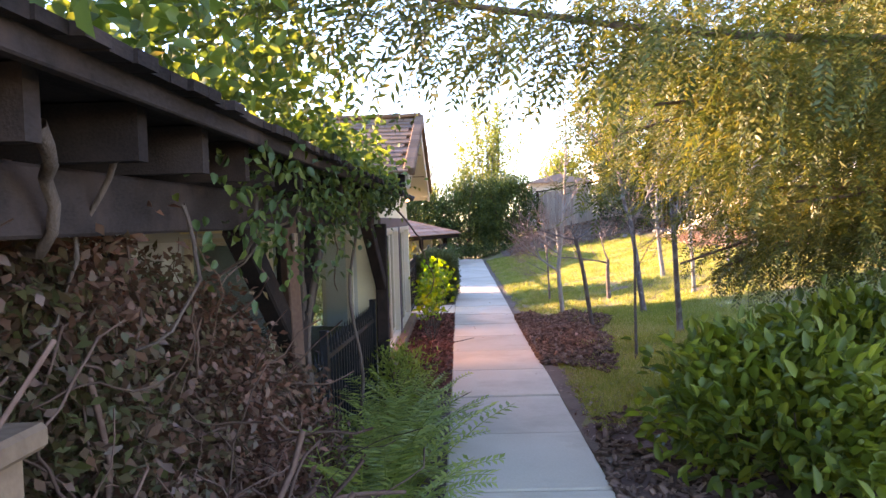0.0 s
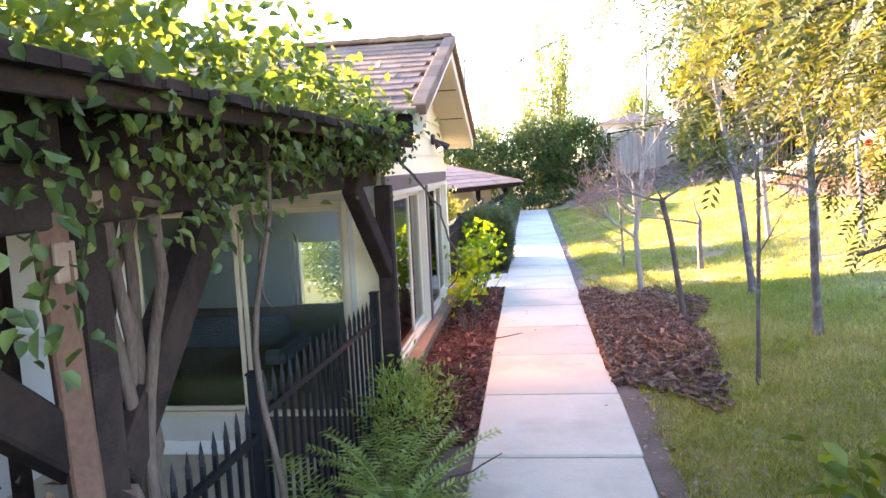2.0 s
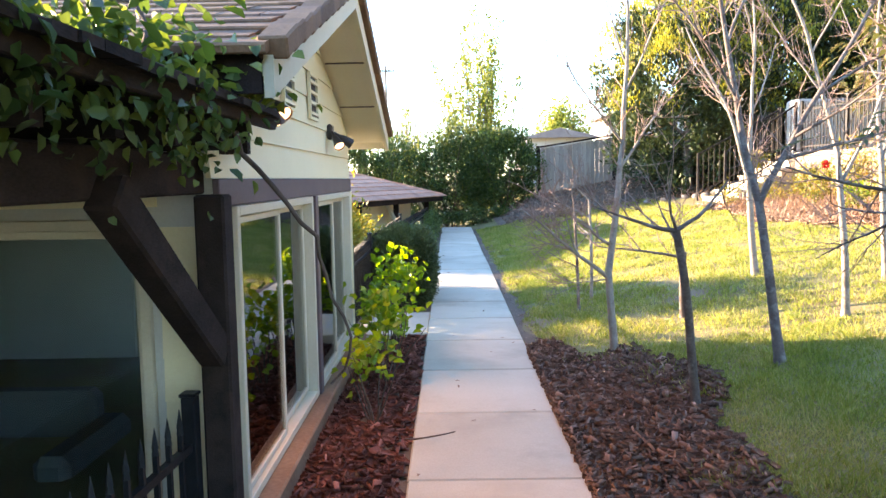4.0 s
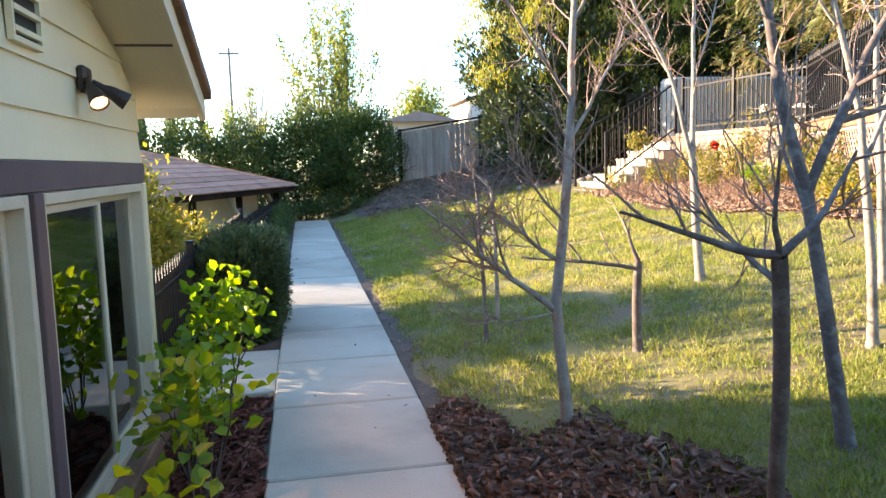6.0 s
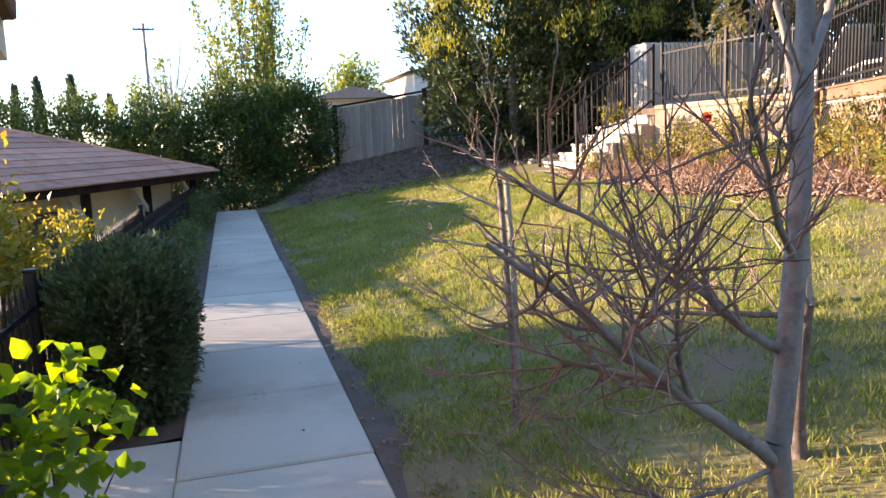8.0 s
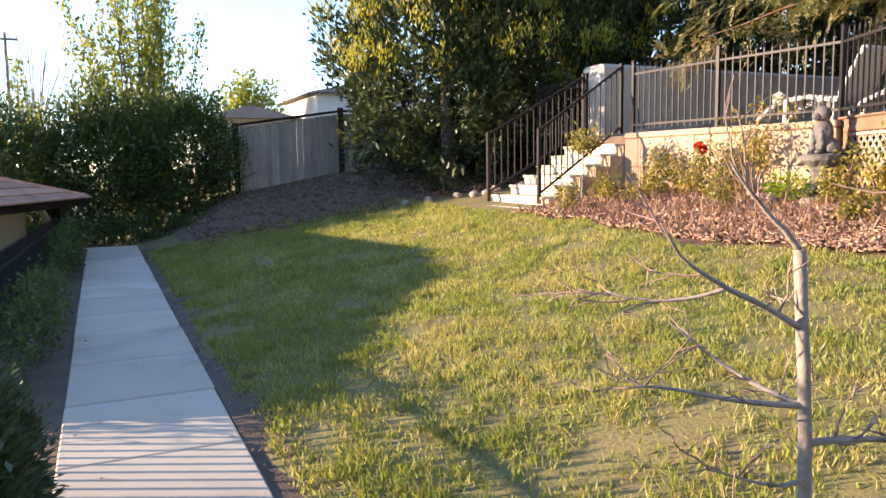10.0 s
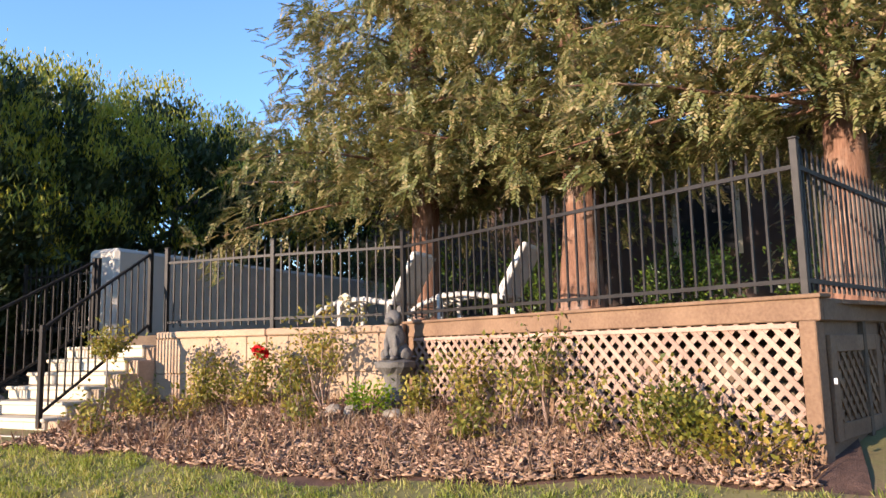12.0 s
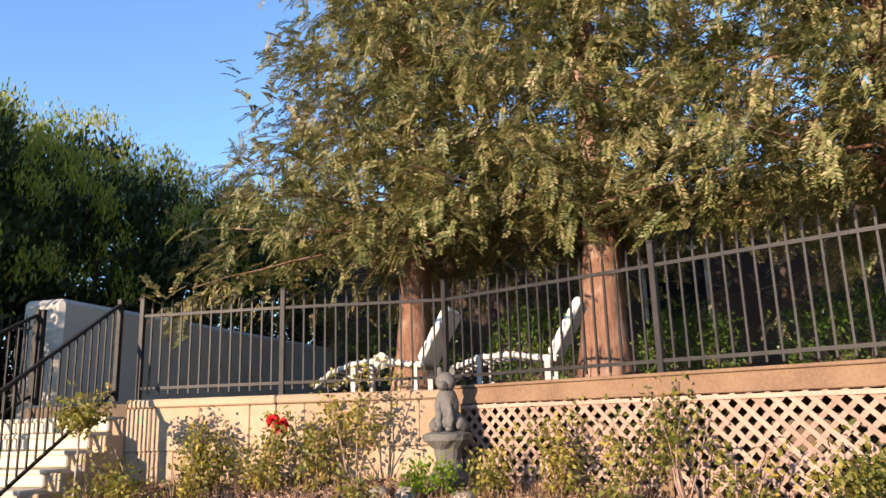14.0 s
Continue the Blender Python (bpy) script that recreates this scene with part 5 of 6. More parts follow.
def near_conifer():
    """The big conifer beside the path's start, whose limbs hang over the lawn."""
    x, y = 4.9, 6.2
    z = ground_z(x, y)
    ob = thing("conifer_tree", (x, y, z), "large conifer with golden-green limbs over the lawn", "tree")
    part("trunk", tubes("trunk", [(wander((x, y, z - 0.1), (0, 0, 1), 8, 10, 0.02), np.linspace(0.3, 0.08, 11))], M_RBARK, 14), M_RBARK, ob)
    limbs = [((x, y, 2.7), (-1, -0.13, 0.05), 4.4), ((x, y, 2.5), (-1, 0.30, -0.02), 3.5), ((x, y, 2.2), (-0.9, 0.1, -0.03), 3.4), ((x, y, 1.9), (-0.9, 0.25, -0.04), 3.0),
             ((x, y, 3.1), (-1, 0.05, 0.06), 4.3), ((x, y, 3.5), (-1, 0.3, 0.1), 3.9), ((x, y, 1.75), (-0.9, -0.25, 0.0), 3.4), ((x, y, 3.3), (-1, -0.45, 0.06), 4.8), ((x, y, 4.0), (-0.95, 0.2, 0.1), 4.0), ((x, y, 4.4), (-1, 0.0, 0.12), 4.0), ((x, y, 2.3), (-0.7, -0.6, 0.02), 3.6),
             ((x, y, 2.75), (-0.86, -0.50, -0.05), 6.7), ((x, y, 3.0), (-0.88, -0.44, -0.02), 6.0), ((x, y, 2.4), (-0.85, -0.42, -0.03), 4.6), ((x, y, 2.0), (-0.95, -0.12, -0.06), 3.7), ((x, y, 3.9), (-0.86, -0.48, 0.02), 6.2), ((x, y, 2.1), (-0.9, -0.36, -0.02), 3.9),
             ((x, y, 1.7), (-0.9, -0.30, 0.0), 3.2), ((x, y, 1.6), (-0.88, -0.05, -0.02), 3.1)]
    tips, ways = [], []
    for a, w, ln in limbs:
        lp = wander(a, w, ln, 9, 0.03 if ln > 4.5 else 0.05, 0.0 if ln > 4.5 else -0.012)
        part("limb", tubes("limb", [(lp, np.linspace(0.042, 0.009, 10))], M_VBARK, 6), M_VBARK, ob)
        arr = np.array(lp)
        m = int((250 if ln > 5.5 else 135) * ln)
        s = 0.22 + 0.8 * rng.random(m) ** 0.8
        idx = np.clip((s * 9).astype(int), 0, 8)
        fr = (s * 9 - idx)[:, None]
        q = arr[idx] * (1 - fr) + arr[np.minimum(idx + 1, 9)] * fr
        tips.append(q + rng.normal(size=(m, 3)) * np.array([0.26, 0.30, 0.20]) - np.array([0, 0, 0.10]))
        ways.append(np.repeat(np.array([w], dtype=float), m, 0))
    c, d = np.concatenate(tips), np.concatenate(ways)
    keep = c[:, 2] > np.where((c[:, 0] < 0.9) & (c[:, 1] < 4.7), 2.13, np.where(c[:, 0] < 0.4, 1.95, np.where(c[:, 0] < 1.6, 1.45, 1.0)))
    c, d = c[keep], d[keep]
    p, w, nr = sprays(c, d + rng.normal(size=d.shape) * 0.5, 0.22, 18, 0.9)
    m = len(p)
    part("crown", leaves("crown", p, w, 0.05 * (0.7 + 0.6 * rng.random(m)), 0.015, L_NEAR, nr), L_NEAR, ob, "hanging golden-green sprays")


near_conifer()


def hedge_conifer(x, y, h, r, label):
    """A dense dark evergreen; upright yellow-green shoots near its top also paint in sunlight."""
    z = ground_z(x, y) if y > 26 else 1.2
    ob = thing("evergreen_tree", (x, y, z), label, "tree", "dark evergreens")
    part("trunk", tubes("trunk", [(wander((x, y, z - 0.1), (0, 0, 1), h * 0.8, 8, 0.05), np.linspace(0.16, 0.04, 9))], M_BARKD, 8), M_BARKD, ob)
    for k in range(7):
        a = k * 2.4
        part("limb", tubes("limb", [(wander((x, y, z + h * (0.2 + 0.08 * k)), (math.cos(a), math.sin(a), 0.5), r * 0.9, 6, 0.12), np.linspace(0.06, 0.015, 7))], M_BARKD, 6), M_BARKD, ob)
    c, d = clumps(760, (x, y, z + h * 0.48), (r, r, h * 0.52), 0.15, 40 if x < 15 else 24, -0.95, 0.6)
    way = d * 0.6 + rng.normal(size=c.shape) * 0.5 + np.array([0, 0, 0.7])
    part("crown", leaves("crown", c, way, 0.17 * (0.6 + 0.8 * rng.random(len(c))), 0.07, L_PINE), L_PINE, ob, "dense dark green needles")
    c, d = clumps(210, (x, y, z + h * 0.52), (r * 1.05, r * 1.05, h * 0.53), 0.13, 70, -0.25, 0.94)
    c[:, 2] += np.abs(rng.normal(size=len(c))) * 0.12
    way = rng.normal(size=c.shape) * 0.35 + np.array([0, 0, 1.0])
    tagged(part("sunlit_new_growth", leaves("sunlit_new_growth", c, way, 0.12 * (0.6 + 0.8 * rng.random(len(c))), 0.032, L_PINETIP), L_PINETIP, ob, "upright yellow-green new growth, also painted sunlight on the top"), kind="stuff")


for x, y, h, r in ((6.9, 27.6, 5.6, 2.4), (9.9, 28.2, 5.5, 2.6), (13.0, 27.8, 5.8, 2.6), (16.4, 27.0, 5.9, 2.6), (19.6, 26.0, 6.1, 2.7), (22.5, 23.5, 6.8, 2.8)):
    hedge_conifer(x, y, h, r, "dense dark evergreen tree with yellow-green tips")


def shrub(name, x, y, z0, radii, n, per, size, width, material, label, category="shrub", clump=0.08, stems=8, bark=M_VBARK, shell=0.5, group="", up=0.4, stemr=0.012, bottom=-0.9, broad=False):
    """A leafy shrub on several stems."""
    ob = thing(name, (x, y, z0), label, category, group)
    cz = z0 + radii[2]
    st = []
    for k in range(stems):
        a = k * 2.399
        q = np.array([math.cos(a) * radii[0] * 0.7, math.sin(a) * radii[1] * 0.7, radii[2] * (1.1 + 0.6 * rng.random())])
        st.append((wander((x + 0.1 * q[0], y + 0.1 * q[1], z0 - 0.03), q, np.linalg.norm(q), 6, 0.1), np.linspace(stemr, stemr * 0.3, 7)))
    for s in st:
        part("stem", tubes("stem", [s], bark, 5), bark, ob)
    c, d = clumps(n, (x, y, cz), radii, clump, per, bottom, shell)
    c[:, 2] = np.maximum(c[:, 2], z0 + 0.01)
    way = d * 0.6 + rng.normal(size=c.shape) * 0.6 + np.array([0, 0, up])
    part("leaves", leaves("leaves", c, way, size * (0.6 + 0.8 * rng.random(len(c))), width, material, broad=broad), material, ob)
    return ob


# laurel at the path's start, currant and small plants under the windows
shrub("laurel_shrub", 1.32, 4.35, 0.05, (0.66, 0.85, 0.36), 270, 15, 0.088, 0.048, L_SHINY, "glossy bright green laurel shrub", broad=True, clump=0.07)
shrub("laurel_shrub", 2.1, 4.8, 0.15, (0.7, 0.8, 0.36), 270, 15, 0.088, 0.048, L_SHINY, "glossy bright green laurel shrub", broad=True, clump=0.07)
for x, y, h, n in ((-0.74, 9.9, 0.28, 10), (-0.72, 10.8, 0.40, 17), (-0.76, 12.25, 0.42, 34), (-0.82, 11.25, 0.38, 15)):
    shrub("currant_bush", x, y, -0.06, (0.20, 0.34, h), n, 8, 0.07, 0.062, L_RIVER, "leafy shrub with bright yellow-green leaves", broad=True, clump=0.07, stems=7, stemr=0.008, shell=0.35, up=0.1, bottom=-0.35, group="window shrubs")
shrub("golden_shrub", -2.1, 15.05, -0.4, (0.75, 1.05, 0.95), 900, 15, 0.065, 0.042, L_YEL, "tall shrub with yellow and green leaves", clump=0.09)
# Extra shrub with no seen counterpart, thickens the shadow cast over path and lawn.
shrub("dark_shrub", -3.6, 16.0, -0.7, (0.7, 1.2, 1.1), 600, 14, 0.08, 0.05, L_HEDGE, "added dark evergreen shrub behind the golden one, blocks low sun", clump=0.1)
# Shrub added and sized to keep the low sun off the near path.
shrub("low_shrub", -1.9, 13.25, -0.2, (0.42, 0.9, 0.42), 330, 14, 0.06, 0.035, L_YEL, "added low yellow-green shrub behind the iron fence, shades the path", clump=0.08)
shrub("golden_shrub", -1.75, 18.4, -0.3, (0.5, 0.9, 0.55), 160, 14, 0.06, 0.03, L_YEL, "low golden shrub by the fence", clump=0.08)
shrub("dark_shrub", -0.78, 20.5, -0.1, (0.22, 2.4, 0.26), 260, 14, 0.05, 0.025, L_HEDGE, "low dark shrubs along the path edge", clump=0.06)
shrub("dark_shrub", -0.72, 25.5, -0.1, (0.22, 2.2, 0.36), 260, 14, 0.06, 0.025, L_HEDGE, "low dark shrubs along the path edge", clump=0.06)


def boxwood():
    """A clipped bush with soft, rounded box shape."""
    x, y, z0 = -0.79, 14.75, -0.1
    ob = thing("clipped_bush", (x, y, z0), "clipped dark green bush beside the path", "shrub")
    part("stem", tubes("stem", [(wander((x, y, z0), (0, 0, 1), 0.8, 5, 0.05), np.linspace(0.04, 0.02, 6))], M_VBARK, 6), M_VBARK, ob)
    n = 2700
    d = unit(rng.normal(size=(n, 3)))
    e = d / (np.abs(d) ** 4).sum(1)[:, None] ** 0.25
    cc = np.array([x, y, z0 + 0.50]) + e * np.array([0.34, 0.85, 0.47]) * (0.84 + 0.16 * rng.random((n, 1)) + 0.05 * np.sin(d[:, :1] * 11 + d[:, 1:2] * 9))
    c = np.repeat(cc, 16, 0) + rng.normal(size=(n * 16, 3)) * 0.03
    way = np.repeat(e, 16, 0) + rng.normal(size=c.shape) * 0.5 + np.array([0, 0, 0.4])
    part("leaves", leaves("leaves", c, way, 0.045 * (0.6 + 0.8 * rng.random(len(c))), 0.019, L_BOX), L_BOX, ob)


boxwood()


def fern(x, y, z, n, length, label="arching green sword fern"):
    """A fern: arching fronds with leaflets on both sides."""
    ob = thing("fern", (x, y, z), label, "fern", "ferns by the path")
    lf_p, lf_w, stalks = [], [], []
    for k in range(n):
        a = k * 2.399 + rng.random() * 0.4
        up = 0.9 + 0.9 * rng.random()
        ln = length * (0.7 + 0.5 * rng.random())
        pts = [np.array([x, y, z])]
        w = np.array([math.cos(a), math.sin(a), up * 1.4])
        w /= np.linalg.norm(w)
        for _ in range(12):
            w = w + np.array([0, 0, -0.085]) + rng.normal(size=3) * 0.02
            w /= np.linalg.norm(w)
            pts.append(pts[-1] + w * ln / 12)
        stalks.append((pts, np.linspace(0.005, 0.0015, 13)))
        P = np.array(pts)
        for i in range(2, 13):
            t = P[i] - P[i - 1]
            s = np.cross(t, [0, 0, 1.0])
            s /= np.linalg.norm(s) + 1e-9
            for f in (0.0, 0.5):
                for sg in (-1, 1):
                    lf_p.append(P[i - 1] * (1 - f) + P[i] * f)
                    lf_w.append(s * sg + t / np.linalg.norm(t) * 0.35)
        part("stalk", tubes("stalk", [stalks[-1]], L_FERN, 3), L_FERN, ob)
    lf_p, lf_w = np.array(lf_p), np.array(lf_w)
    part("fronds", leaves("fronds", lf_p, lf_w, length * 0.11, length * 0.028, L_FERN, np.repeat([[0, 0, 1.0]], len(lf_p), 0) + rng.normal(size=lf_p.shape) * 0.2), L_FERN, ob)


for x, y, n, ln in ((-0.82, 3.5, 20, 0.75), (-0.78, 4.2, 24, 0.85), (-0.88, 4.8, 22, 0.74), (-0.74, 5.2, 22, 0.70), (-0.86, 5.7, 22, 0.66), (-0.76, 6.1, 20, 0.6), (-1.0, 3.9, 15, 0.72), (-0.95, 6.6, 13, 0.5), (-0.72, 4.65, 15, 0.6)):
    fern(x, y, ground_z(x, y), n, ln)
shrub("low_shrub", -0.92, 7.3, -0.2, (0.25, 0.6, 0.24), 110, 12, 0.06, 0.02, L_FERN, "low feathery green plant by the path", clump=0.07)


# ---- vines ----
def vine_heap():
    """The heap of dead and green creeper along the slope, thick enough to hide the fence."""
    ob = thing("creeper_heap", (-1.35, 2.6, -0.3), "tangled brown and green creeper over the slope", "creeper")
    st = []
    for k in range(260):
        p = np.array([-1.3 + rng.normal() * 0.12, 0.9 + 2.9 * rng.random(), -0.3 + 0.3 * rng.random()])
        st.append((wander(p, (rng.normal() * 0.12, rng.normal() * 0.7, 1), (0.8 + 0.8 * rng.random()) * (1.25 - 0.2 * p[1]), 10, 0.22, -0.03), np.full(11, 0.004 + 0.007 * rng.random() ** 2)))
    for k in range(260):
        y0 = 0.9 + 3.2 * rng.random()
        h0 = 1.45 - 0.9 * ((y0 - 0.7) / 3.7) ** 3
        z0 = -0.2 + (h0 + 0.1) * rng.random()
        p = np.array([-1.0 - 0.30 * max(0, z0), y0, z0])
        st.append((wander(p, (-0.05, rng.normal(), rng.normal() * 0.8), 0.35 + 0.5 * rng.random(), 9, 0.3), np.full(10, 0.002 + 0.004 * rng.random() ** 2)))
    tagged(part("stem_tangle", tubes("stem_tangle", st, M_DEADVINE, 4), M_DEADVINE, ob, "tangled brown stems"), kind="stuff")
    n = 5200
    t = rng.random(n)
    yy = 0.7 + 3.7 * t
    top = 1.58 - 1.0 * ((yy - 0.7) / 3.7) ** 3
    zz = -0.3 + (top + 0.3) * rng.random(n) ** 0.7
    xx = -1.06 - 0.30 * np.clip(zz, 0, 1.2) - 0.45 * rng.random(n) ** 2 + 0.06 * np.sin(yy * 6)
    c = np.repeat(np.stack([xx, yy, zz], 1), 16, 0) + rng.normal(size=(n * 16, 3)) * 0.07
    way = rng.normal(size=c.shape) + np.array([0.5, 0, -0.5])
    part("leaves", leaves("leaves", c, way, 0.042 * (0.6 + 0.8 * rng.random(len(c))), 0.024, L_IVY), L_IVY, ob, "brown and green leaves")


vine_heap()


def roof_vine():
    """The vine on the pergola: twisted trunk by the post, arms along the edge, leaves above."""
    ob = thing("pergola_vine", (-1.15, 4.75, -0.35), "old twisted vine with sunlit leaves on the pergola", "vine")
    for k in range(7):
        ph, rad = k * 1.9, 0.035 + 0.012 * (k % 3)
        q = [(-1.31 + rad * math.sin(i * 0.8 + ph) + 0.012 * i * (k == 6), 4.74 + rad * math.cos(i * 0.8 + ph) + 0.02 * (k % 3) + 0.03 * math.sin(i * 0.45 + k), -0.5 + 0.18 * i) for i in range(12)]
        q = [Vector(c) + Vector((rng.normal() * 0.008, rng.normal() * 0.008, 0)) for c in q]
        part("trunk", tubes("trunk", [(q, np.linspace(0.034 - 0.003 * k, 0.018, 12))], M_VBARK, 8), M_VBARK, ob)
    hook = [(-1.02 - 0.04 * math.sin(i * 0.9), 5.15 + 0.09 * math.sin(i * 0.75), -0.3 + 0.16 * i) for i in range(13)]
    part("trunk", tubes("trunk", [(hook, np.linspace(0.016, 0.009, 13))], M_VBARK, 6), M_VBARK, ob)
    arm = [((-1.15, 4.8, 1.5), (-0.05, -1, 0.12), 2.4, 0.014), ((-1.1, 1.75, 1.68), (0.02, 0.8, -0.6), 1.0, 0.017), ((-1.1, 2.1, 1.72), (0.03, 0.3, -0.8), 0.8, 0.009), ((-1.12, 1.5, 1.6), (0.05, 0.9, -0.3), 0.9, 0.008), ((-1.12, 2.5, 1.55), (0.02, 0.7, -0.7), 0.8, 0.007), ((-1.0, 7.9, 1.7), (0.02, 0.15, -1), 1.2, 0.012), ((-1.05, 6.4, 1.72), (-0.2, 1, 0.9), 0.9, 0.01), ((-1.05, 7.2, 1.8), (-0.2, 0.5, 1), 0.7, 0.009), ((-1.08, 5.5, 1.7), (0.0, -0.3, -1), 0.9, 0.01), ((-1.1, 3.2, 1.6), (0.0, 0.6, -0.7), 0.9, 0.009), ((-1.1, 3.9, 1.62), (0.0, -0.6, -0.6), 0.8, 0.008)]
    for a, w, ln, r0 in arm:
        part("arm", tubes("arm", [(wander(a, w, ln, 14, 0.3), np.linspace(r0, r0 * 0.4, 15))], M_VBARK, 6), M_VBARK, ob)
    n = 900
    yy = 0.5 + 7.8 * rng.random(n)
    hh = 0.12 + 0.42 * np.exp(-((yy - 3.2) / 2.6) ** 2)
    cc = np.stack([-1.05 - 1.6 * rng.random(n) ** 1.4 + 0.1 * rng.normal(size=n), yy, 1.84 + hh * rng.random(n)], 1)
    c = np.repeat(cc, 12, 0) + rng.normal(size=(n * 12, 3)) * 0.09
    c[:, 2] = np.maximum(c[:, 2], 1.83)
    way = rng.normal(size=c.shape) + np.array([0.3, 0, -0.2])
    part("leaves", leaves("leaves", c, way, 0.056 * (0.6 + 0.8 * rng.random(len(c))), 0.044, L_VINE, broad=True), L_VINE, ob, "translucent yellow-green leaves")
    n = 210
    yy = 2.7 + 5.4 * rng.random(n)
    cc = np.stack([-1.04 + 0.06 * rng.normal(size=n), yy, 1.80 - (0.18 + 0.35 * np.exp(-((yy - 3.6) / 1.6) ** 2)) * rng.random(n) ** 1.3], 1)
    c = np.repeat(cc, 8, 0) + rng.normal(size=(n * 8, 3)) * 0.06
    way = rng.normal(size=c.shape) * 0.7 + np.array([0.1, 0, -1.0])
    # Darker hedge leaf colour paints the shade on the vine leaves below the roof edge.
    part("hanging_leaves", leaves("hanging_leaves", c, way, 0.042 * (0.6 + 0.8 * rng.random(len(c))), 0.028, L_HEDGE, broad=True), L_HEDGE, ob, "vine leaves hanging under the edge, shade in their darker colour")


roof_vine()
gate_post = thing("wooden_post", (-1.05, 1.42, -0.3), "weathered wooden post with a flat cap", "post")
part("shaft", boxes((-1.11, -0.99, 1.36, 1.48, -0.4, 1.16), bevel=0.008), M_DECK, gate_post)
part("cap", boxes((-1.135, -0.965, 1.335, 1.505, 1.16, 1.2), bevel=0.008), M_DECK, gate_post)

# ---- far hedge, trees and sky line ----
for k in range(7):
    x = -9.0 + 1.75 * k + 0.2 * rng.random()
    shrub("hedge", x, 30.2 + 0.4 * rng.random(), -0.3 + (0.3 if x > 0 else 0), (1.3, 1.1, 1.55 + 0.12 * rng.random()), 420, 20, 0.11, 0.055, L_HEDGE, "dense dark green hedge behind the path's end", "hedge", 0.13, 6, group="back hedge", stemr=0.03)
shrub("ground_cover", 1.2, 29.3, 0.05, (1.9, 0.5, 0.22), 200, 16, 0.09, 0.045, L_HEDGE, "dark ivy at the foot of the hedge", clump=0.08)
shrub("ground_cover", -1.6, 28.9, -0.1, (1.2, 0.5, 0.22), 160, 16, 0.09, 0.045, L_HEDGE, "dark ivy at the foot of the hedge", clump=0.08)


def upright_tree(x, y, z, h, r, label, shoots=26):
    """A tree of many upright leafy shoots."""
    ob = thing("upright_tree", (x, y, z), label, "tree")
    part("trunk", tubes("trunk", [(wander((x, y, z), (0, 0, 1), h * 0.5, 6, 0.03), np.linspace(0.12, 0.06, 7))], M_BARKD, 8), M_BARKD, ob)
    c = []
    for k in range(shoots):
        a, rr = k * 2.399, r * math.sqrt((k + 0.5) / shoots)
        ln = h * (1.0 - 0.45 * rr / r) * (0.85 + 0.25 * rng.random())
        lp = wander((x + rr * 0.5 * math.cos(a), y + rr * 0.5 * math.sin(a), z + 0.3), (0.5 * rr / h * math.cos(a) * 2, 0.5 * rr / h * math.sin(a) * 2, 1), ln, 10, 0.035)
        part("shoot", tubes("shoot", [(lp, np.linspace(0.03, 0.006, 11))], M_BARKD, 4), M_BARKD, ob)
        P = np.array(lp)
        m = 400
        s = rng.random(m) * 9.99
        i = s.astype(int)
        q = P[i] * (1 - (s - i))[:, None] + P[i + 1] * (s - i)[:, None]
        c.append(q + rng.normal(size=(m, 3)) * (0.20 - 0.012 * s)[:, None])
    c = np.concatenate(c)
    way = rng.normal(size=c.shape) * 0.6 + np.array([0, 0, 0.7])
    part("crown", leaves("crown", c, way, 0.13 * (0.6 + 0.8 * rng.random(len(c))), 0.07, L_POPLAR), L_POPLAR, ob, "yellow-green leaves")


upright_tree(0.95, 31.8, 0.2, 7.6, 1.1, "tall upright tree with yellow-green leaves")
upright_tree(-2.0, 32.0, 0.0, 3.9, 0.9, "upright leafy shrub above the hedge", 10)
shrub("hedge_bush", -0.2, 30.2, 0.2, (1.1, 0.9, 1.65), 260, 20, 0.11, 0.055, L_HEDGE, "dark green bush in front of the upright tree", "hedge", 0.13, 6, stemr=0.03)
shrub("hedge_bush", 1.6, 30.2, 0.4, (1.2, 0.8, 1.35), 260, 20, 0.11, 0.055, L_HEDGE, "dark green bush beside the board fence", "hedge", 0.13, 6, stemr=0.03)


def far_bare_tree(x, y, z, h, r):
    ob = thing("bare_tree", (x, y, z), "far leafless tree with fine pale twigs", "tree")
    part("trunk", tubes("trunk", [([(x, y, z), (x, y, z + h * 0.4)], [0.15, 0.1])], M_BARKP, 6), M_BARKP, ob)
    tw = []
    for k in range(90):
        a = k * 2.399
        rr = r * math.sqrt((k + 0.5) / 90)
        tw.append((wander((x, y, z + h * (0.25 + 0.2 * rng.random())), (rr * math.cos(a), rr * math.sin(a), h * 0.7), h * (0.5 + 0.25 * rng.random()), 6, 0.05, 0.03), np.linspace(0.018, 0.005, 7)))
    tagged(part("twig_mass", tubes("twig_mass", tw, M_BARKP, 3), M_BARKP, ob), kind="stuff")


far_bare_tree(-2.2, 44, 0, 6.2, 2.2)
for x, y, h in ((-7.5, 45, 4.6), (-6.2, 45, 4.7), (-8.6, 46, 4.4), (-5.0, 47, 4.0), (-11, 48, 4.6), (-9.8, 47, 4.3)):
    ob = thing("cypress_tree", (x, y, -1.0), "slim dark cypress tree in the distance", "tree", "far cypresses")
    part("trunk", tubes("trunk", [([(x, y, -1.0), (x, y, 1.0)], [0.1, 0.08])], M_BARKD, 6), M_BARKD, ob)
    n = 1500
    s = rng.random(n)
    rr = 0.27 * np.sqrt(s) * (1 - s) ** 0.35 * 1.4
    a = rng.random(n) * 6.28
    c = np.stack([x + rr * np.cos(a), y + rr * np.sin(a), h - (h + 0.8) * s], 1)
    part("crown", leaves("crown", c, rng.normal(size=c.shape) * 0.3 + np.array([0, 0, 1.0]), 0.3, 0.1, L_CYP), L_CYP, ob)
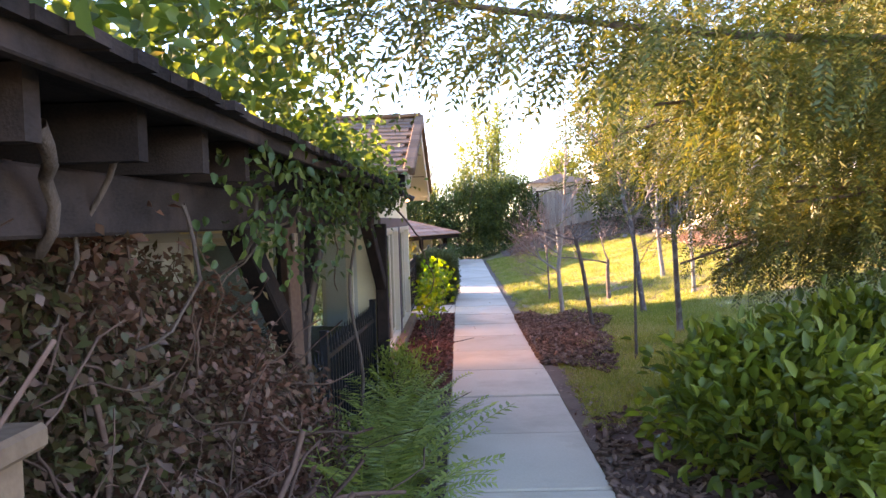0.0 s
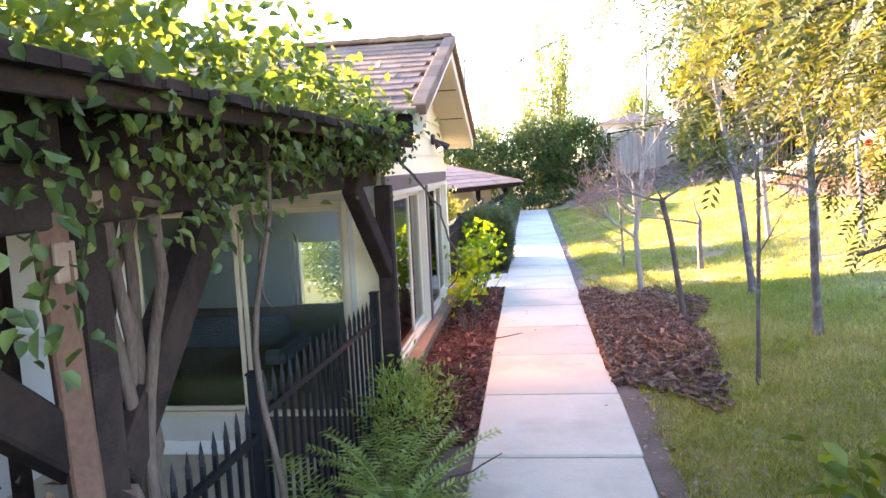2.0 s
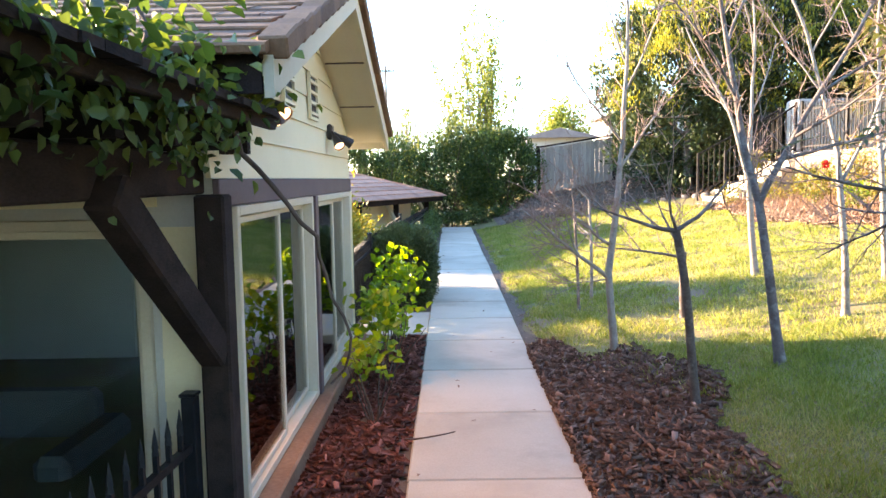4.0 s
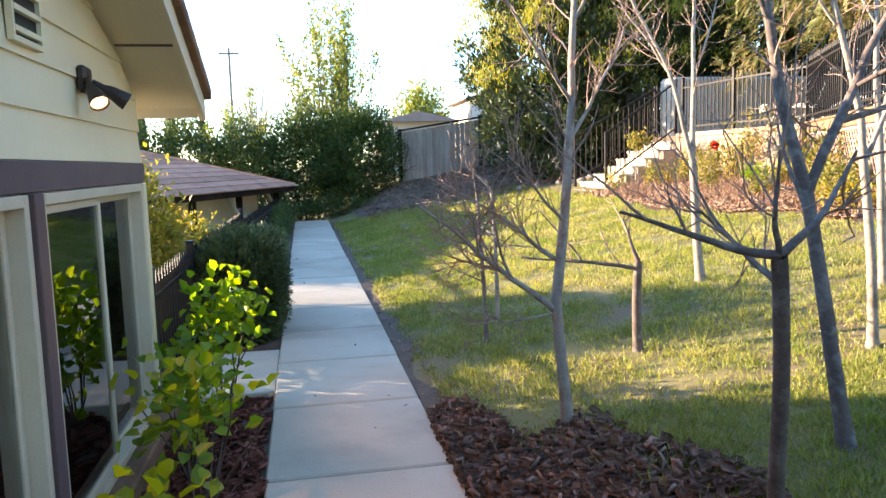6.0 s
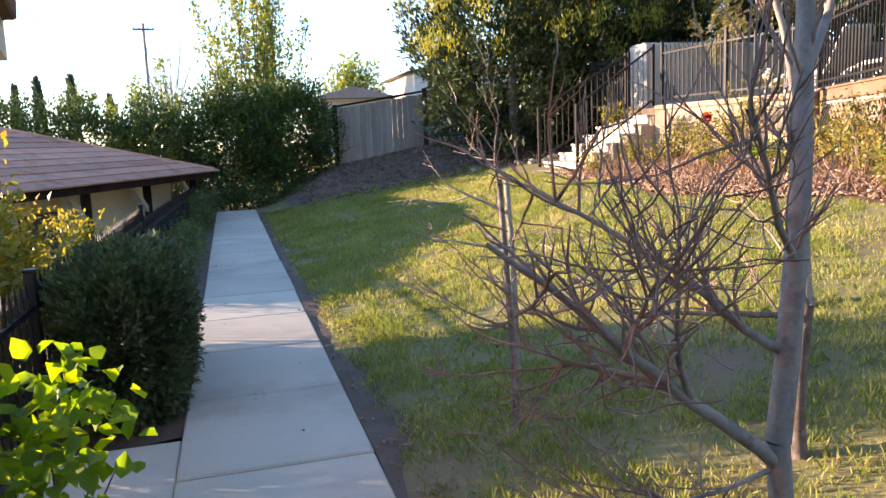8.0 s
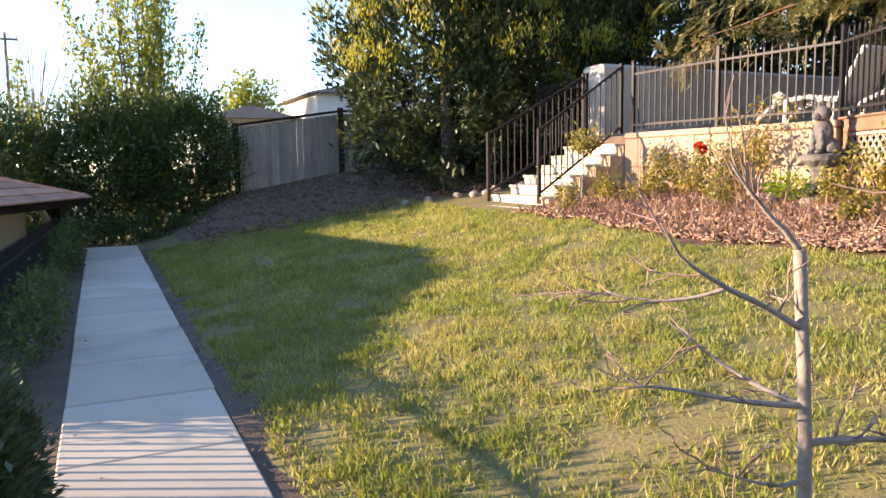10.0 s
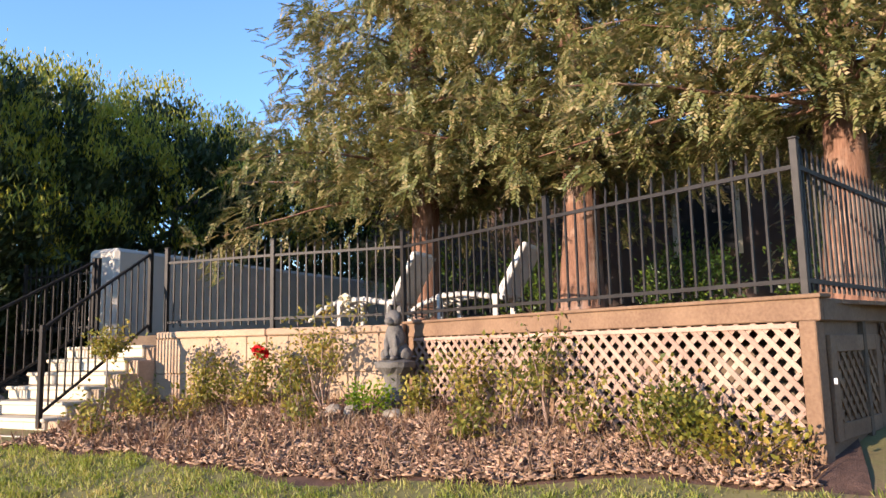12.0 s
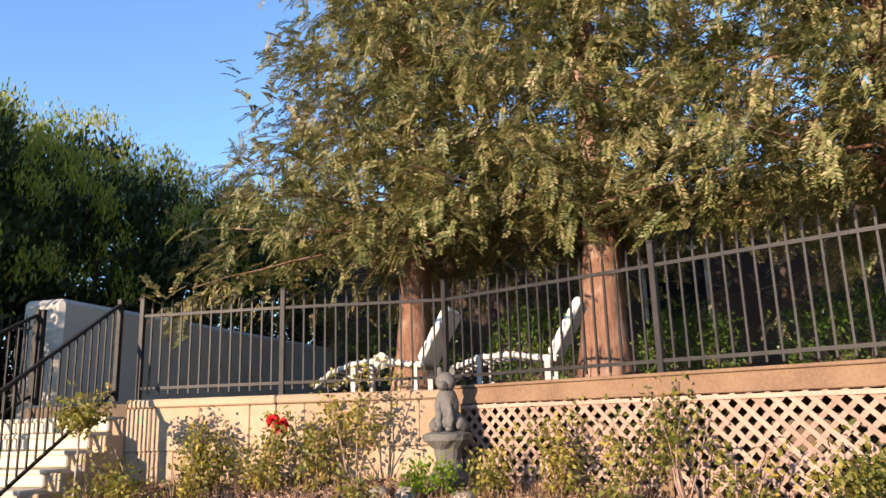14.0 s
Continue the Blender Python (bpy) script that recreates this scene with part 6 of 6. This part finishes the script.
shrub("far_tree", -12.5, 42, -1.0, (3.2, 2.5, 2.2), 240, 20, 0.22, 0.12, L_YEL, "far shrub with yellow-green leaves", "tree", 0.25, 6, stemr=0.06)
shrub("far_tree", -7.5, 38, -1.0, (2.6, 2, 1.5), 200, 20, 0.2, 0.1, L_HEDGE, "far dark bush below the cypresses", "tree", 0.25, 6, stemr=0.06)
shrub("far_tree", 6.0, 46, 0.8, (1.5, 1.5, 2.3), 260, 20, 0.2, 0.1, L_POPLAR, "far rounded tree behind the fence", "tree", 0.2, 6, stemr=0.06)
pole = thing("utility_pole", (-9.25, 117, -1), "tall wooden utility pole with crossarm", "utility pole")
part("shaft", tubes("shaft", [([(-9.25, 117, -1), (-9.25, 117, 18.2)], [0.22, 0.15])], M_POLE, 8), M_POLE, pole)
part("crossarm", boxes((-10.6, -7.9, 116.9, 117.1, 17.3, 17.55)), M_POLE, pole)
for dx in (-1.2, -0.5, 0.5, 1.2):
    part("insulator", tubes("insulator", [([(-9.25 + dx, 117, 17.55), (-9.25 + dx, 117, 17.9)], [0.07, 0.05])], M_POLE, 6), M_POLE, pole)
cable = tubes("power_cable", [([(-9.25 - 1.2 - 5 * k, 117 - 4 * k, 17.9 - 1.6 + 0.065 * (k - 5) ** 2) for k in range(11)], [0.03] * 11)], M_IRON, 4)
tagged(new("power_cable", cable), "thin black power cable from the pole", "cable")


def far_house(x, y, z, w, d, h, rise, wall, label):
    ob = thing("far_house", (x, y, z), label, "house")
    part("wall", boxes((x - w / 2, x + w / 2, y, y + d, z, z + h)), wall, ob)
    bm = bmesh.new()
    v = [bm.verts.new(c) for c in ((x - w / 2 - 0.4, y - 0.4, z + h), (x + w / 2 + 0.4, y - 0.4, z + h), (x + w / 2 + 0.4, y + d + 0.4, z + h), (x - w / 2 - 0.4, y + d + 0.4, z + h), (x, y - 0.4, z + h + rise), (x, y + d + 0.4, z + h + rise))]
    for f in ((0, 4, 5, 3), (1, 2, 5, 4), (0, 1, 4), (2, 3, 5), (0, 3, 2, 1)):
        bm.faces.new([v[i] for i in f])
    part("roof", bm, M_SHING, ob)
    win = part("window", boxes((x - 0.5, x + 0.5, y - 0.03, y + 0.02, z + h - 1.5, z + h - 0.5)), M_IRON, ob)
    part("frame", boxes((x - 0.58, x + 0.58, y - 0.045, y - 0.031, z + h - 0.5, z + h - 0.42), (x - 0.58, x + 0.58, y - 0.045, y - 0.031, z + h - 1.58, z + h - 1.5)), M_FRAME, win)


far_house(4.9, 40, 0.8, 3.0, 6, 2.5, 0.45, M_HOUSE, "far beige house roof above the board fence")
far_house(11.0, 44, 0.8, 5.0, 6, 3.9, 0.6, M_HOUSE, "far two-storey beige house behind the fence")
# ---- behind the terrace ----
brown = thing("brown_house", (17.5, 15, TER), "dark brown house behind the redwoods", "house")
part("wall", boxes((17.0, 22, 4, 24.6, TER - 0.2, 6.2)), M_BROWNH, brown)
part("roof", quad_slab([(16.2, 3.4, 6.15), (16.2, 25.2, 6.15), (22, 25.2, 8.0), (22, 3.4, 8.0)], 0.18), M_SHING, brown)
for y0 in (15.6, 10.5):
    w = part("window", boxes((16.96, 17.0, y0, y0 + 1.2, 3.6, 5.0)), M_IRON, brown)
    part("frame", boxes((16.93, 16.958, y0 - 0.1, y0, 3.5, 5.1), (16.93, 16.958, y0 + 1.2, y0 + 1.3, 3.5, 5.1), (16.93, 16.958, y0, y0 + 1.2, 5.0, 5.1)), M_FRAME, w)
for x, y, r, h in ((13.0, 18.6, 0.9, 0.75), (13.2, 13.8, 1.0, 0.75), (14.5, 21.5, 1.3, 0.9), (13.6, 16.2, 0.9, 0.7), (15.2, 11.0, 1.3, 1.0)):
    shrub("terrace_shrub", x, y, TER - 0.05, (r, r, h), 170, 14, 0.08, 0.045, L_LAUREL, "leafy green shrub under the redwoods", clump=0.1, group="terrace shrubs")


def lounger(x, y):
    """A garden chaise: slatted, gently curved bed on legs with a raised cushioned back."""
    ob = thing("garden_lounger", (x, y, TER), "pale weathered slatted lounger with raised back", "lounger", "loungers on the terrace")
    prof = [(0.95, 0.10), (0.75, 0.25), (0.45, 0.35), (0.1, 0.37), (-0.25, 0.31), (-0.4, 0.30)]
    for sx in (-0.3, 0.3):
        part("side_rail", tubes("side_rail", [([(x + sx, y + a, TER + b) for a, b in prof], [0.032] * 6)], M_SLING, 6), M_SLING, ob)
        for a, b in ((0.45, 0.33), (-0.3, 0.29)):
            part("leg", boxes((x + sx - 0.025, x + sx + 0.025, y + a - 0.03, y + a + 0.03, TER, TER + b)), M_SLING, ob)
    for k in range(22):
        f = k / 21 * 5
        i = min(4, int(f))
        a = prof[i][0] + (prof[i + 1][0] - prof[i][0]) * (f - i)
        b = prof[i][1] + (prof[i + 1][1] - prof[i][1]) * (f - i)
        part("slat", boxes((x - 0.3, x + 0.3, y + a - 0.018, y + a + 0.018, TER + b + 0.025, TER + b + 0.042)), M_SLING, ob)
    part("back_frame", beam((x, y - 0.36, TER + 0.31), (x, y - 0.70, TER + 0.92), 0.62, 0.04, 0.01, (0, 1, 0.4)), M_SLING, ob)
    part("cushion", beam((x, y - 0.33, TER + 0.36), (x, y - 0.68, TER + 0.96), 0.52, 0.09, 0.03, (0, 1, 0.4)), M_CUSHION, ob, "off-white back cushion")


lounger(9.0, 19.65)
lounger(9.0, 18.15)


# ---- rose bed ----
def statue():
    """A seated stone animal on a rough base, one plain weathered shape."""
    bm = bmesh.new()
    x, y, z = 7.74, 18.72, 1.04
    # turned pedestal: foot, waist and flared plate
    prof = ((0.20, 0.0), (0.21, 0.08), (0.15, 0.16), (0.12, 0.26), (0.14, 0.36), (0.23, 0.44), (0.24, 0.50), (0.16, 0.52), (0.0, 0.525))
    rings = [[bm.verts.new((x + r * math.cos(a * math.pi / 10), y + r * math.sin(a * math.pi / 10), z + h)) for a in range(20)] for r, h in prof[:-1]]
    for lo, hi in zip(rings, rings[1:]):
        for i in range(20):
            bm.faces.new((lo[i], lo[(i + 1) % 20], hi[(i + 1) % 20], hi[i]))
    bm.faces.new(rings[-1])
    # seated animal: haunches, chest, head, muzzle, ears, forelegs, paws, tail
    for cx, cy, cz, rx, ry, rz in ((0.05, 0, 0.62, 0.15, 0.15, 0.12), (0.0, 0, 0.76, 0.11, 0.12, 0.19), (-0.02, 0, 0.99, 0.095, 0.10, 0.10), (-0.11, 0.01, 0.96, 0.05, 0.055, 0.045), (0.0, -0.065, 1.09, 0.025, 0.032, 0.055), (0.0, 0.065, 1.09, 0.025, 0.032, 0.055), (-0.09, -0.055, 0.66, 0.035, 0.035, 0.14), (-0.09, 0.055, 0.66, 0.035, 0.035, 0.14), (-0.13, -0.055, 0.545, 0.055, 0.04, 0.03), (-0.13, 0.055, 0.545, 0.055, 0.04, 0.03), (0.03, -0.13, 0.58, 0.10, 0.06, 0.08), (0.03, 0.13, 0.58, 0.10, 0.06, 0.08), (0.14, -0.10, 0.55, 0.08, 0.10, 0.03)):
        bmesh.ops.create_icosphere(bm, subdivisions=3, radius=1, matrix=Matrix.Translation((x + cx, y + cy, z + cz)) @ Matrix.Diagonal((rx, ry, rz, 1)))
    for v in bm.verts:
        v.co += Vector((1, 1, 1)) * 0.012 * noise.noise(v.co * 17)
    tagged(new("stone_statue", mesh_of("stone_statue", bm, M_STONE)), "weathered grey stone animal statue in the rose bed", "statue")


statue()


def rock(x, y, r):
    bm = bmesh.new()
    bmesh.ops.create_icosphere(bm, subdivisions=2, radius=r, matrix=Matrix.Translation((x, y, ground_z(x, y) + r * 0.45)) @ Matrix.Diagonal((1, 1.25, 0.75, 1)))
    for v in bm.verts:
        v.co += Vector((1, 0.7, 0.8)) * r * 0.35 * noise.noise(v.co * 6)
    tagged(new("rock", mesh_of("rock", bm, M_ROCK)), "small pale garden rock in the bed", "rock", "bed rocks")


for x, y, r in ((7.25, 18.95, 0.11), (7.2, 18.45, 0.10), (7.35, 19.3, 0.09), (6.6, 25.1, 0.11), (7.0, 25.5, 0.12), (6.2, 25.6, 0.10), (5.7, 25.9, 0.09), (7.4, 25.2, 0.11), (6.4, 25.3, 0.09), (5.3, 26.1, 0.1)):
    rock(x, y, r)


def rose_bush(x, y, h, n, blooms=(), spread=0.3, tall=False):
    """A thorny rose: bare canes with sparse yellowing leaves, now and then a bloom."""
    z = ground_z(x, y)
    ob = thing("rose_bush", (x, y, z), "sparse rose bush with yellowing leaves" + (" and blooms" if blooms else ""), "rose bush", "roses in the bed")
    pts = []
    for k in range(7):
        a = k * 2.399 + rng.random()
        lp = wander((x, y, z - 0.02), (spread * math.cos(a), spread * math.sin(a), 0.8), h * (0.7 + 0.5 * rng.random()), 8, 0.12)
        part("cane", tubes("cane", [(lp, np.linspace(0.009, 0.004, 9))], M_VBARK if k % 2 else M_TWIG, 5), M_VBARK, ob)
        pts += lp[2 if not tall else 5:]
    P = np.array(pts)
    n = int(n * 1.5)
    c = np.repeat(P[rng.integers(0, len(P), n)], 6, 0) + rng.normal(size=(n * 6, 3)) * 0.075
    part("leaves", leaves("leaves", c, rng.normal(size=c.shape) + np.array([0, 0, -0.2]), 0.055 * (0.6 + 0.8 * rng.random(len(c))), 0.035, L_ROSE), L_ROSE, ob)
    for bx, by, bz, r, m in blooms:
        d = unit(rng.normal(size=(40, 3)) + np.array([0, 0, 0.5]))
        b = part("bloom", leaves("bloom", np.array([[bx, by, bz]]) + d * r * 0.25, d, r, r * 0.95, m, fold=0.45), m, ob, "full red bloom" if m is M_ROSE else "cream bloom")
        part("stem", tubes("stem", [([(x, y, z + h * 0.6), ((x + bx) / 2, (y + by) / 2, (z + h * 0.6 + bz) / 2), (bx, by, bz)], [0.006, 0.005, 0.004])], M_TWIG, 5), M_TWIG, b)


def standard_rose(x, y, h, n):
    """A rose grown as a little tree: one bare stem with a leafy, yellowing head."""
    z = ground_z(x, y)
    ob = thing("standard_rose", (x, y, z), "small tree rose with bare stem and yellowing head", "rose bush", "roses in the bed")
    part("stem", tubes("stem", [(wander((x, y, z - 0.03), (0.02, 0, 1), h, 8, 0.03), np.linspace(0.014, 0.011, 9))], M_BARKP, 7), M_BARKP, ob)
    P = []
    for k in range(9):
        a = k * 2.399
        lp = wander((x, y, z + h - 0.06), (0.8 * math.cos(a), 0.8 * math.sin(a), 0.8), 0.26 + 0.2 * rng.random(), 6, 0.15)
        part("cane", tubes("cane", [(lp, np.linspace(0.007, 0.003, 7))], M_TWIG, 5), M_TWIG, ob)
        P += lp[2:]
    P = np.array(P)
    c = np.repeat(P[rng.integers(0, len(P), n)], 5, 0) + rng.normal(size=(n * 5, 3)) * 0.055
    part("leaves", leaves("leaves", c, rng.normal(size=c.shape) + np.array([0, 0, -0.2]), 0.055 * (0.6 + 0.8 * rng.random(len(c))), 0.036, L_ROSE), L_ROSE, ob)


standard_rose(6.62, 22.05, 0.82, 110)
rose_bush(7.42, 20.5, 0.75, 95, ((7.37, 20.31, 1.66, 0.07, M_ROSE), (7.41, 20.42, 1.70, 0.065, M_ROSE)))
rose_bush(7.3, 21.2, 0.65, 90)
rose_bush(7.6, 19.6, 1.0, 60, ((7.78, 19.42, 2.27, 0.075, M_CREAM),), 0.2, True)
rose_bush(7.55, 20.0, 0.85, 80)
rose_bush(7.3, 17.6, 0.7, 70)
rose_bush(6.95, 17.0, 0.9, 48)
rose_bush(6.4, 16.2, 0.65, 34)
rose_bush(6.15, 15.6, 0.6, 28)
rose_bush(7.3, 18.2, 0.5, 55)
rose_bush(6.8, 21.7, 0.55, 55)
rose_bush(6.7, 16.6, 0.95, 40, (), 0.15, True)
for k in range(6):
    bx, by = rose_spot()
    while bx < 5.6:
        bx, by = rose_spot()
    rose_bush(bx, by, 0.28 + 0.35 * rnd.random(), 24 + int(20 * rnd.random()), (), 0.35)
shrub("low_shrub", 5.85, 14.95, 0.85, (0.33, 0.42, 0.17), 55, 10, 0.05, 0.032, L_YEL, "low yellow-green shrub at the deck corner", clump=0.06)
shrub("low_shrub", 6.15, 15.4, 0.9, (0.25, 0.3, 0.24), 50, 12, 0.05, 0.032, L_ROSE, "low yellow-green shrub at the deck corner", clump=0.06)
shrub("low_shrub", 7.2, 18.75, 1.05, (0.22, 0.25, 0.12), 40, 12, 0.05, 0.03, L_RIVER, "small bright green plant by the statue", clump=0.05)


def dry_stalks(n, pick, h, material, name, label):
    P = np.array([pick() for _ in range(n)])
    c = np.array([(x, y, ground_z(x, y)) for x, y in P])
    way = rng.normal(size=(n, 3)) * 0.6 + np.array([0, 0, 0.8])
    tagged(new(name, leaves(name, c, way, h * (0.4 + rng.random(n)), 0.012, material, rng.normal(size=(n, 3)))), label, "dry plants", kind="stuff")


dry_stalks(5200, rose_spot, 0.20, L_DRY, "dry_stalks", "dry brown stalks and fallen leaves in the rose bed")
dry_stalks(1600, lambda: (rnd.uniform(1.5, 8.5), rnd.uniform(25.5, 29.8)), 0.22, L_DRY, "dry_weeds", "dry weeds below the board fence")


def strewn(n, pick, size, material, name, label):
    P = np.array([pick() for _ in range(n)])
    c = np.array([(x, y, (0.004 if abs(x) < 0.46 else ground_z(x, y) + 0.03)) for x, y in P])
    way = rng.normal(size=(n, 3)) * np.array([1, 1, 0.12])
    tagged(new(name, leaves(name, c, way, size * (0.5 + rng.random(n)), size * 0.5, material, rng.normal(size=(n, 3)) * 0.2 + np.array([0, 0, 1.0]))), label, "fallen leaves", kind="stuff")


strewn(1500, rose_spot, 0.07, L_DRY, "fallen_leaves", "fallen brown leaves on the rose bed")
strewn(34, lambda: (rnd.uniform(-0.42, 0.42), rnd.uniform(3, 22)), 0.035, L_DRY, "path_litter", "few fallen leaves on the concrete path")
strewn(900, lambda: (rnd.uniform(0.47, 0.75), rnd.uniform(3.5, 26)), 0.04, L_DRY, "edge_litter", "dry leaf litter along the path edge")
for p in (((-0.55, 6.3, 0.02), (0.5, 0.25, 0.0), 0.32), ((-0.5, 9.35, 0.02), (0.6, -0.15, 0), 0.3), ((-0.52, 5.6, 0.03), (0.4, 0.3, 0.02), 0.25)):
    tw = tubes("fallen_twig", [(wander(p[0], p[1], p[2], 5, 0.12), [0.006, 0.006, 0.005, 0.005, 0.004, 0.003])], M_VBARK, 5)
    tagged(new("fallen_twig", tw), "thin dark twig lying on the path", "twig", "fallen twigs")

# ---- roof tiles ----
rows = int(EAVE_Y / math.cos(math.radians(pitch)) / 0.2) + 1
SL = EAVE_Y / math.cos(math.radians(pitch))
for s in (-1, 1):
    for r_ in range(13):
        d = min(SL + 0.05, 0.22 + 0.205 * r_)
        for k in range(27):
            x = ROOF_X1 + 0.0 - 0.1 - 0.198 * k - (0.099 if r_ % 2 else 0)
            hd = d * math.cos(math.radians(pitch))
            m = pose(x, RIDGE + s * (hd - 0.2), roof_z(RIDGE + hd - 0.2) - 0.005 + 0.012, 0, 0, 0 if s < 0 else 180) @ pose(0, 0, 0, pitch + 3.0 + rnd.uniform(-0.6, 0.6), 0, rnd.uniform(-0.6, 0.6))
            if s < 0 and k < 23:
                piece("roof_tile", ROOFTILE, m, house)
            else:
                A = np.array(m)
                rest_v.append(tv @ A[:3, :3].T + A[:3, 3])
nt_ = len(tv)
polys = [tuple(p.vertices) for p in ROOFTILE.polygons]
me = bpy.data.meshes.new("roof_tiles_far")
me.from_pydata(np.concatenate(rest_v).tolist(), [], [tuple(i + nt_ * j for i in p) for j in range(len(rest_v)) for p in polys])
me.materials.append(M_TILE_I)
tagged(hang(new("roof_tiles_far", me), house), kind="stuff")
RIDGECAP = mesh_of("ridge_tile", beam((0, 0, 0), (0.3, 0, 0.012), 0.2, 0.05, 0.012), M_TILE)
for k in range(20):
    piece("ridge_tile", RIDGECAP, pose(ROOF_X1 - 0.27 * (k + 1), RIDGE, 2.86), house)
EDGE = mesh_of("edge_tile", boxes((-0.05, 0.06, -0.24, 0, -0.05, 0.03), bevel=0.008), M_TILE)
for s in (-1, 1):
    for r_ in range(13):
        hd = min(SL, 0.2 + 0.205 * r_) * math.cos(math.radians(pitch))
        piece("edge_tile", EDGE, pose(ROOF_X1 + 0.0, RIDGE + s * (hd - 0.19), roof_z(RIDGE + hd - 0.19) + 0.025, 0, 0, 0 if s < 0 else 180) @ pose(0, 0, 0, pitch + 3), house)
